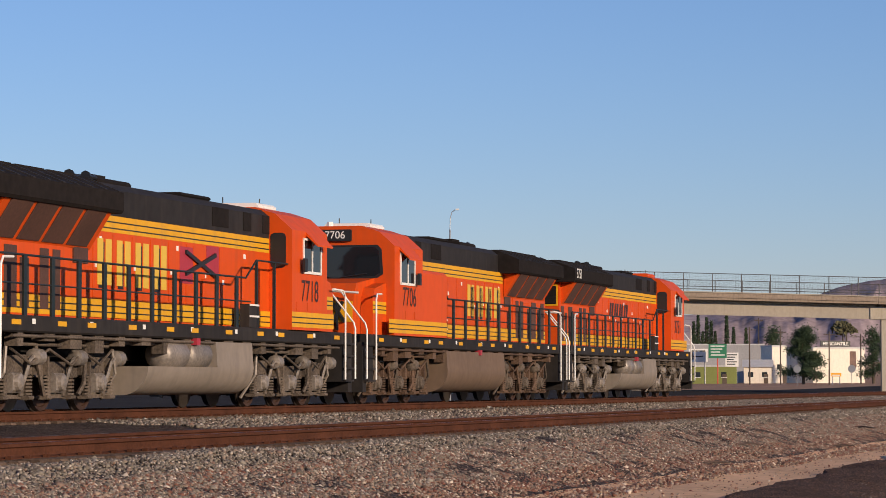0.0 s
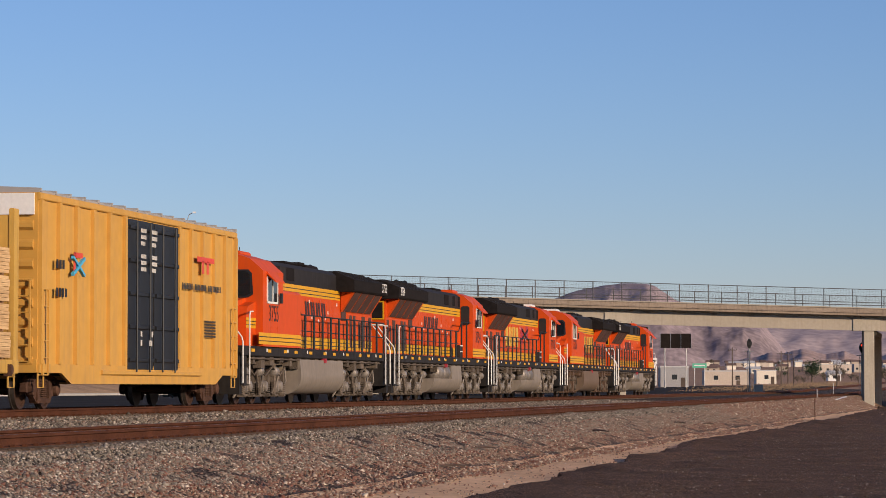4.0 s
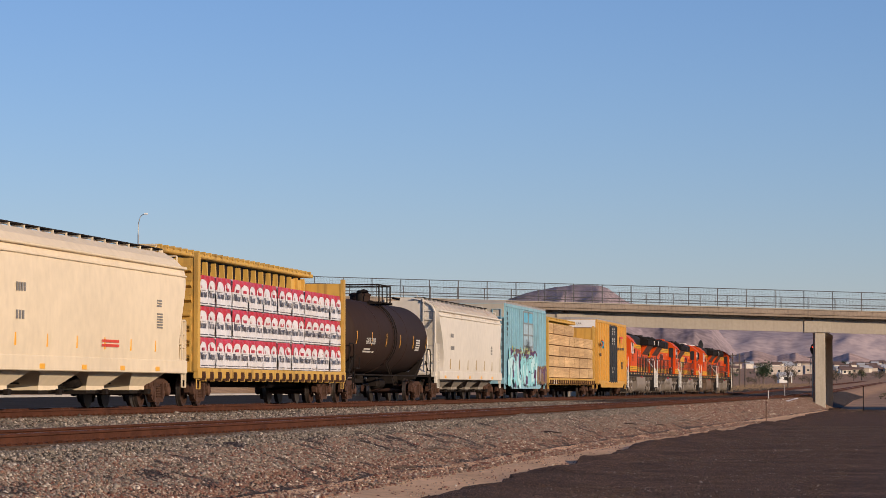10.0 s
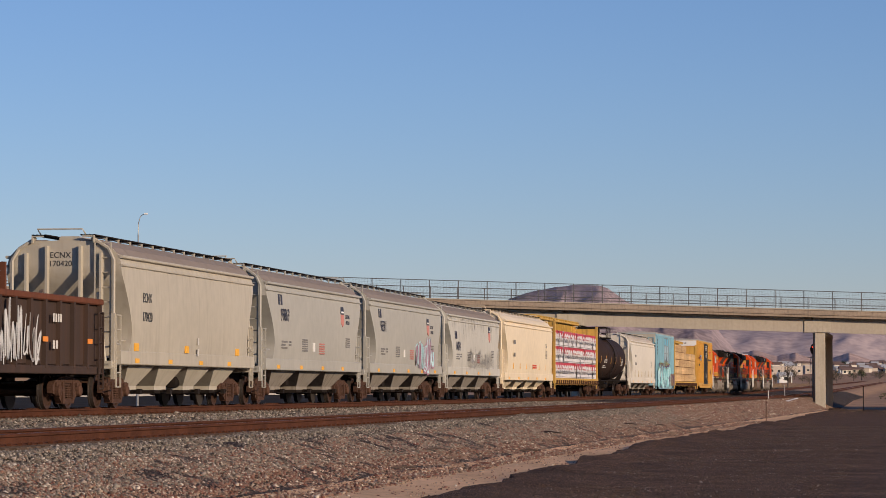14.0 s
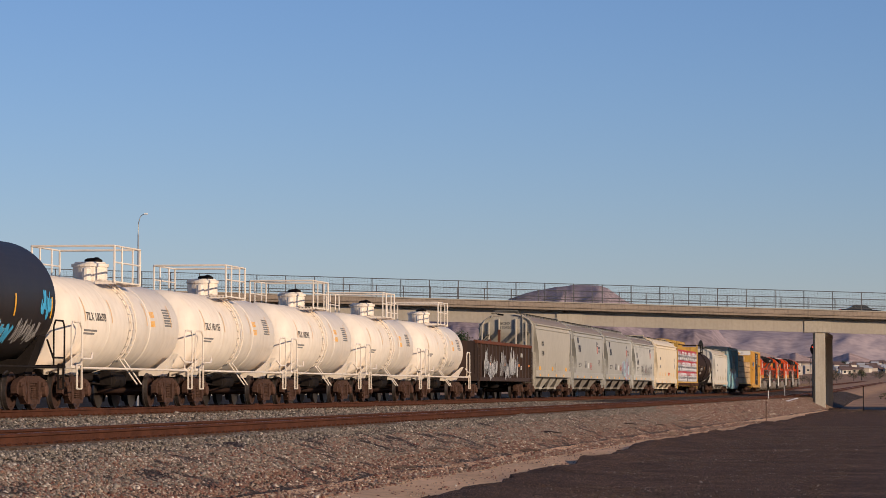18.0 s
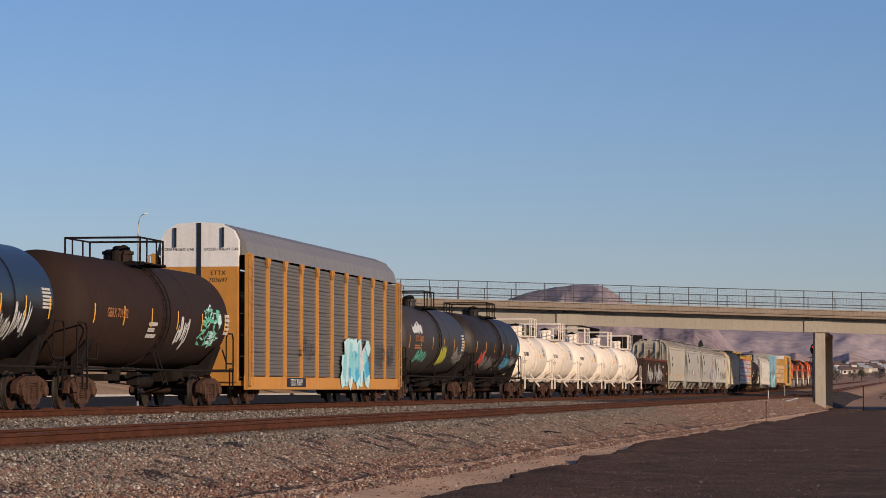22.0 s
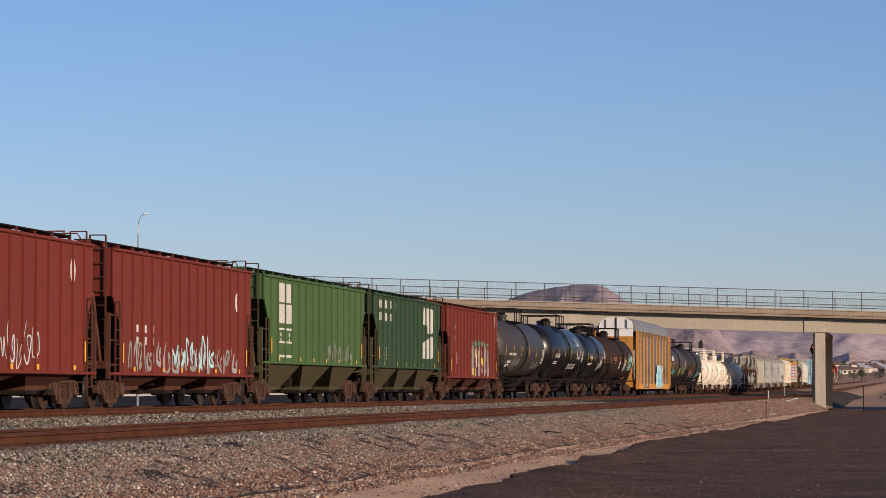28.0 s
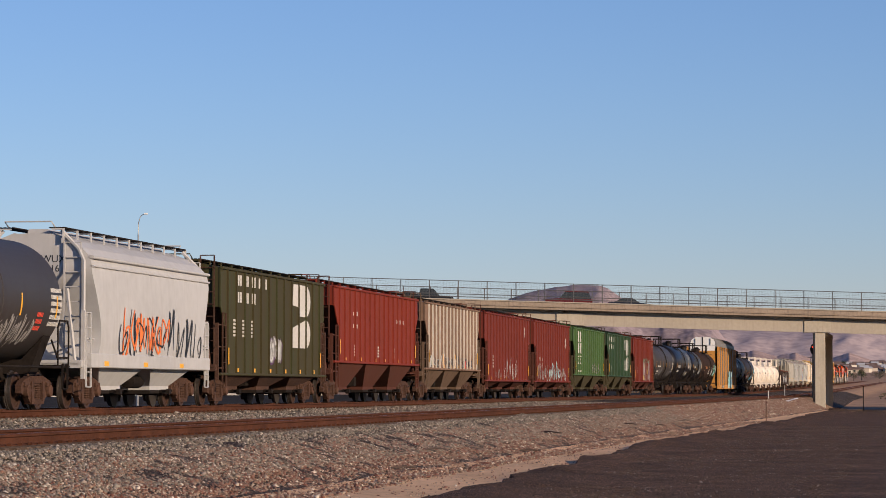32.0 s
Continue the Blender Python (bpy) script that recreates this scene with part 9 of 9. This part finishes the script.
marks(c, M_CHALK, 1.446, -5.8, 2.1, [[0.25, -0.5, 0.25]] * 4, h=0.08)
part("emblem", Shape().prism([(7.0 + 0.26 * math.cos(a), 3.75 + 0.42 * math.sin(a)) for a in [6.283 * i / 16 for i in range(16)]], 1.441, 1.448, "x"), M_CHALK, c, "white oval emblem")
c = ribbed_hopper(30, ln[30], M_HOPDARKG, "dark green weathered ribbed hopper with white emblem", baymat=M_BAYGREEN, sill=1.38, group="ribbed covered hoppers")
stem_mark(c, 3.2, 1.75)
marks(c, M_CHALK, 1.446, -6.6, 3.9, [[0.55, -0.65, 0.55, -0.65, 0.55, -0.65, 0.4], [0.55, -0.65, 0.55, -0.65, 0.55]], h=0.30)
marks(c, M_CHALK, 1.446, -5.8, 2.1, [[0.25, -0.5, 0.25]] * 4, h=0.08)
c = ribbed_hopper(31, ln[31], M_HOPGREEN, "bright green ribbed covered hopper with white blocks", baymat=M_BAYGREEN, sill=1.38, group="ribbed covered hoppers")
for z0, z1, y1 in ((3.30, 3.92, -4.5), (2.62, 3.24, -4.3), (2.40, 2.47, -4.4), (1.98, 2.04, -4.4), (1.52, 1.60, -4.4)):
    part("white_block", Shape().box(1.441, 1.448, -6.3, y1, z0, z1), M_CHALK, c)
marks(c, M_CHALK, 1.446, -6.1, 2.32, [[0.2, -0.5, 0.2, -0.4, 0.2]] * 2, h=0.12)
graffiti(c, 37, 1.5, 6.0, 1.4, 2.1, 1.446, ("silver",), 6, 0.06)
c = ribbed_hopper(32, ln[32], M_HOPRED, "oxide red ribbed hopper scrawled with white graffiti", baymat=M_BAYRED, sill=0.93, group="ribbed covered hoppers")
graffiti(c, 38, -6.4, 6.2, 0.98, 1.85, 1.446, ("white", "silver"), 9, 0.13)
graffiti(c, 138, -2.0, 3.2, 1.0, 2.0, 1.452, ("silver", "pale"), 4, 0.12)
marks(c, M_CHALK, 1.446, -5.6, 2.2, [[0.3, -0.55, 0.3, -0.5, 0.25], [0.3, -0.55, 0.3, -0.5, 0.25]], h=0.2)
part("emblem", Shape().prism([(6.05 + 0.27 * math.cos(a), 3.1 + 0.29 * math.sin(a)) for a in [6.283 * i / 16 for i in range(16)]], 1.441, 1.448, "x"), M_CHALK, c, "white oval emblem")
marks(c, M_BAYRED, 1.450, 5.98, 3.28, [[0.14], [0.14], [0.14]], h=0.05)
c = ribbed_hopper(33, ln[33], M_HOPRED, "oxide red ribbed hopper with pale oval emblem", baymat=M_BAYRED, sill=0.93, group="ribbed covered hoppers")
graffiti(c, 39, -1.6, 3.4, 1.05, 2.1, 1.446, ("white",), 5, 0.06)
graffiti(c, 139, -4.6, -2.4, 1.0, 1.5, 1.446, ("silver",), 3, 0.05)
part("emblem", Shape().prism([(6.2 + 0.22 * math.cos(a), 3.4 + 0.32 * math.sin(a)) for a in [6.283 * i / 16 for i in range(16)]], 1.441, 1.448, "x"), M_CHALK, c, "white oval emblem")
marks(c, M_CHALK, 1.446, -6.0, 2.1, [[0.25, -0.4, 0.25]] * 4, h=0.1)
c = ribbed_hopper(34, ln[34], M_RUSTPANEL, "weathered grey and rust ribbed covered hopper", baymat=M_BAYTAN, ribmat=M_PALERIB, sill=1.38, group="ribbed covered hoppers")
graffiti(c, 40, -5.5, 5.5, 1.42, 2.0, 1.446, ("silver", "white", "black"), 9, 0.06)
graffiti(c, 140, -6.6, -5.2, 1.42, 1.9, 1.446, ("lime", "white"), 2, 0.06)
part("graffiti", Shape().box(1.442, 1.449, 3.0, 3.7, 1.42, 1.75), SPRAY["red"], c, "red sprayed block")
for y in (-2.9, 0.4):
    part("reflector", Shape().box(1.442, 1.456, y - 0.06, y + 0.06, 1.42, 2.0), M_REFLECT, c, "upright yellow reflector strip")
marks(c, M_GREYINK, 1.446, -5.5, 2.9, [[0.3, -0.6, 0.3], [], [0.3, -0.6, 0.3, -0.6, 0.3]], h=0.26)
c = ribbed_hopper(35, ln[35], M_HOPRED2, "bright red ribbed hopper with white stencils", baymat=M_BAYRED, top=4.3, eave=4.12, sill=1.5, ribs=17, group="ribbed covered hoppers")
marks(c, M_CHALK, 1.446, 3.8, 3.2, [[0.2, -0.5, 0.2, -0.5, 0.2, -0.5, 0.2]], h=0.16)
marks(c, M_CHALK, 1.446, -5.2, 3.3, [[0.2, -0.5, 0.2], [], [0.2, -0.5, 0.2]], h=0.14)
marks(c, M_CHALK, 1.446, -5.8, 2.1, [[0.2, -0.6, 0.2, -4.5, 0.3, -3.0, 0.3]] * 4, h=0.07)
c = ribbed_hopper(36, ln[36], M_HOPOLIVE, "dark olive ribbed hopper with large white emblem", baymat=M_TRUCK, sill=0.98, group="ribbed covered hoppers", ribs=13)
stem_mark(c, 2.3, 1.85)
marks(c, M_CHALK, 1.446, -5.4, 3.95, [[0.6, -0.35, 0.6, -0.35, 0.6, -0.35, 0.6, -0.35, 0.3], [0.6, -0.35, 0.6, -0.35, 0.6]], h=0.32)
marks(c, M_CHALK, 1.446, -6.0, 2.6, [[0.3, -0.9, 0.3, -0.9, 0.3]] * 5, h=0.07)
graffiti(c, 41, -1.0, 0.8, 1.35, 2.4, 1.446, ("purple", "silver", "white"), 2, 0.06, True)
# 37: pale grey hopper with graffiti
c = covered_hopper(37, ln[37], M_HOPWWU, "pale grey covered hopper with orange and black graffiti", 2, top=4.4, eave=3.8, sill=1.15, cut=0.9, seams=6, roofmat=M_HOPWWU)
wx = lambda z: flank_x(z, 1.15, 3.8)
graffiti(c, 42, -3.4, 1.4, 1.4, 2.8, wx, ("red", "orange"), 4, 0.10)
graffiti(c, 43, -3.9, 5.1, 1.3, 2.75, wx, ("silver", "black"), 6, 0.07)
ob = text_part("end_number", "16616", 0.24, M_INK, c, (0, 0, 0))
ob.matrix_basis = Matrix.Translation((0.4, -ln[37] / 2 + 0.945, 3.50)) @ Euler((radians(90), 0, 0)).to_matrix().to_4x4()
ob = text_part("end_mark", "WWUX", 0.26, M_INK, c, (0, 0, 0))
ob.matrix_basis = Matrix.Translation((0.4, -ln[37] / 2 + 0.945, 3.74)) @ Euler((radians(90), 0, 0)).to_matrix().to_4x4()
# 38: dark grey tank
c = tank_car(38, ln[38], M_TKGREY, "dark grey tank car with scuffed lower flank", 1.5, 2.6, M_UNDER)
graffiti(c, 44, 2.0, 5.6, 1.5, 2.2, flank(1.5, 2.6), ("silver",), 7, 0.05)
band_marks(c, M_CHALK, 1.5, 2.6, 6.6, 2.9, [[0.9]] * 6, 0.1)
band_marks(c, SPRAY["red"], 1.5, 2.6, 5.6, 2.3, [[0.5]] * 3, 0.1)


# ---- movement ----
def head_at(t):
    """Where the head of the train is at t seconds."""
    for (t0, s0), (t1, s1) in zip(HEAD, HEAD[1:]):
        if t <= t1 + 1e-6:
            return s0 + (s1 - s0) * (t - t0) / (t1 - t0)
    return HEAD[-1][1]


def motions():
    for car, k in TRAIN:
        walk(car, [(t, tk_pose(s - MID[k], 0, rise(s - MID[k]), 180 if k in TURNED else 0)) for t, s in HEAD])
    for i, (car, lane, t0, p0, t1, p1) in enumerate(TRAFFIC):
        walk(car, drive_rows(lane, t0, p0, t1, p1, i))
    # wheels roll while their car is near
    for w, r, k, y in WHEELS:
        sgn = -1 if k in TURNED else 1
        home = w.matrix_basis.translation.copy()
        rows = []
        for i in range(0, 961):
            s = min(150.0, max(46.0, head_at(i / 30) - MID[k] + y * sgn))
            if 46 < s < 150 or i in (0, 960):
                rows.append((i / 30, Matrix.Translation(home) @ Matrix.Rotation(-sgn * s / r, 4, "X")))
        walk(w, rows)


motions()
